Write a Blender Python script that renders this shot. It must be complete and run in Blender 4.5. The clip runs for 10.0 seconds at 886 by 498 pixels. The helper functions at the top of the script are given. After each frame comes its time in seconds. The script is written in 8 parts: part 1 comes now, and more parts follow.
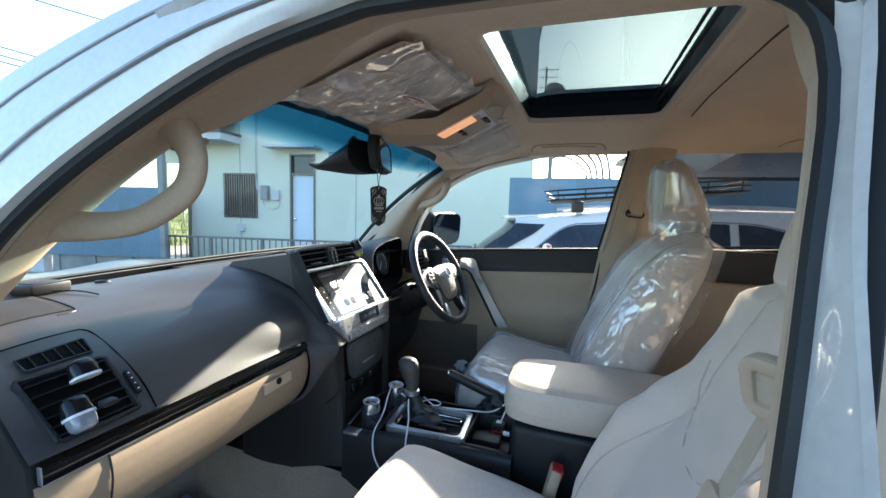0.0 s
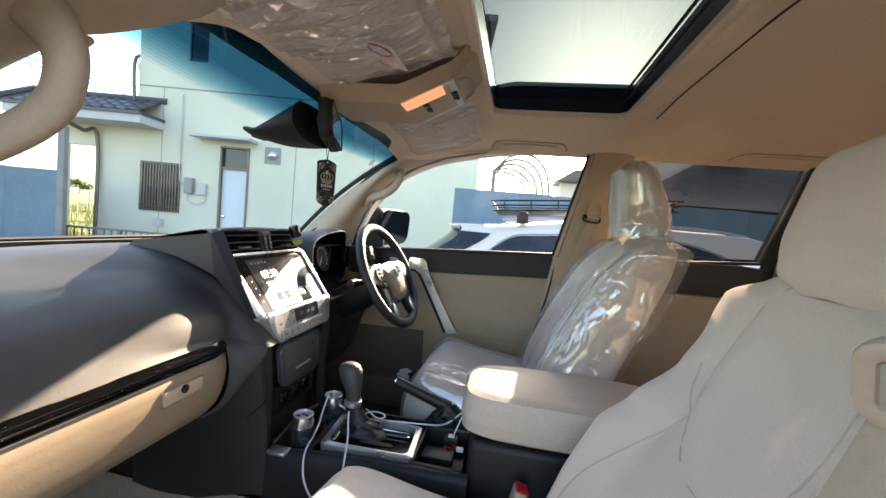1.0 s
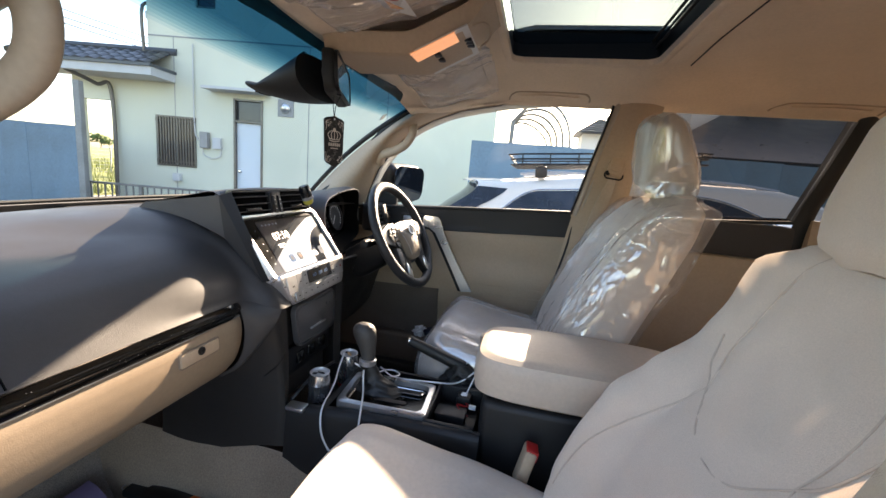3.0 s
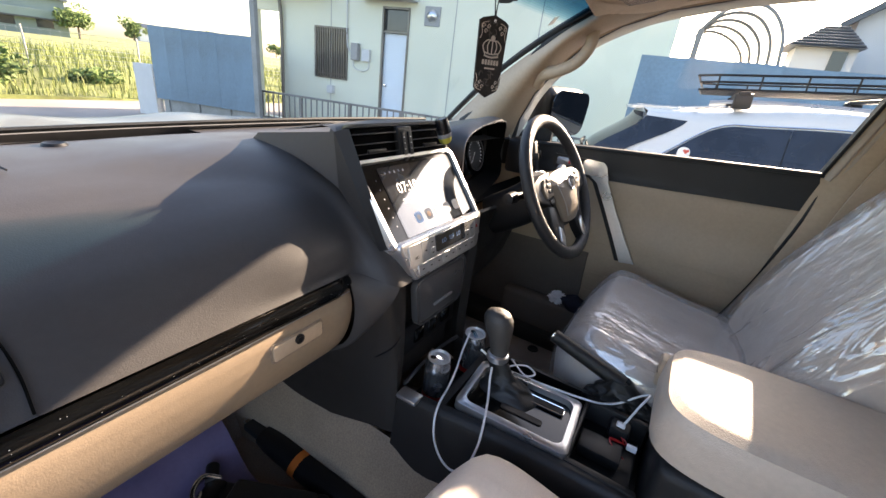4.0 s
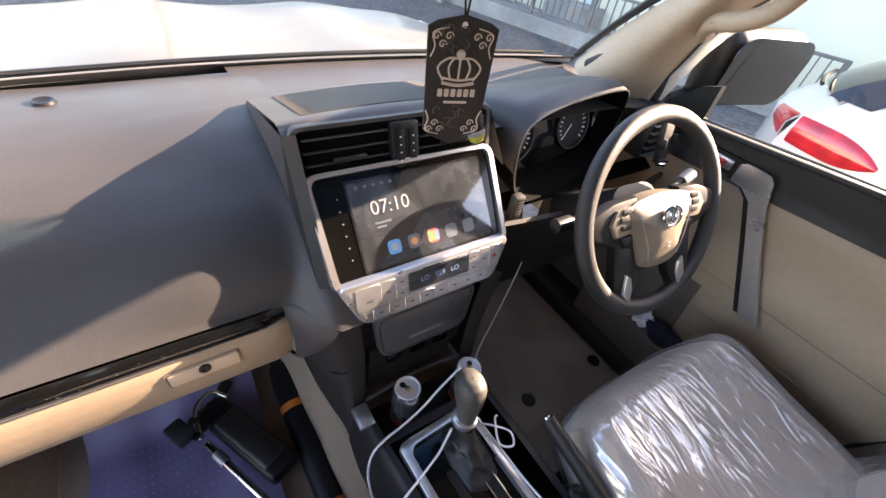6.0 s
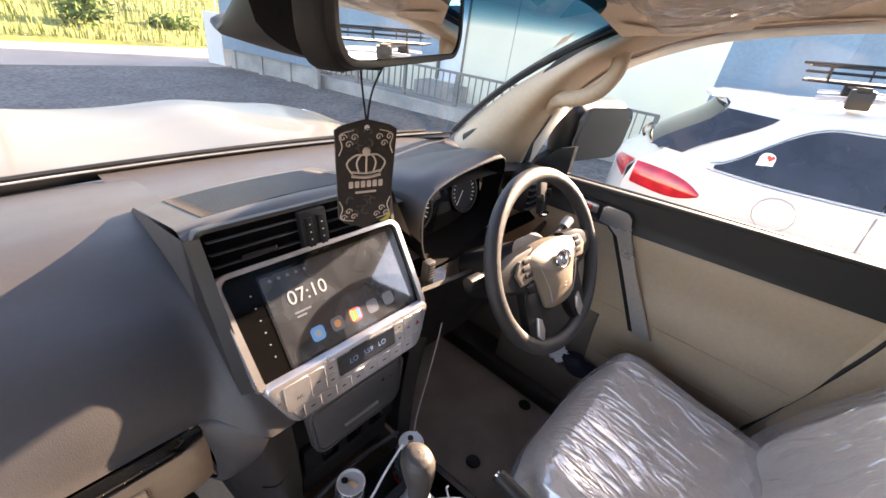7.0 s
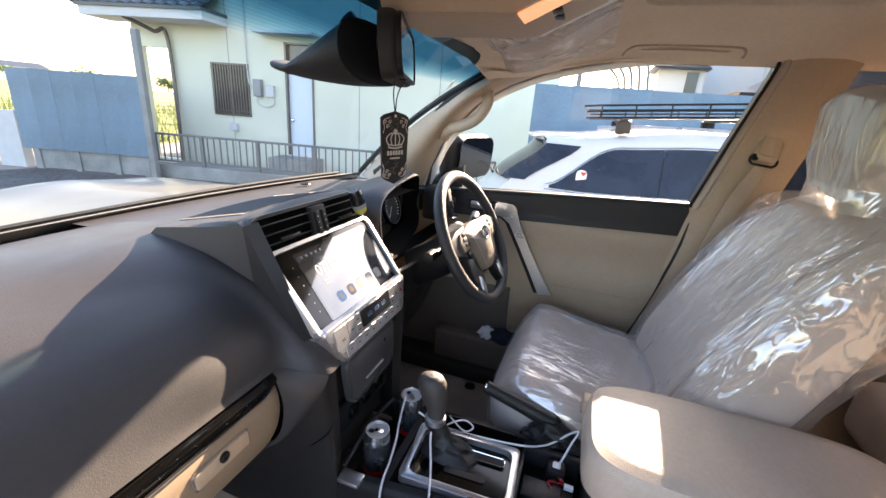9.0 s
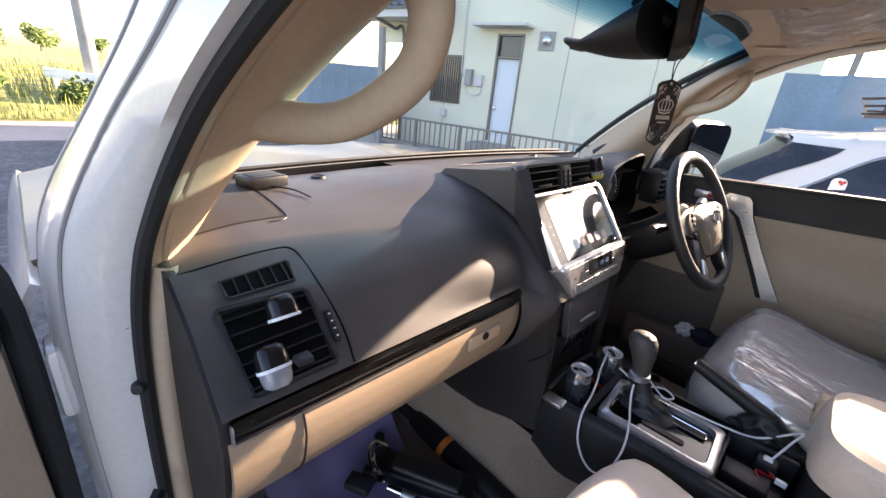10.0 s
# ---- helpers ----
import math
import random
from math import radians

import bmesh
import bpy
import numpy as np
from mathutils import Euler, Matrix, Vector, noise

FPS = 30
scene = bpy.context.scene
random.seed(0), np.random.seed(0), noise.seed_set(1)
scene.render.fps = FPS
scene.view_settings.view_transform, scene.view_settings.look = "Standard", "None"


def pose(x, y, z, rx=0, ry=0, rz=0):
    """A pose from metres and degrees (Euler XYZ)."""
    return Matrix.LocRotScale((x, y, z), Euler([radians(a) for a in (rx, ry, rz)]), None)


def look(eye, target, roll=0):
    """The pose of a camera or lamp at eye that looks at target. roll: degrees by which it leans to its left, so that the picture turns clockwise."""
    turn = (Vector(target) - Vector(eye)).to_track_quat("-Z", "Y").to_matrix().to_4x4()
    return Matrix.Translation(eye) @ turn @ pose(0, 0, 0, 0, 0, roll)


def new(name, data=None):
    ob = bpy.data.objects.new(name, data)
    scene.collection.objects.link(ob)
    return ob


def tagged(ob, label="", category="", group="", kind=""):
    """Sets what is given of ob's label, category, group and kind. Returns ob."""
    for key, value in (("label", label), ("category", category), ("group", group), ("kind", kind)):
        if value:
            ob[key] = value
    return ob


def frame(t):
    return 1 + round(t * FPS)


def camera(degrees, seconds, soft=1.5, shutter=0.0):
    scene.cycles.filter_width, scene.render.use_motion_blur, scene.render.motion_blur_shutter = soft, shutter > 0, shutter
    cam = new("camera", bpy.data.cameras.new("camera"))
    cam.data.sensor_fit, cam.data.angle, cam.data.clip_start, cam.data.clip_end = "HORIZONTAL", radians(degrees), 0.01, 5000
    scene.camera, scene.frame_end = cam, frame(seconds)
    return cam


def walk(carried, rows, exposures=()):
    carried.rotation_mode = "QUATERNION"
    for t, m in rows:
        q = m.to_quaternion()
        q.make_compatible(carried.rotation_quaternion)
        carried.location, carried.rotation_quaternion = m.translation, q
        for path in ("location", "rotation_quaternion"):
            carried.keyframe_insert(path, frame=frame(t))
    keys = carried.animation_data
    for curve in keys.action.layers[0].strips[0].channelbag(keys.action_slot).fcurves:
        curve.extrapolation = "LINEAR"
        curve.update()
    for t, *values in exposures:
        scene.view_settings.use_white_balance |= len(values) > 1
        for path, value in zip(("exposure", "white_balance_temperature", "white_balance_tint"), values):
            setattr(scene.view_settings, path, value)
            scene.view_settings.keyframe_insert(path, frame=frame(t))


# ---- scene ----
cam = camera(95.0, 10.0)
PATH = [
    (0, (-1.027, -0.021, 1.384), (0.858, 0.618, 1.185), 1.7),
    (0.5, (-0.928, 0.035, 1.329), (1.005, 0.513, 1.143), 3.7),
    (1, (-0.922, 0.054, 1.319), (1.042, 0.406, 1.194), 5.2),
    (1.5, (-0.955, 0.051, 1.33), (1.022, 0.352, 1.275), 6.0),
    (2, (-0.988, 0.047, 1.366), (0.985, 0.365, 1.292), 6.0),
    (2.2, (-0.98, 0.049, 1.362), (0.991, 0.371, 1.252), 5.8),
    (3.3, (-0.839, 0.056, 1.324), (1.048, 0.531, 0.866), 4.6),
    (3.5, (-0.797, 0.087, 1.319), (1.054, 0.64, 0.802), 4.9),
    (4, (-0.642, 0.205, 1.353), (0.971, 1.098, 0.577), 7.2),
    (4.5, (-0.448, 0.235, 1.378), (0.75, 1.432, 0.316), 5.9),
    (5, (-0.32, 0.217, 1.419), (0.547, 1.464, 0.118), 4.9),
    (5.2, (-0.289, 0.21, 1.462), (0.525, 1.422, 0.095), 6.2),
    (6.3, (-0.273, 0.209, 1.514), (0.776, 1.337, 0.238), 12.3),
    (6.5, (-0.274, 0.198, 1.521), (0.86, 1.339, 0.333), 11.3),
    (7, (-0.298, 0.21, 1.527), (1.089, 1.249, 0.529), 9.0),
    (7.5, (-0.358, 0.212, 1.496), (1.226, 1.055, 0.611), 7.0),
    (8, (-0.408, 0.216, 1.486), (1.333, 0.789, 0.687), 5.5),
    (8.5, (-0.46, 0.195, 1.452), (1.413, 0.385, 0.775), 4.1),
    (9, (-0.628, 0.21, 1.444), (1.168, 0.812, 0.803), 4.5),
    (9.5, (-0.759, 0.265, 1.419), (0.753, 1.36, 0.702), 5.6),
    (10, (-0.83, 0.241, 1.394), (0.526, 1.509, 0.65), 5.9),
]
walk(cam, [(t, look(eye, target, roll)) for t, eye, target, roll in PATH],
     [(0.0, 2.40, 5850, 6), (0.5, 2.50, 6700, 12), (0.8, 2.58, 7150, 14), (1.5, 2.66, 7200, 17), (2.0, 2.60, 7150, 17), (3.5, 2.54, 7150, 19), (4.5, 2.68, 7050, 21), (5.0, 3.02, 6500, 21), (6.5, 3.18, 7750, 26), (8.0, 2.98, 7700, 26), (8.5, 2.90, 7750, 26), (9.0, 2.86, 7150, 22), (10.0, 2.58, 7250, 26)])

# ---- light ----
SUN_AZ, SUN_EL = -9.2, 21.1          # degrees: from +x towards +y, above the horizon
world = bpy.data.worlds.new("world")
scene.world = world
world.use_nodes = True
wn = world.node_tree.nodes
sky = wn.new("ShaderNodeTexSky")
sky.sky_type = "NISHITA"
sky.sun_disc = False
sky.sun_elevation = radians(SUN_EL)
sky.sun_rotation = radians(90 - SUN_AZ)
sky.air_density, sky.dust_density, sky.ozone_density = 1.0, 1.5, 1.5
wn["Background"].inputs["Strength"].default_value = 0.13
world.node_tree.links.new(sky.outputs[0], wn["Background"].inputs["Color"])

sun = new("sun", bpy.data.lights.new("sun", "SUN"))
sun.data.energy, sun.data.angle, sun.data.color = 5.0, radians(0.55), (1.0, 0.86, 0.66)
ca, ce = math.cos(radians(SUN_EL)), math.sin(radians(SUN_EL))
sun.matrix_world = look((0, 0, 0), (-ca * math.cos(radians(SUN_AZ)), -ca * math.sin(radians(SUN_AZ)), -ce))

# ---- materials ----
def mat(name, color, rough=0.6, metal=0.0, vary=0.12, scale=8.0, bump=0.0, bscale=400.0, fine=0.05, fscale=120.0,
        clear=0.0, spec=0.5, sheen=0.0, wave=None, emit=0.0, rvary=0.1, random_tone=0.0):
    """A surface: base colour with two scales of variation, fine relief, roughness that varies."""
    m = bpy.data.materials.new(name)
    m.use_nodes = True
    n, l = m.node_tree.nodes, m.node_tree.links
    b = n["Principled BSDF"]
    b.inputs["Roughness"].default_value, b.inputs["Metallic"].default_value = rough, metal
    b.inputs["Coat Weight"].default_value, b.inputs["Specular IOR Level"].default_value = clear, spec
    b.inputs["Sheen Weight"].default_value = sheen
    co = n.new("ShaderNodeTexCoord")
    big = n.new("ShaderNodeTexNoise"); big.inputs["Scale"].default_value = scale; big.inputs["Detail"].default_value = 4
    small = n.new("ShaderNodeTexNoise"); small.inputs["Scale"].default_value = fscale; small.inputs["Detail"].default_value = 2
    for t in (big, small):
        l.new(co.outputs["Object"], t.inputs["Vector"])
    def span(src, lo, hi):
        r = n.new("ShaderNodeMapRange")
        r.inputs["From Min"].default_value, r.inputs["From Max"].default_value = 0.25, 0.75
        r.inputs["To Min"].default_value, r.inputs["To Max"].default_value = lo, hi
        l.new(src, r.inputs["Value"])
        return r.outputs[0]
    mul = n.new("ShaderNodeMath"); mul.operation = "MULTIPLY"
    l.new(span(big.outputs["Fac"], 1 - vary, 1 + vary), mul.inputs[0])
    l.new(span(small.outputs["Fac"], 1 - fine, 1 + fine), mul.inputs[1])
    tone = mul.outputs[0]
    if random_tone:
        oi = n.new("ShaderNodeObjectInfo")
        r = n.new("ShaderNodeMapRange"); r.inputs["To Min"].default_value, r.inputs["To Max"].default_value = 1 - random_tone, 1 + random_tone
        l.new(oi.outputs["Random"], r.inputs["Value"])
        m2 = n.new("ShaderNodeMath"); m2.operation = "MULTIPLY"
        l.new(tone, m2.inputs[0]); l.new(r.outputs[0], m2.inputs[1]); tone = m2.outputs[0]
    c = n.new("ShaderNodeVectorMath"); c.operation = "SCALE"; c.inputs[0].default_value = color
    l.new(tone, c.inputs["Scale"])
    l.new(c.outputs[0], b.inputs["Base Color"])
    l.new(span(big.outputs["Fac"], max(0.02, rough - rvary), min(1, rough + rvary)), b.inputs["Roughness"])
    if bump:
        h = n.new("ShaderNodeTexNoise"); h.inputs["Scale"].default_value = bscale; h.inputs["Detail"].default_value = 3
        l.new(co.outputs["Object"], h.inputs["Vector"])
        src = h.outputs["Fac"]
        if wave:
            w = n.new("ShaderNodeTexWave"); w.inputs["Scale"].default_value = wave; w.inputs["Distortion"].default_value = 1.5
            w.bands_direction = "DIAGONAL"
            l.new(co.outputs["Object"], w.inputs["Vector"]); src = w.outputs["Fac"]
        bp = n.new("ShaderNodeBump"); bp.inputs["Strength"].default_value = bump; bp.inputs["Distance"].default_value = 0.002
        l.new(src, bp.inputs["Height"]); l.new(bp.outputs[0], b.inputs["Normal"])
    if emit:
        b.inputs["Emission Strength"].default_value = emit
        b.inputs["Emission Color"].default_value = (*color, 1)
    return m


def glass(name, tint, gloss=0.06, rough=0.0):
    """A thin pane: light goes straight through, tinted, with a little mirror gloss."""
    m = bpy.data.materials.new(name); m.use_nodes = True
    n, l = m.node_tree.nodes, m.node_tree.links
    n.remove(n["Principled BSDF"])
    tr = n.new("ShaderNodeBsdfTransparent"); tr.inputs["Color"].default_value = (*tint, 1)
    gl = n.new("ShaderNodeBsdfGlossy"); gl.inputs["Roughness"].default_value = rough
    fr = n.new("ShaderNodeLayerWeight"); fr.inputs["Blend"].default_value = 0.5
    pw = n.new("ShaderNodeMath"); pw.operation = "POWER"; pw.inputs[1].default_value = 5.0
    l.new(fr.outputs["Facing"], pw.inputs[0])
    ml = n.new("ShaderNodeMath"); ml.operation = "MULTIPLY_ADD"; ml.inputs[1].default_value = 0.5; ml.inputs[2].default_value = gloss * 0.5
    l.new(pw.outputs[0], ml.inputs[0])
    mx = n.new("ShaderNodeMixShader")
    l.new(ml.outputs[0], mx.inputs[0]); l.new(tr.outputs[0], mx.inputs[1]); l.new(gl.outputs[0], mx.inputs[2])
    l.new(mx.outputs[0], n["Material Output"].inputs[0])
    return m


def film(name, clear=0.62, scale=26.0, gloss=0.70, rough=0.09, tint=(0.82, 0.82, 0.84), relief=0.009):
    """Thin crumpled clear plastic: see-through between its creases, milky along them, with sharp wrinkled gloss."""
    m = bpy.data.materials.new(name); m.use_nodes = True
    n, l = m.node_tree.nodes, m.node_tree.links
    n.remove(n["Principled BSDF"])
    co = n.new("ShaderNodeTexCoord")
    mp = n.new("ShaderNodeMapping"); mp.inputs["Scale"].default_value = (1.0, 0.22, 0.16); mp.inputs["Rotation"].default_value = (0.3, 0.25, 0.5)
    l.new(co.outputs["Object"], mp.inputs["Vector"])
    no = n.new("ShaderNodeTexNoise"); no.inputs["Scale"].default_value = scale; no.inputs["Detail"].default_value = 4; no.inputs["Distortion"].default_value = 1.6
    no.noise_type = "RIDGED_MULTIFRACTAL"
    l.new(mp.outputs[0], no.inputs["Vector"])
    bp = n.new("ShaderNodeBump"); bp.inputs["Strength"].default_value = 1.0; bp.inputs["Distance"].default_value = relief
    l.new(no.outputs["Fac"], bp.inputs["Height"])
    patch = n.new("ShaderNodeTexNoise"); patch.inputs["Scale"].default_value = 7.0; patch.inputs["Detail"].default_value = 2
    l.new(co.outputs["Object"], patch.inputs["Vector"])
    crease = n.new("ShaderNodeMapRange")
    crease.inputs["From Min"].default_value, crease.inputs["From Max"].default_value = 0.75, 1.25
    crease.inputs["To Min"].default_value, crease.inputs["To Max"].default_value = 0.0, 0.55
    l.new(no.outputs["Fac"], crease.inputs["Value"])
    gate = n.new("ShaderNodeMapRange")
    gate.inputs["From Min"].default_value, gate.inputs["From Max"].default_value = 0.36, 0.58
    l.new(patch.outputs["Fac"], gate.inputs["Value"])
    ml = n.new("ShaderNodeMath"); ml.operation = "MULTIPLY_ADD"; ml.inputs[2].default_value = 1 - clear
    l.new(crease.outputs[0], ml.inputs[0]); l.new(gate.outputs[0], ml.inputs[1])
    tr = n.new("ShaderNodeBsdfTransparent"); tr.inputs["Color"].default_value = (0.97, 0.97, 0.97, 1)
    di = n.new("ShaderNodeBsdfDiffuse"); di.inputs["Color"].default_value = (*tint, 1)
    gl = n.new("ShaderNodeBsdfGlossy"); gl.inputs["Roughness"].default_value = rough
    for s in (di, gl):
        l.new(bp.outputs[0], s.inputs["Normal"])
    a = n.new("ShaderNodeMixShader"); a.inputs[0].default_value = gloss
    l.new(di.outputs[0], a.inputs[1]); l.new(gl.outputs[0], a.inputs[2])
    b = n.new("ShaderNodeMixShader")
    l.new(ml.outputs[0], b.inputs[0])
    l.new(tr.outputs[0], b.inputs[1]); l.new(a.outputs[0], b.inputs[2])
    l.new(b.outputs[0], n["Material Output"].inputs[0])
    return m


M = dict(
    dash=mat("dash_grain", (0.045, 0.0420, 0.0412), 0.48, spec=0.40, bump=0.15, bscale=620, vary=0.08),
    dark=mat("dark_plastic", (0.014, 0.0135, 0.014), 0.5, spec=0.35, bump=0.2, bscale=900),
    brown=mat("dark_brown_plastic", (0.018, 0.0155, 0.014), 0.55, bump=0.2, bscale=700),
    black=mat("black_plastic", (0.008, 0.008, 0.009), 0.45, vary=0.2, spec=0.3),
    rubber=mat("black_rubber", (0.011, 0.012, 0.013), 0.65, vary=0.2, bump=0.1, bscale=300),
    piano=mat("piano_black", (0.003, 0.003, 0.003), 0.10, clear=0.1, vary=0.1, rvary=0.03, spec=0.3),
    # same beige plastic, darkened in colour for the shade on the glovebox
    glove=mat("darkened_beige_plastic", (0.275, 0.205, 0.138), 0.55, bump=0.13, bscale=600, vary=0.05),
    beige=mat("beige_grained_plastic", (0.42, 0.32, 0.225), 0.55, bump=0.32, bscale=600, vary=0.05),
    trim=mat("beige_pillar_trim", (0.44, 0.335, 0.235), 0.55, bump=0.1, bscale=600, vary=0.05),
    liner=mat("beige_roof_lining", (0.74, 0.60, 0.455), 0.95, bump=0.35, bscale=1400, vary=0.05, sheen=0.2),
    fabric=mat("beige_seat_fabric", (0.64, 0.535, 0.44), 0.92, bump=0.5, bscale=1100, vary=0.06, sheen=0.3, fine=0.08, fscale=600),
    ribbed=mat("ribbed_seat_fabric", (0.66, 0.555, 0.46), 0.95, bump=0.4, bscale=900, vary=0.05, sheen=0.3),
    carpet=mat("beige_carpet", (0.27, 0.21, 0.16), 1.0, bump=0.9, bscale=500, vary=0.15, fine=0.2, fscale=300),
    mat_dark=mat("dark_floor_mat", (0.27, 0.235, 0.205), 0.95, bump=0.8, bscale=600, vary=0.25, fine=0.3, fscale=400),
    silver=mat("satin_silver", (0.62, 0.62, 0.63), 0.30, metal=0.9, vary=0.04, rvary=0.05),
    chrome=mat("chrome", (0.8, 0.8, 0.8), 0.08, metal=1.0, vary=0.03, rvary=0.04),
    steel=mat("grey_metal", (0.35, 0.36, 0.38), 0.35, metal=0.8),
    lid=mat("dark_satin_grey", (0.10, 0.10, 0.105), 0.33, metal=0.5, vary=0.05),
    screen=mat("screen_glass", (0.010, 0.012, 0.016), 0.03, vary=0.1, rvary=0.01, spec=0.9, clear=1.0),
    white_paint=mat("white_car_paint", (0.58, 0.567, 0.54), 0.22, clear=0.8, vary=0.015, rvary=0.04),
    white=mat("white_plastic", (0.75, 0.75, 0.76), 0.4, vary=0.03),
    grey=mat("grey_plastic", (0.28, 0.28, 0.28), 0.5),
    red=mat("red_plastic", (0.45, 0.02, 0.02), 0.35),
    orange=mat("orange_strap", (0.65, 0.16, 0.02), 0.7),
    leather=mat("black_leather", (0.012, 0.012, 0.012), 0.42, bump=0.5, bscale=500),
    belt=mat("beige_webbing", (0.45, 0.37, 0.28), 0.85, bump=0.5, bscale=900),
    rim_leather=mat("wheel_leather", (0.022, 0.022, 0.023), 0.48, bump=0.5, bscale=700),
    can=mat("can_aluminium", (0.62, 0.63, 0.65), 0.20, metal=0.95, vary=0.05, scale=30),
    purple=mat("purple_vinyl_sheet", (0.15, 0.125, 0.24), 0.5, bump=0.2, bscale=60, vary=0.15),
    amber=mat("lit_amber_lens", (0.80, 0.36, 0.17), 0.4, emit=0.16),
    cap_black=mat("satin_black_cap", (0.006, 0.006, 0.007), 0.28, vary=0.1, spec=0.4),
    yellow_oil=mat("yellow_oil", (0.42, 0.40, 0.06), 0.15, clear=1.0),
    mirror=mat("mirror_glass", (0.9, 0.9, 0.9), 0.01, metal=1.0, vary=0.0, fine=0.0, rvary=0.0),
    bottle=mat("clear_bottle_plastic", (0.24, 0.25, 0.27), 0.10, clear=0.8, vary=0.35, scale=60),
    pull_silver=mat("brushed_dark_silver", (0.50, 0.503, 0.51), 0.30, metal=0.85, vary=0.05),
    seam=mat("seat_seam_thread", (0.53, 0.44, 0.36), 0.9, vary=0.05),
    # mirror toned dark in place of the dark ground it should reflect
    wing_glass=mat("darkened_mirror_glass", (0.07, 0.073, 0.076), 0.03, metal=1.0, vary=0.05, rvary=0.01),
    switch_white=mat("pale_switch_panel", (0.60, 0.59, 0.57), 0.4, vary=0.04),
    armrest=mat("armrest_vinyl", (0.52, 0.435, 0.35), 0.5, bump=0.35, bscale=500, vary=0.04),
    # dusty white paint, base colour cut far down to offset full sun
    bonnet=mat("dusty_white_toned_for_sun", (0.115, 0.100, 0.080), 0.4, clear=0.15, vary=0.05, scale=3, fine=0.04, rvary=0.08),
    # near-black that stands in for the shade inside vents and hollows
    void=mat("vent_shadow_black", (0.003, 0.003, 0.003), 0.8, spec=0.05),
    grille=mat("speaker_grille_grey", (0.030, 0.029, 0.029), 0.7, spec=0.2),
    dial_white=mat("dial_print", (.6, .62, .64), .5, vary=0, emit=.04),
    glass=glass("clear_glass", (0.93, 0.97, 0.95)),
    tint=glass("privacy_glass", (0.25, 0.225, 0.20), 0.07),
    film=film("clear_plastic_film", clear=0.60, scale=40, gloss=0.52, rough=0.12, relief=0.006),
    # grey-brown that carries the shade low at the front of the door
    door_low=mat("door_shade_brown", (0.125, 0.100, 0.080), 0.95, bump=0.6, bscale=700, vary=0.12, fine=0.15, fscale=300),
    seal_beige=mat("grey_beige_rubber", (0.40, 0.345, 0.285), 0.7, vary=0.05),
    knob_hide=mat("worn_grey_leather", (0.050, 0.046, 0.042), 0.55, bump=0.4, bscale=500),
    # beige plastic again, toned down in colour for the door's shaded face
    door_beige=mat("darkened_door_beige", (0.365, 0.280, 0.195), 0.55, bump=0.15, bscale=600, vary=0.05),
    cowl=mat("weathered_cowl_plastic", (0.085, 0.088, 0.092), 0.6, vary=0.2, scale=20),
    navy=mat("dark_navy_cloth", (0.010, 0.012, 0.026), 0.9, bump=0.5, bscale=500, vary=0.2),
    film_hood=film("hazy_plastic_bag", clear=0.55, scale=34, gloss=0.50, rough=0.14, tint=(0.80, 0.77, 0.76)),
    film_wrap=film("clear_crinkled_wrap", clear=0.68, scale=30, gloss=0.76, rough=0.08, relief=0.018),
    film_thick=film("milky_plastic_film", clear=0.74, scale=54, gloss=0.72, rough=0.07, relief=0.013),
)


# ---- mesh helpers ----
def part(name, bm, material, parent, label="", smooth=True, at=None, angle=40):
    """Links a bmesh as one mesh object under a thing or a part (parent None: a thing of its own)."""
    me = bpy.data.meshes.new(name)
    bmesh.ops.recalc_face_normals(bm, faces=bm.faces)
    bm.to_mesh(me); bm.free()
    if material is not None:
        me.materials.append(material)
    if smooth:
        for p in me.polygons:
            p.use_smooth = True
        me.set_sharp_from_angle(angle=radians(angle))
    ob = new(name, me)
    if parent is not None:
        ob.parent = parent
    if at is not None:
        ob.matrix_basis = at
    if label:
        ob["label"] = label
    return ob


def thing(name, label, category, at=None, group="", kind=""):
    ob = new(name)
    ob.empty_display_size = 0.05
    if at is not None:
        ob.matrix_world = at
    return tagged(ob, label, category, group, kind)


def box(lo, hi, bevel=0.0, segs=2, bm=None, m=None):
    bm = bm or bmesh.new()
    v = bmesh.ops.create_cube(bm, size=1)["verts"]
    lo, hi = Vector(lo), Vector(hi)
    for w in v:
        w.co = Vector([lo[i] + (w.co[i] + 0.5) * (hi[i] - lo[i]) for i in range(3)])
    if bevel:
        e = list({e for w in v for e in w.link_edges})
        v = list({w for f in bmesh.ops.bevel(bm, geom=e, offset=bevel, segments=segs, profile=0.5, affect="EDGES")["faces"] for w in f.verts} | {w for w in v if w.is_valid})
    if m is not None:
        for w in v:
            w.co = m @ w.co
    return bm


def prism(points, thick, bevel=0.0, segs=2, bm=None, m=None):
    """A flat outline (x, y) made solid from z = 0 to z = thick."""
    bm = bm or bmesh.new()
    a = [bm.verts.new((x, y, 0)) for x, y in points]
    f = bm.faces.new(a)
    r = bmesh.ops.extrude_face_region(bm, geom=[f])
    top = [w for w in r["geom"] if isinstance(w, bmesh.types.BMVert)]
    for w in top:
        w.co.z = thick
    v = a + top
    if bevel:
        e = [e for e in {e for w in top for e in w.link_edges} if all(w.co.z > thick * 0.5 for w in e.verts)]
        r = bmesh.ops.bevel(bm, geom=e, offset=bevel, segments=segs, profile=0.5, affect="EDGES")
        v = [w for w in bm.verts if w.is_valid] if len(bm.faces) < 4000 else v
    if m is not None:
        for w in v:
            if w.is_valid:
                w.co = m @ w.co
    return bm


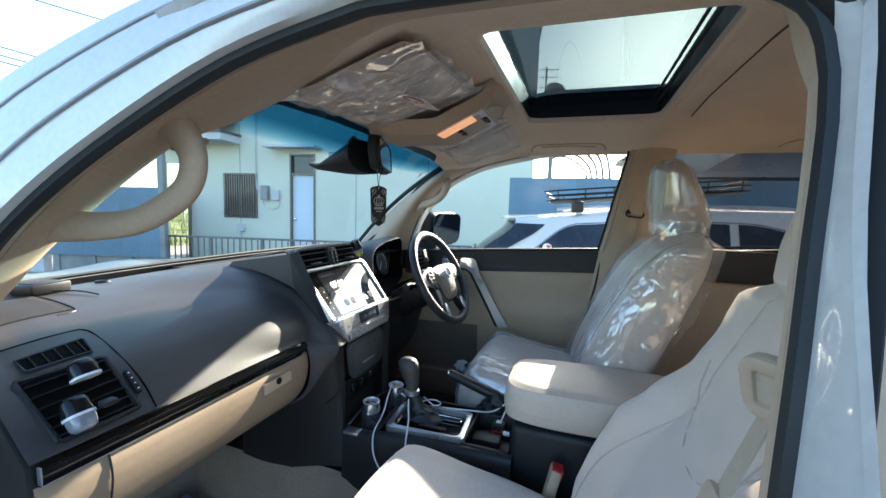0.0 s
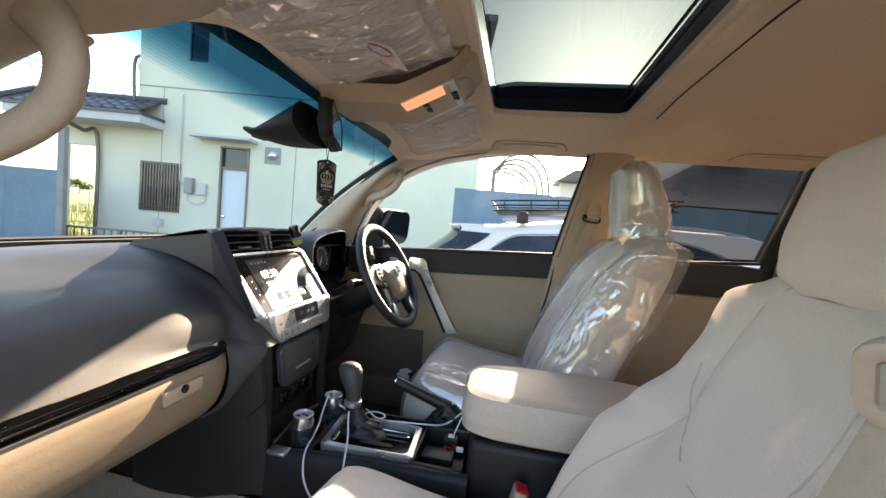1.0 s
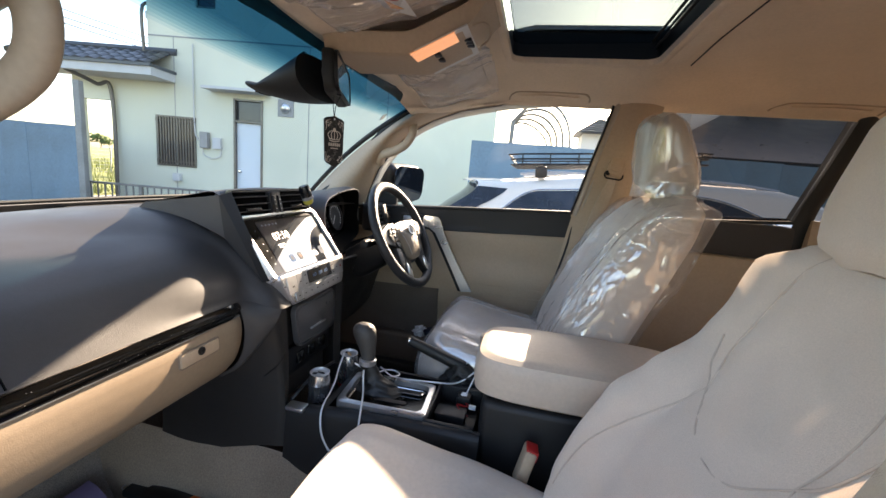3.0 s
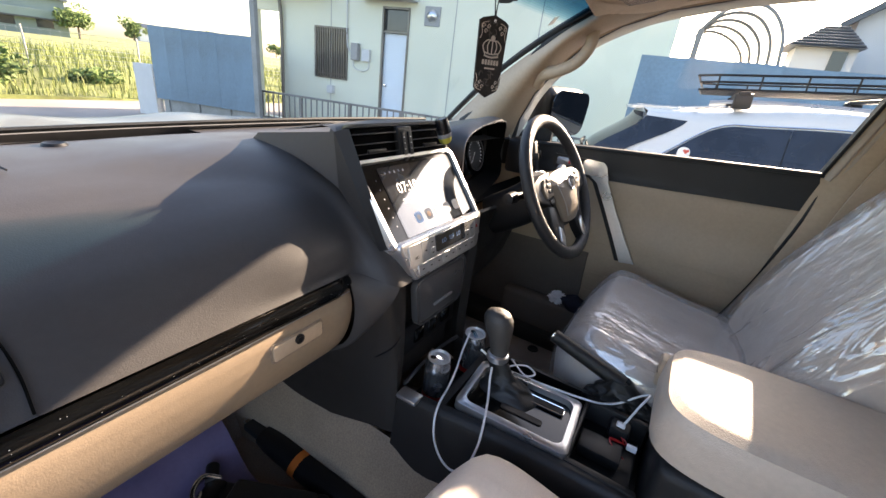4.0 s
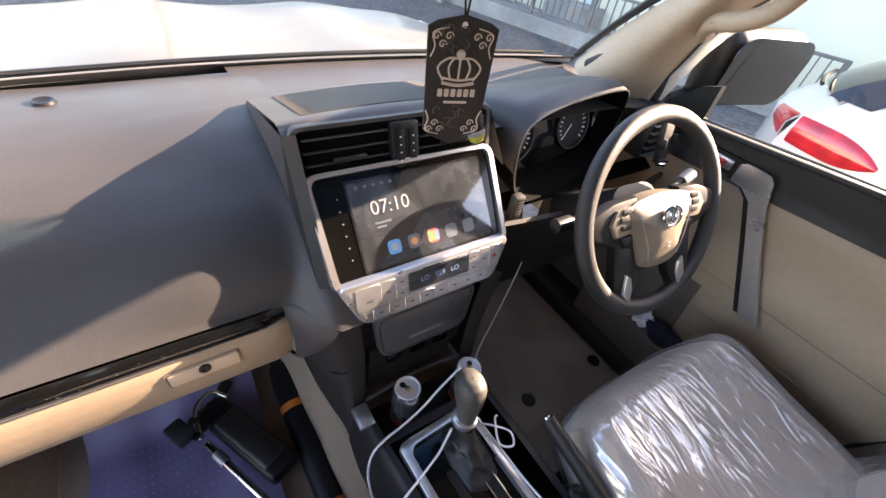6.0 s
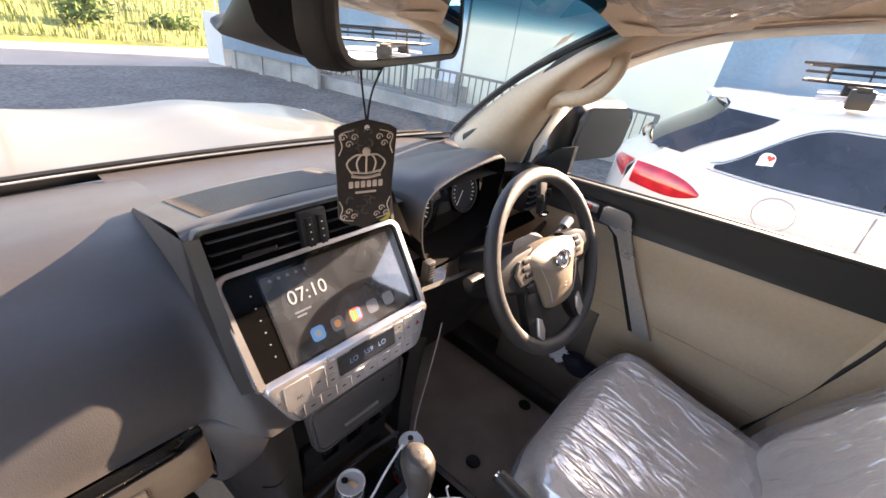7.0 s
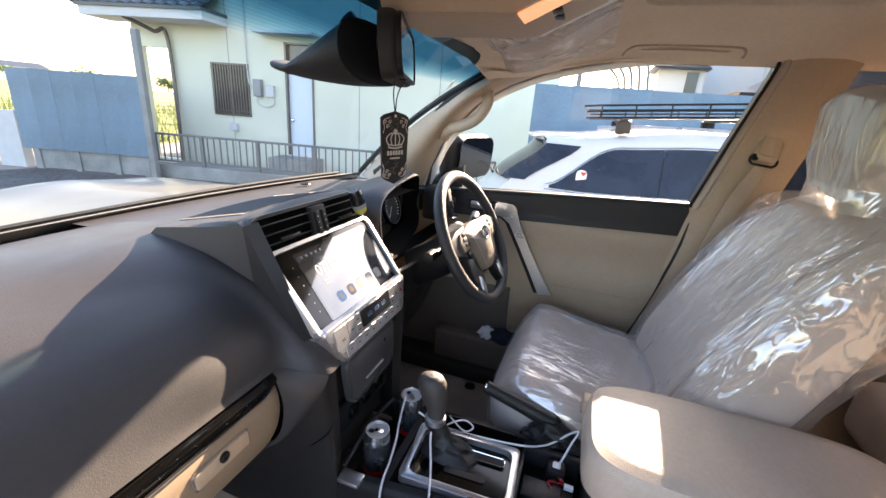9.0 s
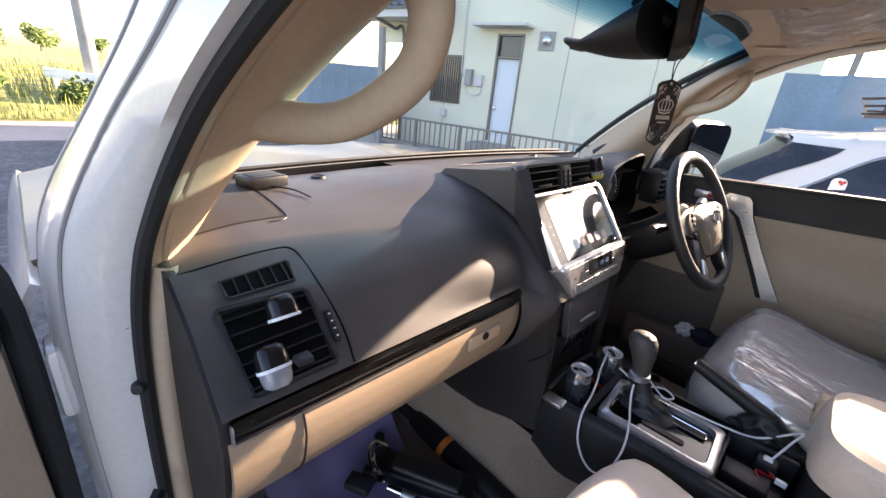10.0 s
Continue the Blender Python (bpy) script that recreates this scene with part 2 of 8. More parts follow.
def grid(fn, nu, nv, close_u=False, bm=None, caps=False):
    """A sheet from fn(u, v), u and v from 0 to 1."""
    bm = bm or bmesh.new()
    rows = [[bm.verts.new(fn(i / (nu if close_u else nu - 1), j / (nv - 1))) for i in range(nu)] for j in range(nv)]
    for j in range(nv - 1):
        for i in range(nu if close_u else nu - 1):
            k = (i + 1) % nu
            bm.faces.new((rows[j][i], rows[j][k], rows[j + 1][k], rows[j + 1][i]))
    if caps and close_u:
        bm.faces.new(rows[0]); bm.faces.new(rows[-1])
    return bm


def thicken(bm, t):
    """Gives a sheet a thickness (towards minus its normals)."""
    bmesh.ops.recalc_face_normals(bm, faces=bm.faces)
    bmesh.ops.solidify(bm, geom=list(bm.faces), thickness=t)
    return bm


def curve_pts(pts, n):
    """n points along a smooth line through the given points."""
    p = [Vector(q) for q in pts]
    out = []
    for i in range(n):
        t = i / (n - 1) * (len(p) - 1)
        k = min(int(t), len(p) - 2)
        f = t - k
        a, b, c, d = p[max(k - 1, 0)], p[k], p[k + 1], p[min(k + 2, len(p) - 1)]
        out.append(0.5 * ((2 * b) + (c - a) * f + (2 * a - 5 * b + 4 * c - d) * f * f + (3 * b - a - 3 * c + d) * f * f * f))
    return out


def curve_2d(line, n):
    return [(q.x, q.y) for q in curve_pts([(x, z, 0) for x, z in line], n)]


def sweep(pts, ring, bm=None, n=None, close=False, caps=True, scale=None, up=(0, 0, 1)):
    """Sweeps a ring of (a, b) offsets along a line."""
    bm = bm or bmesh.new()
    P = curve_pts(pts, n) if n else [Vector(p) for p in pts]
    rows = []
    last = Vector(up)
    for i, p in enumerate(P):
        if close:
            d = (P[(i + 1) % len(P)] - P[i - 1]).normalized()
        else:
            d = (P[min(i + 1, len(P) - 1)] - P[max(i - 1, 0)]).normalized()
        s = last.cross(d)
        if s.length < 1e-4:
            s = Vector((1, 0, 0)).cross(d)
        s.normalize()
        t = d.cross(s).normalized()
        last = t
        k = scale(i / max(1, len(P) - 1)) if scale else 1.0
        rows.append([bm.verts.new(p + s * a * k + t * b * k) for a, b in ring])
    m = len(ring)
    for j in range(len(rows) if close else len(rows) - 1):
        r0, r1 = rows[j], rows[(j + 1) % len(rows)]
        for i in range(m):
            bm.faces.new((r0[i], r0[(i + 1) % m], r1[(i + 1) % m], r1[i]))
    if caps and not close:
        bm.faces.new(rows[0]); bm.faces.new(rows[-1])
    return bm


def circle(r, n=10, rb=None):
    return [(r * math.cos(2 * math.pi * i / n), (rb or r) * math.sin(2 * math.pi * i / n)) for i in range(n)]


def rrect(w, h, r, n=4):
    """A rounded rectangle about the origin, as (x, y)."""
    out = []
    for cx, cy, a0 in ((w / 2 - r, h / 2 - r, 0), (-w / 2 + r, h / 2 - r, 90), (-w / 2 + r, -h / 2 + r, 180), (w / 2 - r, -h / 2 + r, 270)):
        for i in range(n + 1):
            a = radians(a0 + 90 * i / n)
            out.append((cx + r * math.cos(a), cy + r * math.sin(a)))
    return out


def tube(pts, r, n=None, seg=10, bm=None, close=False):
    return sweep(pts, circle(r, seg), bm, n, close)


def lathe(profile, seg=24, bm=None, m=None, caps=True):
    """Turns a profile of (radius, height) about z."""
    bm = bm or bmesh.new()
    rows = []
    for r, z in profile:
        rows.append([bm.verts.new((r * math.cos(2 * math.pi * i / seg), r * math.sin(2 * math.pi * i / seg), z)) for i in range(seg)])
    for j in range(len(rows) - 1):
        for i in range(seg):
            bm.faces.new((rows[j][i], rows[j][(i + 1) % seg], rows[j + 1][(i + 1) % seg], rows[j + 1][i]))
    if caps:
        for row in (rows[0], rows[-1]):
            bm.faces.new(row)
    if m is not None:
        for row in rows:
            for w in row:
                w.co = m @ w.co
    return bm


def smooth(a, b, x):
    t = min(1.0, max(0.0, (x - a) / (b - a)))
    return t * t * (3 - 2 * t)


def lerp(a, b, t):
    return a + (b - a) * t


def fold(x, y, z):
    """Sharp-ridged noise, from about -1 in the hollows to 1 along the creases."""
    return 1 - 4.2 * abs(noise.noise(Vector((x, y, z))))


def frame_at(o, x, y):
    """A matrix with its origin at o, x along x and y as near to y as can be."""
    x = Vector(x).normalized()
    z = x.cross(Vector(y)).normalized()
    y = z.cross(x)
    return Matrix(((x.x, y.x, z.x, o[0]), (x.y, y.y, z.y, o[1]), (x.z, y.z, z.z, o[2]), (0, 0, 0, 1)))


def text(body, size, material, parent, m, name="lettering", align="CENTER", depth=0.0003):
    c = bpy.data.curves.new(name, "FONT")
    c.body, c.size, c.extrude, c.align_x, c.align_y = body, size, depth, align, "CENTER"
    tmp = bpy.data.objects.new(name, c)
    scene.collection.objects.link(tmp)
    me = bpy.data.meshes.new_from_object(tmp.evaluated_get(bpy.context.evaluated_depsgraph_get()))
    bpy.data.objects.remove(tmp)
    me.materials.clear(); me.materials.append(material)
    ob = new(name, me)
    ob.parent = parent
    ob.matrix_basis = m
    return ob


# ---- outside: ground, road, field ----
def gravel_material():
    m = mat("grey_gravel", (0.10, 0.097, 0.095), 0.95, vary=0.35, scale=1.3, fine=0.5, fscale=22, bump=1.0, bscale=35)
    return m


M["gravel"] = gravel_material()
M["asphalt"] = mat("sunlit_asphalt", (0.30, 0.255, 0.225), 0.9, vary=0.25, scale=0.7, fine=0.2, fscale=60, bump=0.5, bscale=90)
M["field"] = mat("grass_field", (0.19, 0.205, 0.06), 1.0, vary=0.45, scale=0.5, fine=0.4, fscale=6, bump=1.0, bscale=8)
M["grass"] = mat("grass_blades", (0.20, 0.225, 0.06), 0.8, vary=0.35, scale=0.9)
M["weed"] = mat("weed_leaves", (0.10, 0.15, 0.035), 0.8, vary=0.4, scale=2)
M["wall"] = mat("cream_render_wall", (0.66, 0.66, 0.54), 0.9, vary=0.07, scale=1.2, fine=0.06, fscale=60, bump=0.3, bscale=120)
M["tile"] = mat("dark_glazed_roof_tile", (0.045, 0.050, 0.058), 0.35, vary=0.3, scale=3, random_tone=0.3)
M["soffit"] = mat("grey_white_soffit", (0.55, 0.55, 0.55), 0.8, vary=0.08)
M["blue"] = mat("weathered_blue_sheet", (0.125, 0.205, 0.275), 0.55, vary=0.25, scale=1.5, fine=0.1, fscale=30, bump=0.2, bscale=20, random_tone=0.12)
M["concrete"] = mat("stained_concrete", (0.27, 0.27, 0.26), 0.9, vary=0.3, scale=2.5, fine=0.15, fscale=40, bump=0.6, bscale=50)
M["rail"] = mat("grey_painted_steel", (0.16, 0.16, 0.16), 0.5, metal=0.3, vary=0.2)
M["door_paint"] = mat("pale_blue_white_door", (0.62, 0.68, 0.74), 0.5, vary=0.04)
M["alu"] = mat("bronze_aluminium", (0.14, 0.13, 0.115), 0.4, metal=0.6)
M["dark_glass"] = mat("dark_window_glass", (0.03, 0.035, 0.04), 0.08, vary=0.3, scale=2)
M["brown_wall"] = mat("brown_weathered_wall", (0.24, 0.19, 0.15), 0.9, vary=0.25, scale=1.0)
M["grey_green_wall"] = mat("grey_green_wall", (0.22, 0.27, 0.25), 0.9, vary=0.1, scale=0.8)
M["white_wall"] = mat("white_house_wall", (0.66, 0.66, 0.66), 0.9, vary=0.08, scale=0.8)
M["lamp_red"] = mat("red_tail_lamp", (0.42, 0.01, 0.015), 0.12, clear=1.0, vary=0.35, scale=12, emit=0.03)
M["tyre"] = mat("tyre_rubber", (0.015, 0.015, 0.015), 0.8, bump=0.4, bscale=90)
M["car_glass"] = mat("dark_car_glass", (0.012, 0.016, 0.024), 0.05, vary=0.5, scale=6, spec=0.6)
M["bark"] = mat("bark", (0.10, 0.075, 0.05), 0.95, vary=0.3, bump=0.8, bscale=30)

bm = bmesh.new()
bmesh.ops.create_grid(bm, x_segments=60, y_segments=60, size=300)
for v in bm.verts:
    v.co.z = -0.02 if abs(v.co.y) < 12 or v.co.y < 0 else -0.03
ground = part("ground", bm, M["gravel"], None)
tagged(ground, "dark grey crushed-stone parking lot", "ground", kind="structure")

bm = box((-90, 9.3, -0.06), (90, 11.75, -0.012))
road = part("road", bm, M["asphalt"], None, smooth=False)
tagged(road, "pale sunlit asphalt lane with worn markings", "road", kind="structure")
for x in (-9.0, -4.5, 0.0, 4.5):
    part("road_marking", box((x, 10.9, -0.012), (x + 1.6, 11.02, -0.008)), M["white"], road, "worn white paint dash", smooth=False)

rng = random.Random(4)


def field_height(x, y):
    return 0.05 + 0.35 * smooth(11.8, 16, y) + 0.12 * noise.noise(Vector((x * 0.4, y * 0.4, 0)))


bm = grid(lambda u, v: (lerp(-120, 120, u), lerp(11.7, 240, v ** 2.2), field_height(lerp(-120, 120, u), lerp(11.7, 240, v ** 2.2)) if v > 0 else -0.05), 90, 60)
field = part("grass_field", bm, M["field"], None)
tagged(field, "sunlit yellow-green overgrown grass field beyond the lane", "grass", kind="stuff")

# blades in tufts along the near edge of the field
verts, faces = [], []
for k in range(15000):
    y = 11.75 + (rng.random() ** 1.8) * 16
    x = rng.uniform(-10, 16) + (y - 12) * rng.uniform(-0.4, 0.6)
    h = rng.uniform(0.10, 0.30) + 0.32 * smooth(12.2, 15, y) * rng.random()
    a, lean = rng.uniform(0, 6.3), rng.uniform(0.05, 0.45) * h
    w = rng.uniform(0.006, 0.017)
    z = field_height(x, y) - 0.04
    dx, dy = math.cos(a), math.sin(a)
    b = len(verts)
    verts += [(x - dy * w, y + dx * w, z), (x + dy * w, y - dx * w, z), (x + dx * lean * 0.4 + dy * w * 0.7, y + dy * lean * 0.4 - dx * w * 0.7, z + h * 0.6),
              (x + dx * lean * 0.4 - dy * w * 0.7, y + dy * lean * 0.4 + dx * w * 0.7, z + h * 0.6), (x + dx * lean, y + dy * lean, z + h)]
    faces += [(b, b + 1, b + 2, b + 3), (b + 3, b + 2, b + 4)]
me = bpy.data.meshes.new("tall_grass"); me.from_pydata(verts, [], faces); me.materials.append(M["grass"])
tagged(new("tall_grass", me), "tall yellow-green grass at the edge of the lane", "grass", kind="stuff")


def leafy(name, centre, size, count, material, seed, leaf=0.09, parent=None):
    """A clump of many small leaves with an uneven outline."""
    r = random.Random(seed)
    vs, fs = [], []
    lobes = [(Vector((r.gauss(0, .35) * size[0], r.gauss(0, .35) * size[1], r.gauss(0, .28) * size[2])), r.uniform(.35, .62)) for _ in range(9)]
    for k in range(count):
        c, q = r.choice(lobes)
        d = Vector((r.gauss(0, 1), r.gauss(0, 1), r.gauss(0, 1))).normalized() * q * r.uniform(.75, 1.05)
        p = Vector(centre) + c + Vector((d.x * size[0], d.y * size[1], d.z * size[2]))
        t = Vector((r.gauss(0, 1), r.gauss(0, 1), r.gauss(0, .7))).normalized()
        s = t.orthogonal().normalized()
        l = leaf * r.uniform(.6, 1.5)
        b = len(vs)
        vs += [p - t * l, p + s * l * .45, p + t * l, p - s * l * .45]
        fs.append((b, b + 1, b + 2, b + 3))
    me = bpy.data.meshes.new(name); me.from_pydata(vs, [], fs); me.materials.append(material)
    ob = new(name, me)
    ob.parent = parent
    return ob


for k, (x, y, s) in enumerate([(-1.5, 13.2, .8), (0.4, 13.4, .7), (2.3, 13.1, .75), (4.2, 13.6, .6), (-4.2, 13.6, 1.0), (-2.6, 14.0, .9)]):
    sh = leafy("shrub", (x, y, .45 * s + .05), (.8 * s, .6 * s, .55 * s), 900, M["weed"], 20 + k, .07)
    tagged(sh, "low green roadside shrub in tall grass", "shrub", "roadside shrubs")

# wire-mesh fence in the field
wf = thing("wire_fence", "low galvanised wire-mesh fence along the grass field", "fence", Matrix.Translation((0, 15.5, 0.3)))
for k in range(10):
    x = -12 + k * 2.6
    part("post", tube([(x, 0, -0.2), (x, 0, 1.05)], 0.025, seg=6), M["steel"], wf)
bm = bmesh.new()
for k in range(8):
    z = 0.1 + k * 0.125
    tube([(-12, 0, z), (11.4, 0, z)], 0.006, seg=3, bm=bm)
for k in range(110):
    x = -12 + k * 0.2127
    tube([(x, 0, 0.08), (x, 0, 1.0)], 0.004, seg=3, bm=bm)
part("mesh_wires", bm, M["steel"], wf)

# far trees and houses along the skyline
for k in range(16):
    x, y = -95 + k * 15 + rng.uniform(-4, 4), rng.uniform(150, 215)
    h = rng.uniform(3.5, 6.5)
    tr = thing("tree", "distant broad green tree on the skyline", "tree", Matrix.Translation((x, y, 0)), "skyline trees")
    part("trunk", sweep([(0, 0, 0), (.2, 0, h * .3), (.1, .2, h * .7)], circle(.22, 6), n=6, scale=lambda t: 1 - .6 * t), M["bark"], tr)
    leafy("crown", (0, 0, h * .62), (h * .7, h * .7, h * .42), 700, M["weed"], 60 + k, .5, tr)


def far_house(x, y, w, d, h, wallmat, turn=0):
    H = thing("far_house", "distant two-storey house with a dark roof", "house", pose(x, y, 0, 0, 0, turn), "far houses")
    part("wall", box((-w / 2, -d / 2, 0), (w / 2, d / 2, h)), wallmat, H, smooth=False)
    bm = bmesh.new()
    p = [(-w / 2 - .5, -d / 2 - .5, h), (w / 2 + .5, -d / 2 - .5, h), (w / 2 + .5, d / 2 + .5, h), (-w / 2 - .5, d / 2 + .5, h), (-w / 2 + 1, 0, h + 1.7), (w / 2 - 1, 0, h + 1.7)]
    v = [bm.verts.new(q) for q in p]
    for f in ((0, 1, 5, 4), (1, 2, 5), (2, 3, 4, 5), (3, 0, 4), (3, 2, 1, 0)):
        bm.faces.new([v[i] for i in f])
    part("roof", bm, M["tile"], H, smooth=False)
    for s in (-1, 1):
        for zz in (1.2, 3.8):
            if zz + 1 < h:
                part("window", box((s * w * .22 - .8, -d / 2 - .03, zz), (s * w * .22 + .8, -d / 2 + .02, zz + 1.1)), M["dark_glass"], H, smooth=False)
    return H


far_house(43, 166, 15, 9, 5.0, M["grey_green_wall"], 12)
far_house(-18, 110, 14, 9, 5.4, M["brown_wall"], 5)
near_far = far_house(21.5, 78, 8, 6, 4.6, M["grey_green_wall"], -14)
tagged(near_far, "two-storey grey-green house with a dark roof beyond the field", "house")
part("balcony", box((-4.0, -4.0, 2.3), (4.0, -3.0, 3.2), .03), M["grey_green_wall"], near_far, "solid balcony front", smooth=False)
part("canopy", box((-4.1, -4.1, 2.15), (4.1, -3.0, 2.3)), M["tile"], near_far, smooth=False)
for x_, y_, h_ in ((25.2, 73.0, 4.4), (4.0, 95.0, 4.5), (-1.5, 100.0, 5.0)):
    tr = thing("tree", "broad dark green tree at the edge of the field", "tree", Matrix.Translation((x_, y_, 0)), "field trees")
    part("trunk", sweep([(0, 0, 0), (.1, 0, h_ * .3), (.05, .1, h_ * .75)], circle(.16, 6), n=6, scale=lambda t: 1 - .6 * t), M["bark"], tr)
    leafy("crown", (0, 0, h_ * .58), (h_ * .46, h_ * .46, h_ * .42), 1500, M["weed"], int(h_ * 100), .22, tr)
far_house(92, 190, 14, 8, 5.0, M["white_wall"], -10)


def utility_pole(x, y, h, arms=True):
    P = thing("utility_pole", "grey concrete utility pole with crossarm", "utility pole", Matrix.Translation((x, y, -0.05)), "utility poles")
    part("pole", lathe([(.17, 0), (.13, h * .6), (.10, h)], 12), M["concrete"], P)
    if arms:
        part("crossarm", box((-.9, -.05, h - .8), (.9, .05, h - .7)), M["steel"], P, smooth=False)
        part("transformer", lathe([(.02, h - 2.6), (.24, h - 2.58), (.24, h - 1.8), (.02, h - 1.77)], 14, m=Matrix.Translation((.38, 0, 0))), M["grey"], P)
    return P


POLES = [(0.78, 14.6, 8.5), (-4.0, 60, 9), (-10, 95, 9), (19.0, 13.0, 9.0)]
for x, y, h in POLES:
    utility_pole(x, y, h)
cable = thing("overhead_cable", "black overhead power cables between poles", "cable", Matrix.Translation((0, 0, 0)))
for za, zb, o in ((6.2, 7.6, 0), (5.25, 5.0, .2), (5.05, 4.8, -.2), (4.9, 4.65, 0)):
    a, b = Vector((0.78 + o, 14.6, za)), Vector((19.0 + o, 13.0 - 2.5, zb))
    part("wire", tube([a, (a + b) / 2 - Vector((0, 0, .35)), b], .014, n=10, seg=4), M["rubber"], cable)

gr = thing("guard_rail", "white roadside guard rail on short posts", "guard rail", pose(.10, 15.9, .20, 0, 0, -73))
for k in range(4):
    part("post", box((k * .75, -.05, -.1), (k * .75 + .09, .05, .62)), M["white"], gr, smooth=False)
part("beam", sweep([(-.3, -.08, .52), (2.6, -.08, .52)], [(0, -.13), (.05, -.08), (0, 0), (.05, .08), (0, .13), (-.02, .13), (-.02, -.13)]), M["white"], gr)

# ---- the cream house across the lot ----
HM = frame_at((5.98, 5.95, 0), (0.174, -0.985, 0), (0.985, 0.174, 0))
house = thing("house", "two-storey cream rendered house with a small tiled porch roof", "house", HM)


def wall_with_holes(x0, x1, z0, z1, y0, y1, holes):
    """A wall slab in the x-z plane with rectangular openings (x0, x1, z0, z1)."""
    bm = bmesh.new()
    xs = sorted({x0, x1, *[h[0] for h in holes], *[h[1] for h in holes]})
    zs = sorted({z0, z1, *[h[2] for h in holes], *[h[3] for h in holes]})
    V = {}
    def vert(x, y, z):
        k = (round(x, 4), round(y, 4), round(z, 4))
        if k not in V:
            V[k] = bm.verts.new((x, y, z))
        return V[k]
    solid = lambda a, b: x0 <= a <= x1 and z0 <= b <= z1 and not any(h[0] < a < h[1] and h[2] < b < h[3] for h in holes)
    for i in range(len(xs) - 1):
        for j in range(len(zs) - 1):
            a0, a1, b0, b1 = xs[i], xs[i + 1], zs[j], zs[j + 1]
            if not solid((a0 + a1) / 2, (b0 + b1) / 2):
                continue
            for y in (y0, y1):
                bm.faces.new([vert(a0, y, b0), vert(a1, y, b0), vert(a1, y, b1), vert(a0, y, b1)])
            for dx, dz, q in ((-1, 0, [(a0, b0), (a0, b1)]), (1, 0, [(a1, b0), (a1, b1)]), (0, -1, [(a0, b0), (a1, b0)]), (0, 1, [(a0, b1), (a1, b1)])):
                ca_, cb_ = (a0 + a1) / 2 + dx * ((a1 - a0) / 2 + 1e-3), (b0 + b1) / 2 + dz * ((b1 - b0) / 2 + 1e-3)
                if not solid(ca_, cb_):
                    bm.faces.new([vert(q[0][0], y0, q[0][1]), vert(q[1][0], y0, q[1][1]), vert(q[1][0], y1, q[1][1]), vert(q[0][0], y1, q[0][1])])
    return bm


WIN, DOOR, OPEN, UPW = (-1.29, -.58, 1.09, 1.97), (.19, .75, .42, 2.41), (-2.83, -2.16, 0.1, 2.2), (-.50, -.14, 3.93, 4.85)
part("wall", wall_with_holes(-1.43, 5.12, 2.9, 5.0, 0, .16, [UPW]), M["wall"], house, "cream rendered upper wall", smooth=False)
part("wall", wall_with_holes(-2.95, 5.12, 0, 2.9, 0, .16, [WIN, DOOR, OPEN]), M["wall"], house, "cream rendered lower wall", smooth=False)
part("side_wall", box((4.96, .16, 0), (5.12, 6, 5.0)), M["wall"], house, smooth=False)
part("side_wall", box((-1.43, .16, 2.9), (-1.27, 6, 5.0)), M["wall"], house, smooth=False)
part("back_wall", box((-2.1, 5.9, 0), (4.96, 6.05, 5.0)), M["wall"], house, smooth=False)
part("side_wall", box((-2.10, .16, 0), (-1.98, 6, 2.9)), M["wall"], house, smooth=False)
part("roof", box((-1.75, -.3, 5.0), (5.2, 6.3, 5.12)), M["soffit"], house, smooth=False)
part("wall_joint", box((-1.43, -.006, 3.40), (5.1, 0.0, 3.425)), M["grey"], house, smooth=False)
for u in (-.95, 1.62, 3.1):
    part("wall_joint", box((u, -.005, .1), (u + .012, 0.0, 3.4)), M["grey"], house, smooth=False)
# barred window
w = part("window", box((WIN[0], .07, WIN[2]), (WIN[1], .09, WIN[3])), M["dark_glass"], house, "dark window behind vertical bars", smooth=False)
fr = bmesh.new()
for lo, hi in (((WIN[0] - .03, -.03, WIN[2] - .03), (WIN[1] + .03, .02, WIN[2])), ((WIN[0] - .03, -.03, WIN[3]), (WIN[1] + .03, .02, WIN[3] + .03)),
               ((WIN[0] - .03, -.03, WIN[2]), (WIN[0], .02, WIN[3])), ((WIN[1], -.03, WIN[2]), (WIN[1] + .03, .02, WIN[3]))):
    box(lo, hi, bm=fr)
part("window_frame", fr, M["alu"], w, smooth=False)
for k in range(13):
    u = lerp(WIN[0], WIN[1], (k + .5) / 13)
    part("bar", box((u - .011, -.06, WIN[2]), (u + .011, -.04, WIN[3])), M["alu"], w, smooth=False)
for z in (WIN[2] + .05, WIN[3] - .07):
    part("bar_rail", box((WIN[0] - .03, -.045, z), (WIN[1] + .03, -.03, z + .02)), M["alu"], w, smooth=False)
w = part("window", box((UPW[0], .05, UPW[2]), (UPW[1], .07, UPW[3])), M["dark_glass"], house, "dark upper window", smooth=False)
part("window_frame", box((UPW[0], .02, UPW[2]), (UPW[1], .05, UPW[2] + .04)), M["alu"], w, smooth=False)
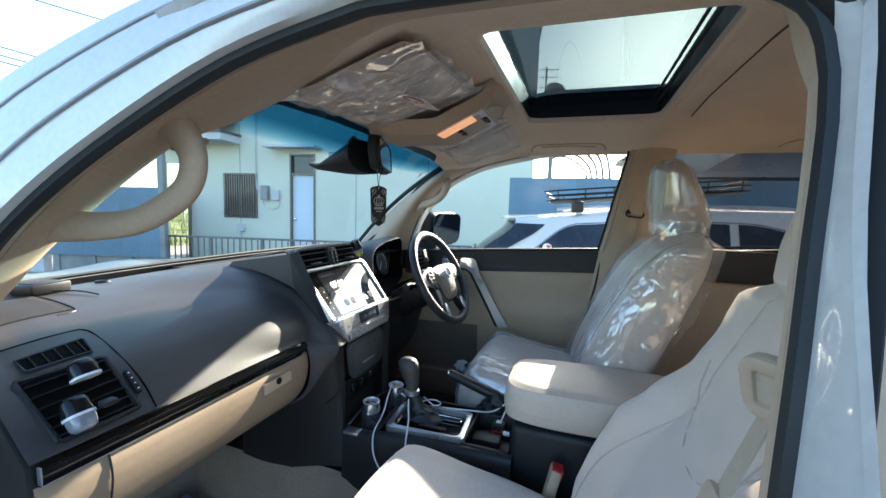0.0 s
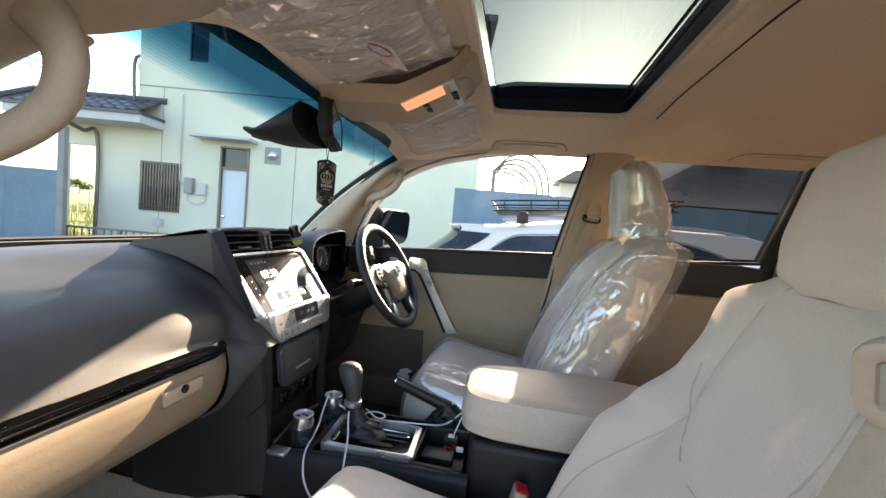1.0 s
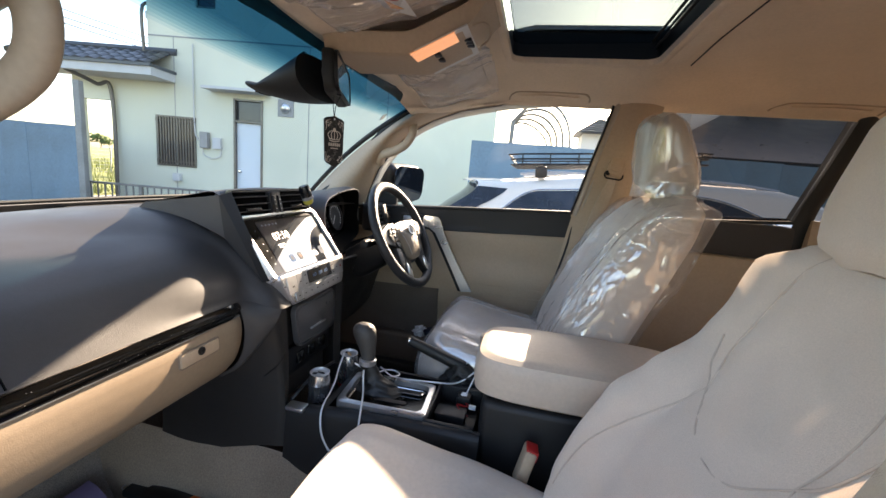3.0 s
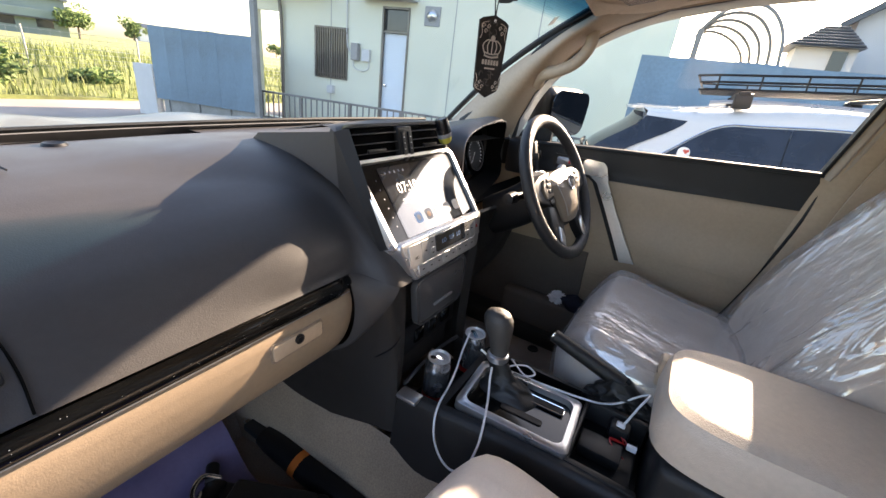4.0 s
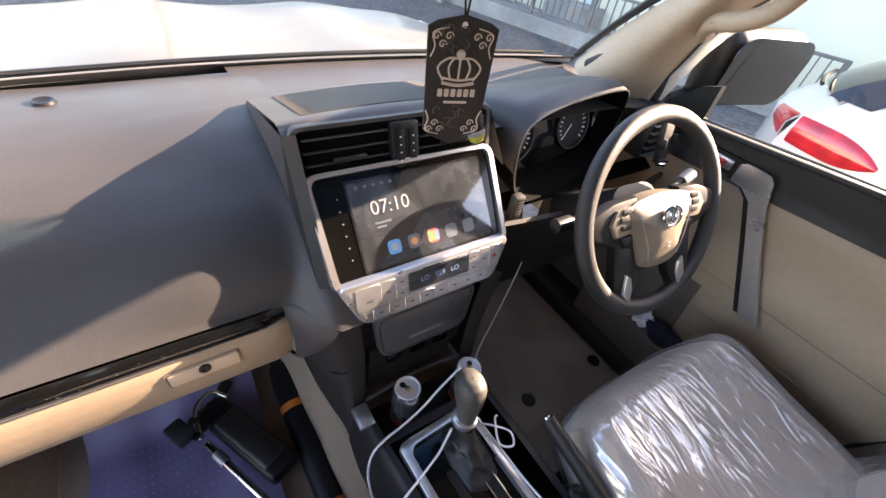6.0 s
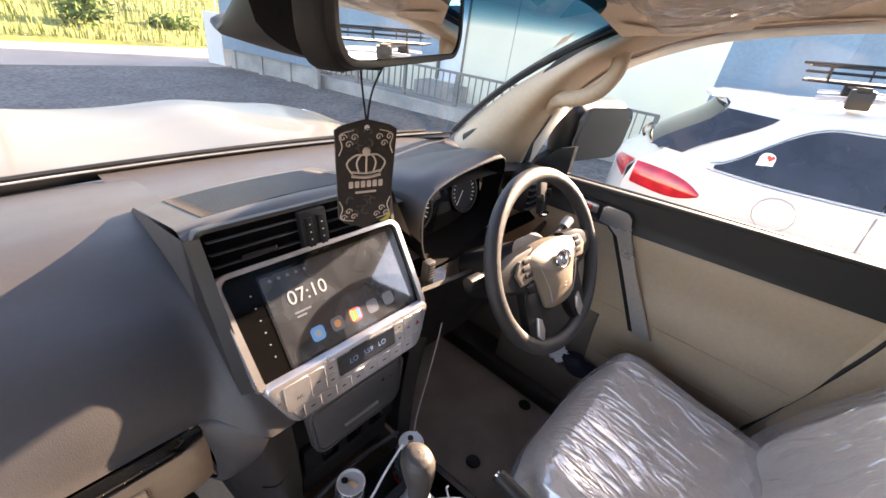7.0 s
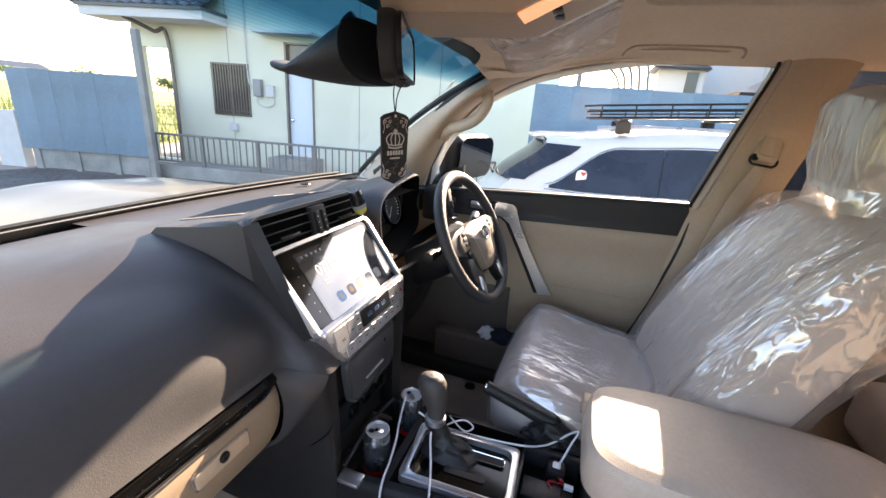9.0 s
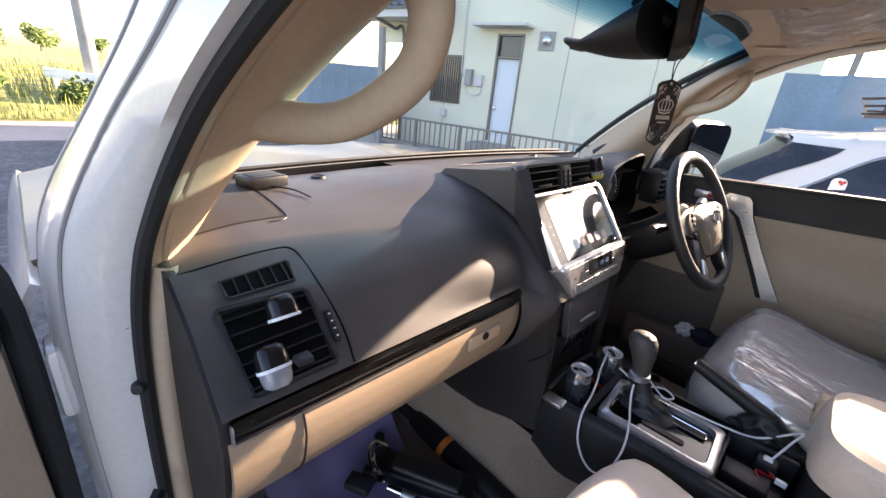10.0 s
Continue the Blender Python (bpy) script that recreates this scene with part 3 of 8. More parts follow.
# back door
d = part("door", box((DOOR[0] + .03, .05, DOOR[2]), (DOOR[1] - .03, .09, 1.98), .004), M["door_paint"], house, "pale blue-white back door, closed", smooth=False)
part("transom", box((DOOR[0] + .03, .05, 2.03), (DOOR[1] - .03, .07, DOOR[3] - .02)), M["dark_glass"], d, smooth=False)
fr = bmesh.new()
for lo, hi in (((DOOR[0], -.02, DOOR[2]), (DOOR[0] + .035, .1, DOOR[3])), ((DOOR[1] - .035, -.02, DOOR[2]), (DOOR[1], .1, DOOR[3])),
               ((DOOR[0], -.02, DOOR[3] - .035), (DOOR[1], .1, DOOR[3])), ((DOOR[0] + .035, -.01, 1.985), (DOOR[1] - .035, .1, 2.02))):
    box(lo, hi, bm=fr)
part("door_frame", fr, M["alu"], d, smooth=False)
part("knob", lathe([(.0, 0), (.03, .005), (.034, .03), (.02, .05), (.0, .052)], 12, m=Matrix.Translation((DOOR[0] + .10, .05, 1.07)) @ pose(0, 0, 0, 90, 0, 0)), M["chrome"], d)
part("door_hood", box((-.22, -.36, 2.50), (.90, 0, 2.55), .006), M["soffit"], house, "flat canopy over the back door", smooth=False)
part("door_step", box((.05, -.5, 0), (.9, 0, .40)), M["concrete"], house, smooth=False)
# vent cover
v = part("vent_plate", box((1.04, -.02, 2.15), (1.34, 0, 2.46), .004), M["grey"], house, smooth=False)
part("vent_hood", lathe([(.0, .07), (.06, .062), (.095, .03), (.1, 0)], 16, m=Matrix.Translation((1.19, -.02, 2.31)) @ pose(0, 0, 0, 90, 0, 0)), M["silver"], v)
# meter and pipes
part("meter_box", box((-.42, -.11, 1.45), (-.27, 0, 1.75), .01), M["grey"], house, smooth=False)
part("junction_box", box((-.20, -.07, 1.45), (-.03, 0, 1.66), .008), M["soffit"], house, smooth=False)
part("conduit", tube([(-.56, -.03, 3.3), (-.56, -.03, 1.9), (-.5, -.03, 1.62), (-.4, -.03, 1.6)], .012, n=20, seg=6), M["soffit"], house)
part("conduit", tube([(-.40, -.03, 1.45), (-.38, -.03, 1.32), (-.2, -.03, 1.27), (-.06, -.03, 1.33), (-.05, -.03, 1.46)], .010, n=20, seg=6), M["soffit"], house)
part("wall_tap", box((-.98, -.1, .78), (-.84, 0, .93), .01), M["soffit"], house, smooth=False)
# porch roof with tiles
part("fascia", box((-3.35, -.62, 2.60), (-.92, 0, 2.74)), M["soffit"], house, "grey-white eave board", smooth=False)
porch = part("porch_roof", box((-3.4, -.66, 2.74), (-.90, .02, 2.79)), M["tile"], house, "dark glazed tile porch roof", smooth=False)
tile_mesh = None
for r in range(4):
    for k in range(11):
        u = -3.36 + k * .226
        y = -.64 + r * .165
        z = 2.80 + r * .085
        if tile_mesh is None:
            bm = sweep([(0, 0, 0), (0, .2, .09)], [(-.115, -.01), (-.06, .012), (0, .03), (.06, .012), (.115, -.01), (.115, -.025), (-.115, -.025)])
            t0 = part("roof_tile", bm, M["tile"], porch)
            tile_mesh = t0.data
        else:
            t0 = new("roof_tile", tile_mesh); t0.parent = porch
        t0.location = (u, y, z)
part("ridge", tube([(-3.45, .02, 3.14), (-.88, .02, 3.14)], .07, seg=8), M["tile"], house)
part("verge", tube([(-3.42, -.68, 2.82), (-3.42, .02, 3.18)], .06, seg=8), M["tile"], house)
part("upper_eave", box((-2.4, 1.2, 4.05), (-1.3, 5.5, 4.2)), M["soffit"], house, smooth=False)
part("downpipe", tube([(-2.55, -.55, 2.62), (-2.3, -.2, 2.45), (-2.12, -.07, 2.3), (-2.12, -.07, .1)], .035, n=24, seg=8), M["alu"], house)
part("downpipe", tube([(-1.80, 1.0, 4.1), (-1.5, .5, 4.0), (-1.49, -.02, 3.9), (-1.49, -.02, 3.1)], .03, n=16, seg=8), M["alu"], house)
# aerial
an = thing("tv_aerial", "rooftop dish aerial on a short mast", "aerial", HM @ Matrix.Translation((5.35, 1.0, 3.4)))
part("mast", tube([(0, 0, -.2), (0, 0, .95)], .02, seg=6), M["rail"], an)
part("dish", lathe([(.0, 0), (.12, .02), (.22, .07)], 18, m=Matrix.Translation((.18, 0, .42)) @ pose(0, 0, 0, 70, 20, 0), caps=False), M["grey"], an)
for z in (.55, .75, .9):
    part("rod", tube([(-.2, 0, z), (.25, 0, z)], .008, seg=5), M["rail"], an)

# low neighbour roof behind the fence
nb = thing("gable_house", "white gabled house with a dark tiled roof behind the fence", "house", Matrix.Translation((13.4, 0, 0)))
GX = frame_at((0, 0, 0), (0, 1, 0), (0, 0, 1))
gm = Matrix.Translation((1.6, 0, 0)) @ GX
part("wall", prism([(-2.45, 0), (-2.45, 3.92), (-5.0, 5.75), (-7.55, 3.92), (-7.55, 0)], 6, m=gm), M["white_wall"], nb, "white plastered gable wall", smooth=False)
part("roof", prism([(-2.05, 3.62), (-2.05, 3.80), (-5.0, 5.98), (-7.95, 3.80), (-7.95, 3.62), (-5.0, 5.80)], 6.6, m=Matrix.Translation((1.2, 0, 0)) @ GX), M["tile"], nb, "dark tiled gable roof", smooth=False)
part("annex_wall", box((.1, -2.42, 0), (1.58, -1.22, 3.10)), M["white_wall"], nb, smooth=False)
bm = bmesh.new()
b4 = [bm.verts.new(c) for c in ((-.25, -.98, 3.06), (-.25, -2.5, 3.06), (1.58, -2.5, 3.06), (1.58, -.98, 3.06))]
t2 = [bm.verts.new(c) for c in ((.9, -2.2, 3.66), (.9, -1.75, 3.66))]
for q in ((3, 2, 1, 0), (0, 1, 4, 5), (2, 3, 5, 4)):
    bm.faces.new([(b4 + t2)[k] for k in q])
for q in ((1, 2, 4), (3, 0, 5)):
    bm.faces.new([(b4 + t2)[k] for k in q])
ar = part("annex_roof", bm, M["tile"], nb, "dark tiled hipped roof", smooth=False)
for k in range(7):
    f = (k + .5) / 7
    part("tile_row", tube([(lerp(-.25, .9, f) - .02, lerp(-1.03, -1.75, f), lerp(3.06, 3.66, f) + .01), (lerp(-.25, .9, f) - .02, lerp(-2.48, -2.2, f), lerp(3.06, 3.66, f) + .01)], .022, seg=5), M["tile"], ar)
gw = part("window", box((.06, -2.25, 2.2), (.11, -1.95, 3.0)), M["dark_glass"], nb, smooth=False)
part("window_frame", box((.03, -2.30, 2.12), (.07, -1.90, 2.2)), M["soffit"], gw, smooth=False)

# ---- railing in front of the house ----
RM = frame_at((5.10, 5.23, 0), (0.242, -0.970, 0), (0.970, 0.242, 0))
rl = thing("railing", "grey steel railing on a low concrete kerb", "railing", RM)
part("kerb", box((-2.45, -.08, -.05), (3.75, .1, .2), .01), M["concrete"], rl, smooth=False)
part("top_rail", box((-2.4, -.025, .70), (3.7, .025, .735), .006), M["rail"], rl, smooth=False)
part("bottom_rail", box((-2.4, -.02, .25), (3.7, .02, .275), .004), M["rail"], rl, smooth=False)
for k in range(7):
    u = -2.38 + k * 1.01
    part("post", box((u - .025, -.025, .15), (u + .025, .025, .72)), M["rail"], rl, smooth=False)
bar = None
for k in range(52):
    u = -2.32 + k * .117
    if bar is None:
        b0 = part("bar", box((-.009, -.009, .26), (.009, .009, .71)), M["rail"], rl, smooth=False); bar = b0.data
    else:
        b0 = new("bar", bar); b0.parent = rl
    b0.location = (u, 0, 0)
part("yard_slab", box((-2.4, .1, -.05), (3.7, 1.0, .12)), M["concrete"], rl, smooth=False)

# ---- blue sheet-metal hoarding beside the lane ----
BM = frame_at((4.02, 8.27, 0), (0.292, -0.956, 0), (0.956, 0.292, 0))
hb = thing("hoarding", "tall weathered blue sheet-metal hoarding on concrete posts", "hoarding", BM)
sheet = None
for k in range(6):
    u0 = -1.13 + k * .364
    bm = bmesh.new()
    prism([(0, 0), (.05, .012), (.09, .012), (.13, 0), (.22, 0), (.26, .012), (.30, .012), (.376, 0), (.376, -.006), (0, -.006)], 1.27, bm=bm)
    s_ = part("sheet", bm, M["blue"], hb, smooth=False)
    s_.matrix_basis = Matrix.Translation((u0, -.03 - .003 * (k % 2), .33 + .004 * (k % 2)))
for u in (-.95, -.25, .45, .98):
    part("post", box((u - .05, .0, -.05), (u + .05, .1, 1.5)), M["concrete"], hb, smooth=False)
part("back_board", box((-1.05, .03, 0.0), (.98, .06, .36)), M["concrete"], hb, "stained grey board at the foot", smooth=False)
wl = thing("block_wall", "short white-painted block wall beside the hoarding", "wall", BM)
part("wall_body", box((-1.62, -.02, -.05), (-1.18, .14, .92)), M["soffit"], wl, smooth=False)
gp = thing("gate_post", "grey concrete gate post", "gate post", BM @ Matrix.Translation((1.12, 0, 0)))
part("post", box((-.05, -.05, -.05), (.05, .05, 2.3), .01), M["concrete"], gp, smooth=False)

# ---- blue fence on the far side of the parked car ----
FM = frame_at((5.5, 1.1, 0), (0.122, -0.9925, 0), (0.9925, 0.122, 0))
bf = thing("blue_fence", "long weathered blue corrugated-metal fence", "fence", FM)
fs = None
for k in range(26):
    if fs is None:
        bm = bmesh.new()
        prism([(0, 0), (.05, .015), (.12, .015), (.17, 0), (.25, 0), (.30, .015), (.37, .015), (.42, 0), (.515, 0), (.515, -.006), (0, -.006)], 1.9, bm=bm)
        s_ = part("sheet", bm, M["blue"], bf, smooth=False); fs = s_.data
    else:
        s_ = new("sheet", fs); s_.parent = bf
    s_.location = (k * .5, -.03 - .003 * (k % 2), .0 + .006 * (k % 3))
part("rail", box((0, .0, 1.80), (13, .04, 1.86)), M["rail"], bf, smooth=False)
part("rail", box((0, .0, .5), (13, .04, .56)), M["rail"], bf, smooth=False)

# carport canopy of ribs and white sheet
CARPORT = ([(.625, 2.457), (.384, 2.713), (.07, 2.797), (-.19, 2.707), (-.39, 2.425), (-.467, 2.0)], [(.775, 2.55), (.62, 2.64), (.40, 2.62), (.15, 2.49), (-.03, 2.28), (-.08, 2.0)])
M["poly_sheet"] = mat("translucent_polycarbonate", (0.74, 0.62, 0.58), 0.35, vary=0.06)
M["poly_sheet"].node_tree.nodes["Principled BSDF"].inputs["Alpha"].default_value = 0.5
cp = thing("carport", "curved carport canopy of pale sheet on bent ribs", "carport", Matrix.Translation((7.2, 0, 0)))
ARC_A, ARC_B = CARPORT
for k in range(5):
    f = k / 4
    part("rib", sweep([(lerp(0, 1.6, f), lerp(a[0], b[0], f), lerp(a[1], b[1], f)) for a, b in zip(ARC_A, ARC_B)], rrect(.03, .045, .01, 1), n=20), M["rail"], cp)
CA, CB = curve_pts([(0, *q) for q in ARC_A], 19), curve_pts([(1.6, *q) for q in ARC_B], 19)
part("sheet", grid(lambda u, v: CA[int(round(u * 18))].lerp(CB[int(round(u * 18))], v) + Vector((0, 0, .02)), 19, 5), M["poly_sheet"], cp, "thin translucent roof sheet")
part("post", box((-.04, ARC_A[0][0] - .04, 0), (.04, ARC_A[0][0] + .04, ARC_A[0][1])), M["rail"], cp, smooth=False)
part("post", box((-.04, ARC_A[-1][0] - .04, 0), (.04, ARC_A[-1][0] + .04, ARC_A[-1][1])), M["rail"], cp, smooth=False)

# neighbour house seen through the rear side window
nh = thing("neighbour_house", "white two-storey neighbour house with a brown lean-to", "house", Matrix.Translation((13, 0, 0)))
part("wall", box((0, -14, 0), (7, -4.2, 5.2)), M["white_wall"], nh, "white plastered wall", smooth=False)
part("roof", prism([(-.6, 5.2), (7.6, 5.2), (3.5, 6.6)], 10.8, m=Matrix(((1, 0, 0, 0), (0, 0, 1, -14.5), (0, 1, 0, 0), (0, 0, 0, 1)))), M["tile"], nh, smooth=False)
for y in (-6.0, -8.6):
    w = part("window", box((-.02, y - .7, 3.3), (.03, y + .5, 4.4)), M["dark_glass"], nh, smooth=False)
    part("window_frame", box((-.05, y - .78, 3.22), (-.01, y + .58, 3.3)), M["soffit"], w, smooth=False)
part("lean_to", box((-3.6, -14, 0), (-.1, -2.6, 2.35)), M["brown_wall"], nh, "brown weathered lean-to", smooth=False)
bm = bmesh.new()
q = [bm.verts.new(p) for p in ((-4.1, -2.2, 2.2), (-4.1, -14, 2.2), (-.1, -14, 3.9), (-.1, -5.2, 3.9))]
bm.faces.new(q)
part("lean_to_roof", thicken(bm, .12), M["tile"], nh, "dark sloping lean-to roof", smooth=False)


# ---- white estate car parked alongside ----
WC = thing("estate_car", "white estate car with dark glass and a black roof basket", "car", Matrix.Translation((0, 0, 0)))
X0, X1 = 2.48, 4.28
XC, HW = (X0 + X1) / 2, (X1 - X0) / 2


Y_REAR, Y_NOSE = .87, -3.85


def wc_edge(x, z):
    """How far back the tail reaches: it leans forward with height and bows out in the middle."""
    side = .87 - .18 * smooth(.80, .985, z) - .33 * smooth(.94, 1.30, z)
    return side + .36 * (1 - min(1, ((x - XC) / HW) ** 2))


def wc_section(v):
    """Half section at the share v of the length, rear (0) to front (1): list of (half width, z)."""
    y = lerp(Y_REAR, Y_NOSE, v)
    belt = lerp(.945, 1.02, smooth(.6, -.9, y)) - .08 * smooth(-2.2, -3.9, y)
    roof = 1.325 + .115 * smooth(.80, -.35, y) - .38 * smooth(-1.6, -2.7, y) - .10 * smooth(-2.5, -3.85, y)
    roof = max(roof, belt + .01)
    q = smooth(.95, .20, y)
    nose = smooth(-3.85, -3.5, y)
    w = HW * lerp(.88, 1, q ** .55) * lerp(.80, 1, nose ** .6)
    wr = lerp(w * .74, w * .66, smooth(-1.5, -2.7, y)) if roof > belt + .05 else w * .8
    low = .24
    return y, [(w * .90, low), (w * .97, low + .12), (w * 1.0, .55), (w * 1.0, .72), (w * .985, .86), (w * .955, belt), (lerp(w * .955, wr, .85), lerp(belt, roof, .82)), (wr, lerp(belt, roof, .94)), (wr * .78, roof), (wr * .4, roof + .012), (0, roof + .016)]


def wc_place(x, z, v):
    return Vector((x, lerp(wc_edge(x, z), Y_NOSE, v), z))


def wc_fn(u, v):
    v = v ** 1.4
    _, s = wc_section(v)
    n = len(s)
    k = int(round(u * (2 * n - 2)))
    sg = -1 if k < n else 1
    k = k if k < n else 2 * n - 2 - k
    return wc_place(XC + sg * s[k][0], s[k][1], v)


body = part("body", grid(wc_fn, 21, 110), M["white_paint"], WC, "glossy white bodywork", angle=60)
part("underbody", box((X0 + .12, -3.8, .2), (X1 - .12, .7, .3)), M["black"], WC, smooth=False)
# tailgate
def wc_tail(u, z, out=0.0):
    """A point of the rear face: u across, at height z."""
    _, q = wc_section(0)
    hw = q[-1][0]
    for (w0, z0), (w1, z1) in zip(q, q[1:]):
        if z0 <= z <= z1 + 1e-6:
            hw = lerp(w0, w1, (z - z0) / max(1e-6, z1 - z0))
            break
    x = XC + lerp(-hw, hw, u)
    return Vector((x, wc_edge(x, z) + out * .8, z + out * .5))


part("tailgate", grid(lambda u, v: wc_tail(u, lerp(.25, 1.32, v)), 21, 24), M["white_paint"], WC)


def wc_glass(y, z, out=.006):
    """A point of the near side glass, on the body's flank."""
    x = X0 + .05
    for _ in range(4):
        e = wc_edge(x, z)
        _, s = wc_section(max(0, (e - y) / (e - Y_NOSE)))
        w = s[6][0]
        for (w0, z0), (w1, z1) in zip(s, s[1:]):
            if z0 <= z <= z1 + 1e-6:
                w = lerp(w0, w1, (z - z0) / max(1e-6, z1 - z0))
        x = XC - w
    return (x - out, y, z)


def side_pane(y0, y1, lo, hi, name, mt, out, n=24, label=""):
    bm = grid(lambda u, v: wc_glass(lerp(y0, y1, u), lerp(lo(lerp(y0, y1, u)), hi(lerp(y0, y1, u)), v), out), n, 7)
    return part(name, bm, mt, WC, label)


top = lambda y: 1.275 + .05 * smooth(.1, -.6, y) - .31 * smooth(-.02, .52, y) ** 1.25 - .36 * smooth(-1.2, -2.35, y)
bot = lambda y: .955 + .055 * smooth(.4, -.9, y)
side_pane(.47, -.277, bot, top, "quarter_window", M["car_glass"], .008)
side_pane(-.279, -1.10, bot, top, "rear_window", M["car_glass"], .008)
side_pane(-1.16, -2.15, bot, top, "front_window", M["car_glass"], .008)
part("window_trim", tube([wc_glass(y, top(y) + .012, .008) for y in [.50 - .06 * k for k in range(48) if .50 - .06 * k > -2.2]], .005, seg=6), M["chrome"], WC, "chrome strip along the window top")
part("belt_trim", tube([wc_glass(y, bot(y) - .010, .008) for y in [.50 - .1 * k for k in range(27)]], .005, seg=6), M["chrome"], WC, "chrome strip along the belt line")
# rear screen, spoiler, lamp
part("rear_screen", grid(lambda u, v: wc_tail(lerp(.01, .99, u), lerp(.965, 1.285, v), .010), 25, 10), M["car_glass"], WC, "dark sloping rear screen")
def screen_side(u, v):
    z = lerp(.985, 1.270, v)
    e = wc_edge(XC - HW * .97, z)
    return wc_glass(lerp(e + .17, e + lerp(-.03, -.10, v), u), z, .009)


part("rear_screen_side", grid(screen_side, 8, 10), M["car_glass"], WC, "dark side of the wrap-round rear screen")
part("spoiler", thicken(grid(lambda u, v: wc_tail(lerp(.06, .94, u), 1.31, 0) + Vector((0, lerp(-.25, .075, v), .035 - .022 * v * v)), 21, 6), .018), M["white_paint"], WC, "white roof spoiler")
part("tail_lamp", grid(lambda u, v: Vector(wc_glass(lerp(.895, .47, u), .797 - .010 * u + lerp(-1, 1, v) * .074 * (1 - abs(1.5 * u - .55) ** 2.6 * (1 if u > .36 else .25)), .016 * math.sin(math.pi * v) ** .5 + .004)), 24, 9), M["lamp_red"], WC, "red wrap-round tail lamp")
part("lamp_return", grid(lambda u, v: wc_tail(lerp(.005, .14, u), lerp(.735 + .03 * u, .865 - .03 * u, v), .010), 8, 5), M["lamp_red"], WC)
part("wiper", tube([(2.85, .98, .985), (3.0, 1.03, 1.0), (3.3, 1.07, 1.0)], .012, n=8, seg=6), M["black"], WC)
# sticker, door seams, handle
st = part("sticker", prism(rrect(.075, .12, .03, 3), .002), M["white"], WC, "small white and red sticker on the glass", at=frame_at(wc_glass(.25, 1.05, .012), (0, -1, 0), (0, 0, 1)))
part("red_mark", prism([(0, -.018), (.02, .004), (.012, .016), (0, .008), (-.012, .016), (-.02, .004)], .002), M["red"], st, at=Matrix.Translation((.012, .034, .0015)))
part("door_handle", box((2.462, -.72, .90), (2.50, -.50, .925), .008), M["white_paint"], WC)
part("fuel_flap_seam", tube([wc_glass(.10 + .10 * math.cos(a), .82 + .09 * math.sin(a), .002) for a in [k * .5236 for k in range(13)]], .0035, seg=4), M["grey"], WC)
for y in (-.275, -1.13):
    part("door_seam", tube([wc_glass(y - .03 * smooth(.9, .3, z), z, .002) for z in [.35 + .05 * k for k in range(13)]], .004, seg=4), M["grey"], WC)
part("pillar_seam", tube([wc_glass(-.275, 1.0 + .05 * k, .008) for k in range(6)], .004, seg=4), M["black"], WC)


def car_wheel(parent, x, y, z, r, w):
    wh = part("wheel", lathe([(r * .62, -w / 2), (r * .95, -w / 2), (r, -w * .3), (r, w * .3), (r * .95, w / 2), (r * .62, w / 2)], 28), M["tyre"], parent, at=Matrix.Translation((x, y, z)) @ pose(0, 0, 0, 0, 90, 0))
    part("rim", lathe([(.02, -w * .35), (r * .6, -w * .3), (r * .62, w * .4), (r * .5, w * .3), (.03, w * .25)], 24), M["silver"], wh)
    return wh


for y in (-.15, -2.95):
    for x in (X0 + .11, X1 - .11):
        car_wheel(WC, x, y, .32, .32, .21)
# roof rails and basket
for s in (-1, 1):
    part("roof_rail", tube([(XC + s * .56, .20, 1.405), (XC + s * .57, -.2, 1.445), (XC + s * .57, -1.3, 1.465), (XC + s * .56, -1.8, 1.43)], .014, n=14, seg=6), M["silver"], WC)
bk = thing("roof_basket", "black tubular roof basket clamped to crossbars", "roof rack", Matrix.Translation((XC - .05, -.47, 1.535)) @ pose(0, 0, 0, -4.2, 0, 0))
for y in (.50, -.28):
    part("crossbar", box((-.62, y - .03, -.035), (.62, y + .03, -.008), .008), M["black"], bk)
    for s in (-1, 1):
        part("clamp", box((s * .57 - .045, y - .05, -.115), (s * .57 + .045, y + .05, -.02), .01), M["black"], bk)
for z in (.0, .045, .085):
    k = .0 if z < .08 else .02
    part("hoop", tube([(x, y, z) for x, y in [(-.5 - k, .76 + k), (.5 + k, .76 + k), (.58 + k, .66), (.58 + k, -.7), (.5 + k, -.80 - k), (-.5 - k, -.80 - k), (-.58 - k, -.7), (-.58 - k, .66)]], .008, seg=6, close=True), M["black"], bk)
for k in range(9):
    x = -.52 + k * .13
    part("slat", tube([(x, .76, .0), (x, -.80, .0)], .007, seg=5), M["black"], bk)
for k in range(7):
    y = -.72 + k * .23
    for s in (-1, 1):
        part("upright", tube([(s * .58, y, .0), (s * .60, y, .085)], .006, seg=5), M["black"], bk)

# ---- the car we stand beside: shell, glass, pillars ----
car = thing("off_road_car", "white right-hand-drive off-road car with a beige cabin", "car", Matrix.Translation((0, 0, 0)))


def bonnet_z(x, y):
    z = lerp(1.12, 1.075, smooth(1.15, 2.0, y)) - .30 * smooth(2.02, 2.45, y) ** 1.5
    z += -.05 * smooth(.55, .92, abs(x)) ** 1.5
    z += .020 * math.exp(-((abs(x) - .30) / .16) ** 2) * smooth(1.1, 1.5, y)
    return z


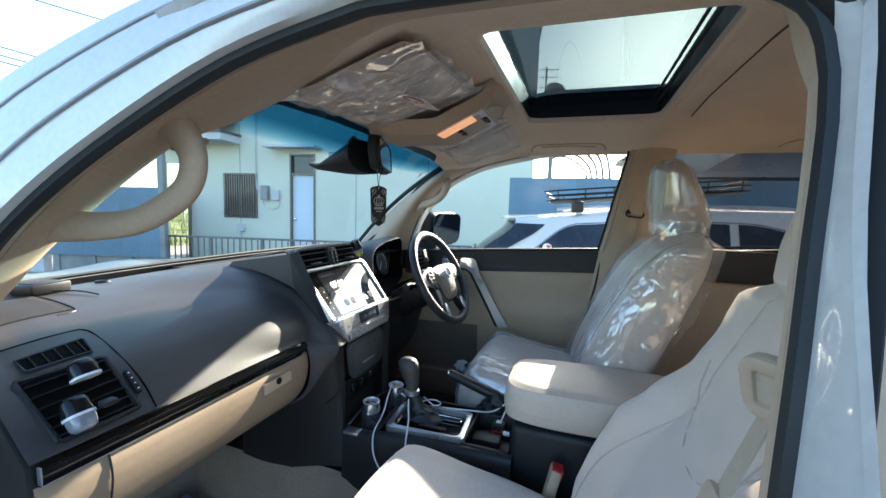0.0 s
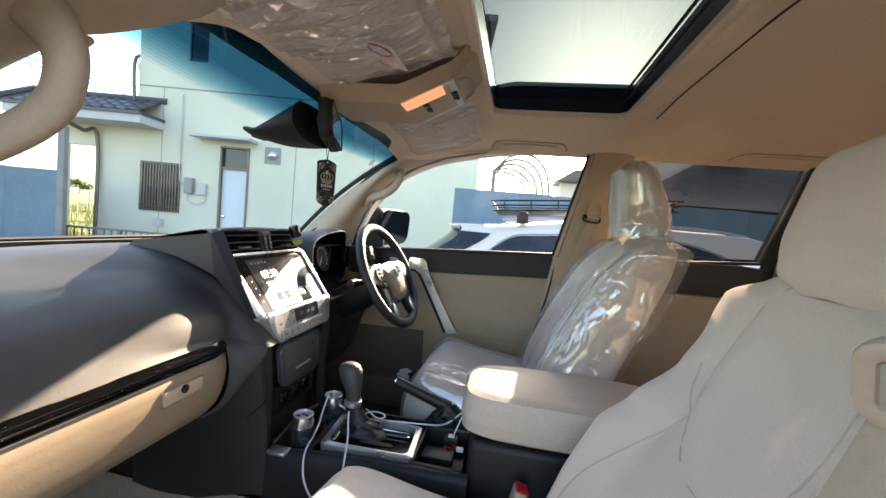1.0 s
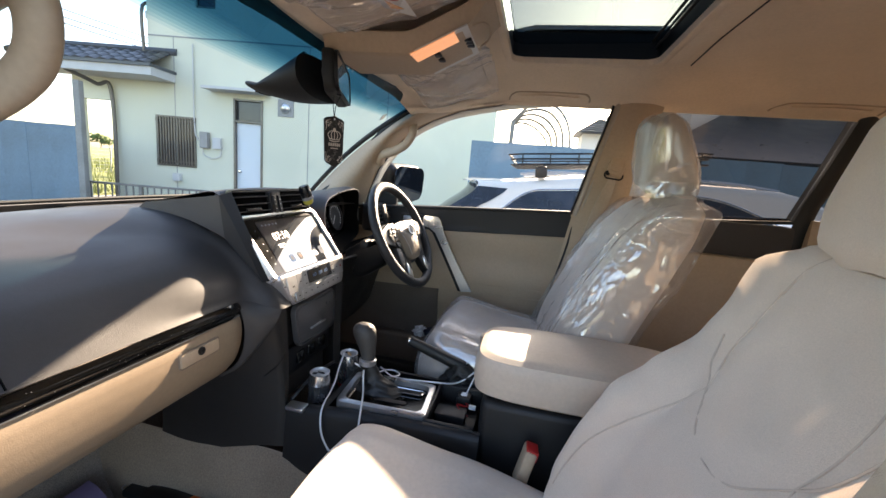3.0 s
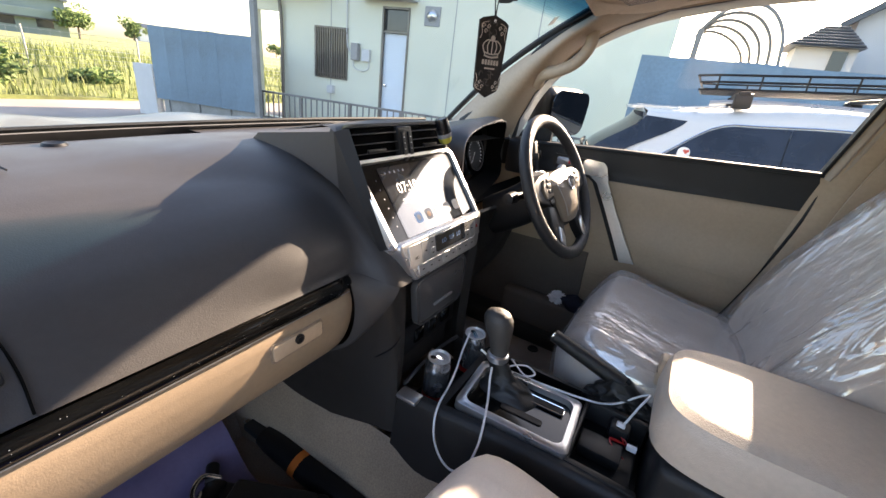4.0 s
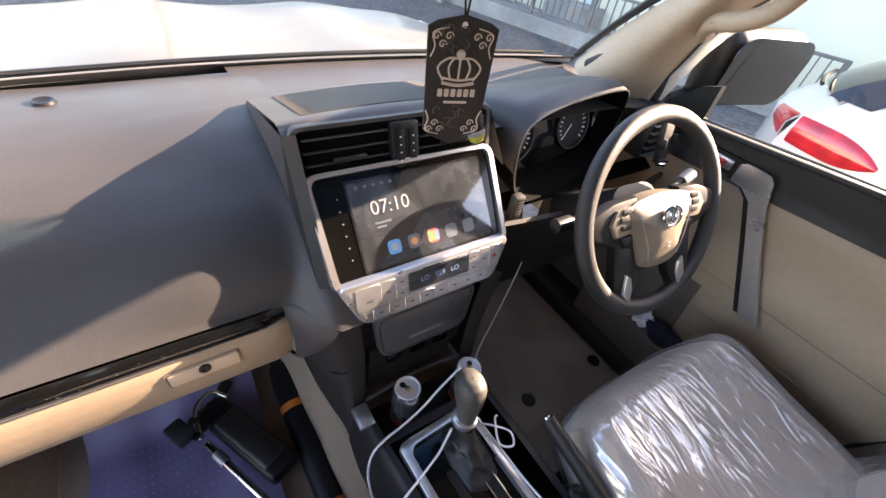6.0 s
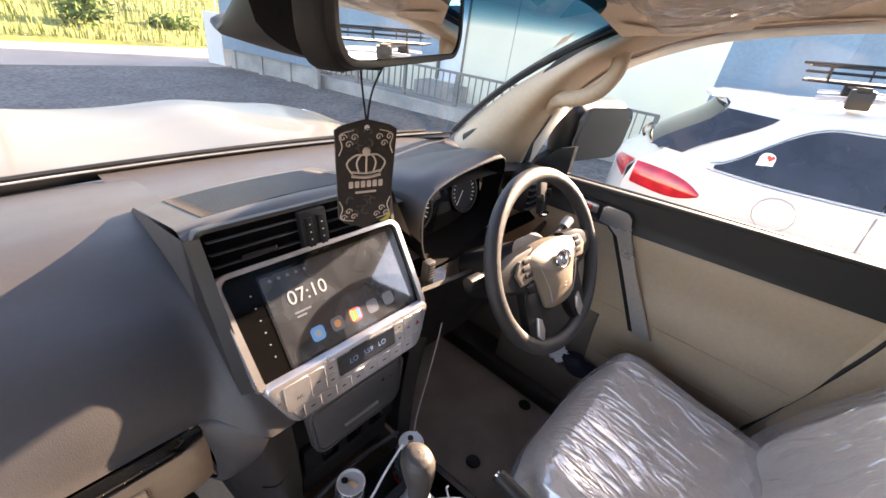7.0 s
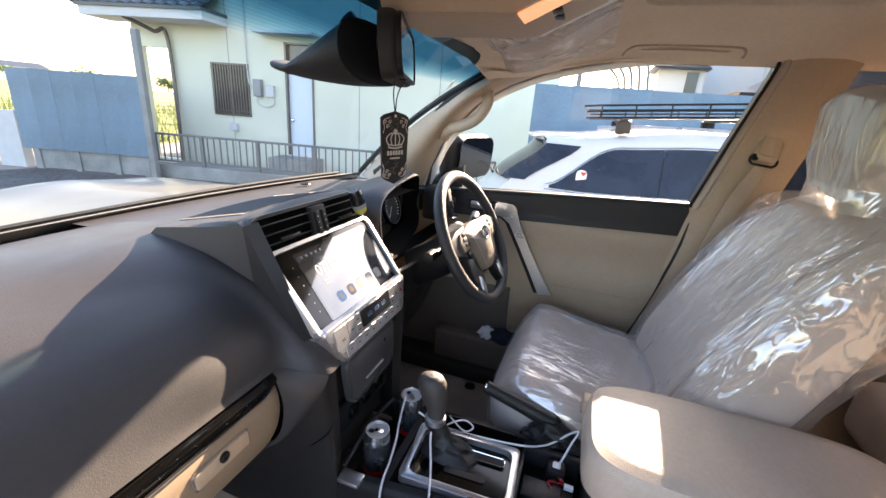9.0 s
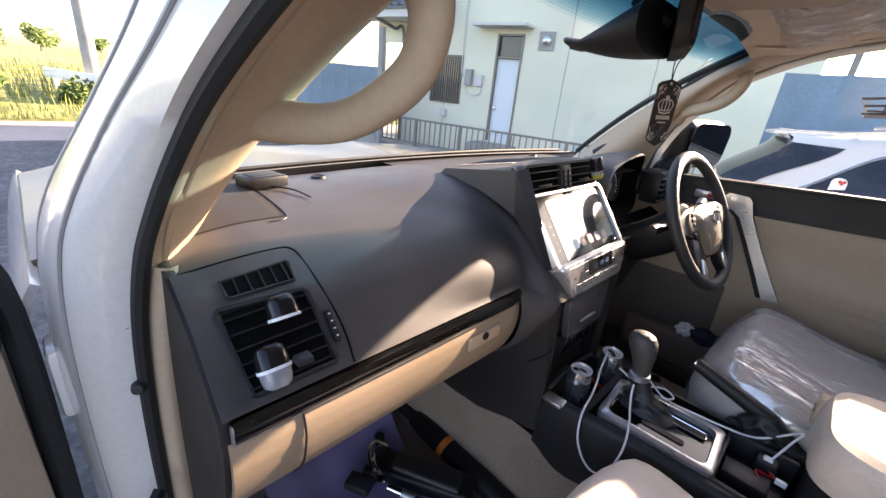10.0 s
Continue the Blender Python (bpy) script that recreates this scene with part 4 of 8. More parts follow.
# same white car as the fenders, darkened in colour against the sun's glare
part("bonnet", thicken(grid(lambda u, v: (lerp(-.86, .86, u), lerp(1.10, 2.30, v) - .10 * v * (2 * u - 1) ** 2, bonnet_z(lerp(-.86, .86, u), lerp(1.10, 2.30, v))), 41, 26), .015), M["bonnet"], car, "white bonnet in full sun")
for s in (-1, 1):
    part("fender", thicken(grid(lambda u, v: (s * lerp(.865, .945, math.sin(u * math.pi / 2)), lerp(1.02, 2.2, v) - .08 * u, lerp(bonnet_z(.86, lerp(1.10, 2.2, v)) - .005, .55, u ** 1.4)), 12, 12), .012), M["white_paint"], car)
part("cowl", thicken(grid(lambda u, v: (lerp(-.76, .76, u), lerp(1.05, 1.19, v) + .10 * (1 - (2 * u - 1) ** 2), lerp(1.188, 1.140, v)), 30, 4), .01), M["grey"], car, "black plastic scuttle panel")
part("bulkhead", box((-.80, 1.24, .30), (.80, 1.30, 1.10)), M["black"], car, smooth=False)
part("nose", box((-.84, 2.24, .45), (.84, 2.40, .92), .05), M["white_paint"], car)
part("front_underside", box((-.84, 1.24, .40), (.84, 2.3, .46)), M["black"], car, smooth=False)


def screen_pt(u, v, lift=0.0):
    """The windscreen: u across, v from its foot to its top."""
    a = 2 * u - 1
    foot = Vector((a * .775, 1.045 + .085 * (1 - a * a), 1.195))
    head = Vector((a * .515, .455 + .055 * (1 - a * a), 1.580))
    p = foot.lerp(head, v)
    p += Vector((0, .55, .84)).normalized() * (.030 * math.sin(math.pi * v) + lift)
    return p


part("windscreen", grid(lambda u, v: screen_pt(u, v * .80), 24, 14), M["glass"], car, "clear laminated windscreen").visible_shadow = False
for k in range(11):
    v0, v1 = (.80 + .009 * k, .80 + .009 * (k + 1)) if k < 10 else (.89, 1.0)
    f = (k + .6) / 10.6
    g = "shade_" + "abcdefghijk"[k]
    M[g] = glass("blue_shade_band_fade", tuple(a ** (1 - f) * b ** f for a, b in zip((.93, .97, .95), (.025, .13, .22))))
    part("shade_band", grid(lambda u, v: screen_pt(u, lerp(v0, v1, v)), 24, 4), M[g], car, "blue-green sun band at the top of the windscreen")
for s, q in ((0, 0.0), (1, 1.0)):
    part("screen_seal", tube([screen_pt(q, t / 12, .004) for t in range(13)], .009, seg=6), M["rubber"], car)
part("screen_sticker", prism([(-.03, -.012), (.03, -.012), (.03, .012), (-.03, .012)], .0005), M["grey"], car, "small pale inspection sticker", at=frame_at(screen_pt(.93, .80, -.004), (.9, .1, .2), (0, -.6, .8)))
# wipers at the foot of the screen
for x0, x1 in ((-.62, .02), (.02, .66)):
    pts = [screen_pt((x / .775 + 1) / 2, .004 + .004 * math.sin(3 * x), .007) for x in [lerp(x0, x1, k / 8) for k in range(9)]]
    wp = part("wiper", tube(pts, .0042, seg=6), M["black"], car)
    part("blade", tube([p + Vector((0, .006, -.006)) for p in pts], .003, seg=5), M["rubber"], wp)
part("screen_foot_band", thicken(grid(lambda u, v: screen_pt(u, -.06 + v * .070, -.003), 24, 3), .002), M["cowl"], car)

# side openings: window outlines as (y, z); x leans in with height
lean = lambda z: .748 - .30 * max(0, z - 1.20)
FW = [(.760, 1.172), (.735, 1.25), (.690, 1.335), (.630, 1.408), (.552, 1.482), (.460, 1.532), (.357, 1.569), (.174, 1.604), (0.0, 1.622), (-.137, 1.635), (-.165, 1.625), (-.168, 1.60), (-.130, 1.433), (-.089, 1.232)]
RW = [(-.29, 1.236), (-.315, 1.55), (-.325, 1.62), (-.36, 1.645), (-.668, 1.664), (-.88, 1.668), (-.845, 1.45), (-.815, 1.282)]
QW = [(-.865, 1.290), (-.905, 1.50), (-.925, 1.660), (-1.20, 1.655), (-1.42, 1.60), (-1.45, 1.31)]


def ring_band(outline, w, push, name, material, parent, side, label="", closed=True, lip_material=None):
    """A band of width w round an outline on the cabin side."""
    bm = bmesh.new()
    n = len(outline)
    inner, outer, lip = [], [], []
    cy = sum(p[0] for p in outline) / n; cz = sum(p[1] for p in outline) / n
    for i, (y, z) in enumerate(outline):
        a, b = Vector(outline[i - 1]), Vector(outline[(i + 1) % n])
        d = (b - a).normalized()
        nn = Vector((-d.y, d.x))
        if nn.dot(Vector((y - cy, z - cz))) < 0:
            nn = -nn
        inner.append(bm.verts.new((side * (lean(z) - push), y, z)))
        o = Vector((y, z)) + nn * w
        outer.append(bm.verts.new((side * (lean(o.y) - push - .004), o.x, o.y)))
        lip.append(bm.verts.new((side * (lean(z) + .05), y + nn.x * .002, z + nn.y * .002)))
    last = n if closed else n - 1
    for i in range(last):
        k = (i + 1) % n
        bm.faces.new((inner[i], inner[k], outer[k], outer[i]))
    run = bmesh.new()
    a_, b_ = [run.verts.new(w.co) for w in lip], [run.verts.new(w.co) for w in inner]
    for i in range(last):
        k = (i + 1) % n
        run.faces.new((a_[i], a_[k], b_[k], b_[i]))
    part("glass_channel", run, lip_material or material, parent)
    return part(name, bm, material, parent, label)


def pane(outline, name, material, parent, side, x_off=.02):
    bm = bmesh.new()
    cy = sum(p[0] for p in outline) / len(outline); cz = sum(p[1] for p in outline) / len(outline)
    c = bm.verts.new((side * (lean(cz) + x_off), cy, cz))
    vs = [bm.verts.new((side * (lean(z) + x_off), y, z)) for y, z in outline]
    for i in range(len(vs)):
        bm.faces.new((c, vs[i], vs[(i + 1) % len(vs)]))
    ob = part(name, bm, material, parent)
    ob.visible_shadow = material is M["tint"]
    return ob


# headliner height over the plan
def roof_z(x, y):
    a = abs(x)
    z = 1.685 - .012 * smooth(.15, .40, a) - .050 * smooth(.36, .60, a) - .05 * smooth(.58, .70, a)
    z -= .105 * smooth(.14, .53, y) ** 1.1
    z -= .03 * smooth(-.9, -1.7, y)
    return z


def roof_w(y):
    return .635 - .115 * smooth(.16, .50, y)


SRX0, SRX1, SRY0, SRY1 = -.355, .365, -.225, .165
ys = sorted({SRY0, SRY1, *[lerp(-1.75, .505, k / 34) for k in range(35)]})
bm = bmesh.new()
V = {}
for j, y in enumerate(ys):
    w = roof_w(y)
    row = [lerp(-w, SRX0, k / 8) for k in range(8)] + [lerp(SRX0, SRX1, k / 10) for k in range(10)] + [lerp(SRX1, w, k / 8) for k in range(9)]
    V[j] = [bm.verts.new((x, y + (.05 * (1 - (x / w) ** 2) if j == len(ys) - 1 else 0), roof_z(x, y))) for x in row]
for j in range(len(ys) - 1):
    a, b = V[j], V[j + 1]
    ym = (ys[j] + ys[j + 1]) / 2
    for i in range(min(len(a), len(b)) - 1):
        xm = (a[i].co.x + a[i + 1].co.x) / 2
        if SRX0 - 1e-4 < xm < SRX1 + 1e-4 and SRY0 < ym < SRY1:
            continue
        bm.faces.new((a[i], a[i + 1], b[i + 1], b[i]))
ceiling = part("ceiling", bm, M["liner"], None)
tagged(ceiling, "beige woven roof lining with a sunroof opening", "roof lining", kind="structure")
# sunroof well: dark sides above the lining, beige lip, glass raised away
srx, sry = (SRX0 + SRX1) / 2, (SRY0 + SRY1) / 2
lip = [(srx + x, sry + y) for x, y in rrect(SRX1 - SRX0, SRY1 - SRY0, .035, 4)]
well = thing("sunroof", "open sunroof with a dark frame and beige edge", "sunroof", Matrix.Translation((0, 0, 0)))
n_ = len(lip)


def lip_fn(i, ring):
    x, y = lip[i]
    ox, oy = x - srx, y - sry
    k = Vector((ox, oy)).normalized()
    off, dz = ring
    return (x + k.x * off, y + k.y * off, roof_z(x, y) + dz)


def lip_band(rings, name, material, label=""):
    bm = bmesh.new()
    rows = [[bm.verts.new(lip_fn(i, r)) for i in range(n_)] for r in rings]
    for j in range(len(rows) - 1):
        for i in range(n_):
            bm.faces.new((rows[j][i], rows[j][(i + 1) % n_], rows[j + 1][(i + 1) % n_], rows[j + 1][i]))
    return part(name, bm, material, well, label)


lip_band([(.035, -.001), (.010, -.006), (-.004, -.003), (-.006, .012)], "lip", M["liner"], "rounded beige edge trim")
lip_band([(-.006, .012), (-.004, .04), (.0, .078)], "frame", M["black"], "black frame of the opening")
M["roof_glass"] = glass("tinted_roof_glass", (0.20, 0.235, 0.245), 0.05)
part("glass_panel", thicken(grid(lambda u, v: (lerp(SRX0 - .02, SRX1 + .02, u), lerp(SRY0 - .02, SRY1 + .02, v), 1.752 - .02 * (2 * u - 1) ** 2 - .012 * v), 8, 8), .004), M["roof_glass"], well, "tinted glass panel, closed")
for q in (.30, .62):
    part("seal_rail", tube([(SRX0 + .01, SRY0 + .004 + .03 * q, 1.700 + .05 * q), (SRX1 - .01, SRY0 + .004 + .03 * q, 1.700 + .05 * q)], .004, seg=6), M["rubber"], well)
part("shade_panel", box((SRX0 + .01, -.72, 1.692), (SRX1 - .01, -.245, 1.700), .003), M["liner"], well, "beige sliding shade pushed back")
part("shade_rib", thicken(grid(lambda u, v: (lerp(SRX0 + .02, SRX1 - .02, u), lerp(-.225, -.30, v), roof_z(0, -.25) - .004 - .010 * math.sin(math.pi * v) + .004), 12, 6), .003), M["liner"], well, "beige leading edge of the shade")
part("shade_slot", tube([(x, -.305, roof_z(x, -.305) - .0005) for x in [lerp(SRX0 + .01, SRX1 - .01, k / 12) for k in range(13)]], .0022, seg=6), M["brown"], well, "slot behind the shade's leading edge")
# outer roof panel
bm = bmesh.new()
for lo, hi in (((-.60, .168, 0), (.60, .40, 0)), ((-.60, -1.75, 0), (.60, -.25, 0)), ((-.60, -.25, 0), (-.36, .168, 0)), ((.37, -.25, 0), (.60, .168, 0))):
    grid(lambda u, v: (lerp(lo[0], hi[0], u), lerp(lo[1], hi[1], v), 1.775 - .05 * smooth(.35, .6, abs(lerp(lo[0], hi[0], u))) - .11 * smooth(.1, .42, lerp(lo[1], hi[1], v))), 10, 8, bm=bm)
part("roof_panel", thicken(bm, .012), M["white_paint"], car, "white outer roof skin")
for s in (-1, 1):
    part("roof_side", thicken(grid(lambda u, v: (s * lerp(.595, .70, u), lerp(-1.75, .42, v), lerp(1.735 - .11 * smooth(.1, .42, lerp(-1.75, .42, v)), 1.655 - .075 * smooth(.1, .45, lerp(-1.75, .42, v)), u ** 1.5)), 6, 14), .01), M["white_paint"], car)


# pillar and rail trims: a sheet between two lines
def ruled(a, b, n, name, material, parent, bulge=.012, label="", m=8):
    A, B = curve_pts(a, n), curve_pts(b, n)
    bm = bmesh.new()
    side = 1 if A[0].x > 0 else -1
    rows = []
    for i in range(n):
        row = []
        for j in range(m):
            t = j / (m - 1)
            p = A[i].lerp(B[i], t)
            p.x -= side * bulge * math.sin(math.pi * t)
            row.append(bm.verts.new(p))
        rows.append(row)
    for i in range(n - 1):
        for j in range(m - 1):
            bm.faces.new((rows[i][j], rows[i][j + 1], rows[i + 1][j + 1], rows[i + 1][j]))
    return part(name, bm, material, parent, label)


for s in (1, -1):
    scr = [screen_pt(1 if s > 0 else 0, t, -.008) for t in (.0, .2, .4, .6, .8, 1.0)]
    win = [Vector((s * (lean(z) - .006), y, z)) for y, z in ((.775, 1.165), (.745, 1.23), (.695, 1.33), (.62, 1.42), (.52, 1.505), (.36, 1.572))]
    mid = [Vector((s * x, y, z)) for x, y, z in ((.668, .91, 1.185), (.652, .82, 1.25), (.630, .745, 1.315), (.588, .655, 1.405), (.556, .57, 1.475), (.530, .44, 1.550))]
    A_, B_, D_ = curve_pts([p - Vector((s * .004, .006, 0)) for p in scr], 30), curve_pts(win, 30), curve_pts(mid, 30)
    def pillar(u, v):
        i = int(round(v * 29))
        a, b, d = A_[i], B_[i], D_[i]
        ctrl = 2 * d - (a + b) / 2
        return (1 - u) ** 2 * a + 2 * u * (1 - u) * ctrl + u * u * b
    part("a_pillar_trim", grid(pillar, 16, 30), M["trim"], car, "beige moulded windscreen pillar trim")
    if s > 0:
        part("outer_pillar", sweep([D_[k] + Vector((.052, .014, .020)) for k in range(0, 30, 3)] + [Vector((.600, .440, 1.600)), Vector((.600, .330, 1.622)), Vector((.606, .200, 1.640))], rrect(.080, .050, .015, 3)), M["rubber"], car, "black-edged outer windscreen pillar")
    # filler between the pillar top and the front corner of the roof lining
    ruled([Vector((s * x, y, z)) for x, y, z in ((.600, .330, 1.571), (.572, .400, 1.552), (.545, .440, 1.544), (.505, .503, 1.534))],
          [Vector((s * x, y, roof_z(s * x, y) - .004)) for x, y in ((.530, .300), (.515, .380), (.485, .440), (.450, .495))], 12, "corner_trim", M["liner"], car, .003)
    # rail from the pillar to the roof lining
    a = [Vector((s * (lean(z) - .006), y, z)) for y, z in ((.36, 1.572), (.174, 1.607), (0, 1.625), (-.16, 1.640), (-.36, 1.648), (-.67, 1.667), (-1.2, 1.66), (-1.7, 1.60))]
    b = [Vector((s * (roof_w(y) - .004), y, roof_z(roof_w(y) - .004, y) - .001)) for y in (.49, .25, .05, -.14, -.36, -.67, -1.2, -1.7)]
    ruled(a, b, 26, "roof_rail_trim", M["liner"], car, .004, "beige rail under the roof lining", 5)
    # B pillar
    front = ((-.03, .80), (-.06, 1.0), (-.095, 1.232), (-.135, 1.433), (-.172, 1.60), (-.178, 1.645)) if s > 0 else ((-.160, .80), (-.160, 1.0), (-.162, 1.232), (-.180, 1.433), (-.195, 1.60), (-.198, 1.645))
    a = [Vector((s * (lean(z) - .010), y, z)) for y, z in front]
    b = [Vector((s * (lean(z) - .012), y, z)) for y, z in ((-.30, .80), (-.30, 1.0), (-.285, 1.232), (-.305, 1.433), (-.32, 1.60), (-.345, 1.65))]
    ruled(a, b, 18, "b_pillar_trim", M["trim"], car, .014 if s > 0 else .025, "beige centre pillar trim")
    ruled([p + Vector((0, -.0, 0)) for p in [Vector((s * (lean(z) - .004), y, z)) for y, z in ((-.80, 1.0), (-.815, 1.28), (-.845, 1.45), (-.88, 1.67))]],
          [Vector((s * (lean(z) - .004), y, z)) for y, z in ((-.86, 1.0), (-.868, 1.28), (-.90, 1.45), (-.925, 1.665))], 8, "door_rear_post", M["rubber"], car, .01)

# right side glass
pane(FW, "side_glass", M["glass"], car, 1)
pane(RW, "side_glass", M["tint"], car, 1)
pane(QW, "side_glass", M["tint"], car, 1)
ring_band(FW, .022, .004, "window_seal", M["trim"], car, 1, "grey-beige window surround", False, M["rubber"])
def edge_line(outline, out, push):
    """A line beside an open window outline, moved outwards in its plane and into the cabin."""
    P = curve_2d(outline, 60)
    line = []
    for i, (y, z) in enumerate(P):
        a, b = P[max(i - 1, 0)], P[min(i + 1, 59)]
        d = Vector((b[0] - a[0], b[1] - a[1])).normalized()
        y, z = y + d.y * -out, z + d.x * out
        line.append(Vector((lean(z) - push, y, z)))
    return line


FW_TOP = [(.775, 1.165), (.735, 1.25), (.690, 1.335), (.630, 1.408), (.552, 1.482), (.460, 1.532), (.357, 1.569), (.174, 1.604), (0, 1.622), (-.137, 1.635)]
o_in, o_out = edge_line(FW_TOP, -.004, -.012), edge_line(FW_TOP, .011, -.045)
part("outer_door_frame", thicken(grid(lambda u, v: o_in[int(round(v * 59))].lerp(o_out[int(round(v * 59))], u), 3, 60), .003), M["white_paint"], car, "white outer door frame over the glass")
FW_BACK = [(-.060, 1.628), (-.110, 1.633), (-.150, 1.631), (-.166, 1.612), (-.160, 1.570), (-.130, 1.433), (-.110, 1.335), (-.089, 1.232)]
part("glass_run", tube(edge_line(FW_BACK, .000, .006), .0045, seg=8), M["black"], car, "black rubber glass run")
part("door_frame_trim", sweep(edge_line(FW_BACK, -.015, .006), circle(.011, 10, .009)), M["seal_beige"], car, "grey-beige door frame trim")
part("aperture_seal", tube(edge_line(FW_BACK, -.032, .008), .0065, seg=10), M["seal_beige"], car, "grey-beige aperture seal")
ring_band(RW, .012, .004, "window_seal", M["rubber"], car, 1)
pane(RW, "side_glass", M["tint"], car, -1)
pane(QW, "side_glass", M["tint"], car, -1)
part("rear_side_trim", box((.70, -1.75, .5), (.74, -.86, 1.29)), M["beige"], car, smooth=False)
part("rear_side_trim", box((-.74, -1.75, .5), (-.70, -.86, 1.29)), M["beige"], car, smooth=False)
part("tailgate", box((-.74, -1.80, .4), (.74, -1.75, 1.66)), M["beige"], car, smooth=False)
for s in (-1, 1):
    part("body_side", box((s * .83 - .05, -1.8, .30), (s * .83 + .05, -.16 if s < 0 else 1.0, 1.15), .03), M["white_paint"], car)
part("sill", box((-.86, -.16, .34), (-.70, 1.05, .47), .02), M["white_paint"], car)

# floor and tunnel
floor_ = part("floor", box((-.74, -1.75, .42), (.74, 1.24, .475)), M["mat_dark"], None, smooth=False)
part("carpet_piece", box((-.735, .20, .4752), (-.15, 1.04, .4795), .002), M["carpet"], floor_, "beige carpet in the passenger footwell")
tagged(floor_, "dark brown moulded cabin floor mat", "floor", kind="structure")
part("firewall", grid(lambda u, v: (lerp(-.74, .74, u), lerp(.93, 1.16, v ** .7), lerp(.47, 1.14, v)), 12, 10), M["mat_dark"], car)
TUN = [(.0, .120, .66), (.45, .135, .66), (.60, .146, .68), (.75, .158, .67), (1.10, .185, .70)]


def tunnel(u, v, s):
    y = lerp(.0, 1.10, v)
    k = next(i for i in range(len(TUN) - 1) if y <= TUN[i + 1][0] + 1e-9)
    f = smooth(0, 1, (y - TUN[k][0]) / (TUN[k + 1][0] - TUN[k][0]))
    xt, zt = lerp(TUN[k][1], TUN[k + 1][1], f), lerp(TUN[k][2], TUN[k + 1][2], f)
    return (s * (xt + (.045) * u ** .8), y, lerp(zt, .474, u ** 1.2))


for s in (-1, 1):
    part("tunnel_side", grid(lambda u, v: tunnel(u, v, s), 12, 40), M["carpet"] if s < 0 else M["mat_dark"], car, "beige carpeted tunnel side" if s < 0 else "dark carpeted tunnel side")
part("sill_trim", box((.66, -.12, .47), (.775, 1.05, .535), .02), M["brown"], car, "dark plastic sill cover")
# left door opening: body side, weatherstrip, pillar
WS = [(-.745, -.144, 1.10), (-.752, -.144, 1.227), (-.722, -.158, 1.345), (-.682, -.172, 1.49), (-.664, -.14, 1.55), (-.655, -.03, 1.576), (-.655, .161, 1.580), (-.657, .223, 1.573), (-.667, .36, 1.535),
      (-.688, .512, 1.457), (-.712, .61, 1.385), (-.728, .684, 1.318), (-.748, .735, 1.242), (-.764, .765, 1.17), (-.775, .80, 1.05), (-.78, .83, .85), (-.78, .84, .62), (-.775, .80, .50), (-.775, .6, .47), (-.775, 0, .47)]
part("weatherstrip", tube(WS, .0095, n=80, seg=8), M["rubber"], car, "black rubber door seal")
low_ = lambda p: smooth(1.42, 1.20, p[2])
out = [Vector(p) + Vector((lerp(-.024, -.055, low_(p)), .035 * smooth(.2, .5, p[1]), .012 if p[2] > 1.3 else 0)) for p in WS]
out2 = [Vector(p) + Vector((lerp(-.030, -.080, low_(p)), .11 * smooth(.2, .5, p[1]), .040 * smooth(1.2, 1.5, p[2]))) for p in WS]
out3 = [Vector(p) + Vector((lerp(-.012, -.070, low_(p)), .20 * smooth(.2, .5, p[1]), .075 * smooth(1.2, 1.5, p[2]))) for p in WS]
bm = bmesh.new()
C = [curve_pts(q, 80) for q in ([Vector(p) + Vector((.004, 0, 0)) for p in WS], [Vector(p) + Vector((-.02, .004, .002)) for p in WS], out, out2, out3)]
rows = [[bm.verts.new(q) for q in c] for c in C]
for a, b in zip(rows, rows[1:]):
    for i in range(79):
        bm.faces.new((a[i], a[i + 1], b[i + 1], b[i]))
part("door_aperture", bm, M["white_paint"], car, "white painted door frame and windscreen pillar", angle=60)
for q0, q1, f, r_, m_ in ((out, out2, .35, .0028, "grey"), (out2, out3, .30, .0022, "grey")):
    line = [(a.lerp(b, f) + Vector((-.001, -.001, 0))) for a, b in zip(q0, q1)]
    part("panel_joint", tube(line[3:17], r_, n=60, seg=6), M[m_], car, "sealed body panel joint")
# inner rim between seal and pillar trim: a rounded band and a groove
def rim_fn(u, v):
    q = RIM[int(round(v * 59))]
    y = q.y
    k = smooth(.15, .45, y)
    dx, dy = lerp(.0, .040 - .006 * smooth(1.52, 1.30, q.z) * (1 - k), u), lerp(.0, .052, u) * k 
    bul = .013 * math.sin(math.pi * min(1, u / .8)) - .006 * smooth(.80, .9, u) * (1 - smooth(.9, 1, u))
    return q + Vector((dx + bul * .55, dy - bul * .85 * k, .012 * u * (1 - k)))


RIM = curve_pts(WS[0:16], 60)
part("aperture_trim", grid(rim_fn, 18, 60), M["trim"], car, "beige edge trim inside the door seal")
for q in (.46, .86):
    part("trim_groove", tube([rim_fn(q, k / 59) + Vector((.0, -.0015, 0)) for k in range(22, 58)], .0030, seg=6), M["trim"], car, "moulded bead")
KICK = curve_pts(WS[13:17], 20)
part("kick_panel", grid(lambda u, v: (lerp(-.672, -.7385, smooth(0, .45, v)), lerp(.70, 1.06, u), lerp(.4800, .64 + .16 * u, v ** 1.2)), 10, 14), M["carpet"], car, "beige carpet turned up the side of the footwell")
part("kick_trim", grid(lambda u, v: KICK[int(round(v * 19))] + Vector((lerp(.006, .034, u), lerp(.004, -.010, u) - .010 * math.sin(math.pi * u), 0)), 8, 20), M["trim"], car, "beige strip beside the dashboard end")
EDGE = [v for v in [k / 59 for k in range(60)] if RIM[int(round(v * 59))].z > 1.44]


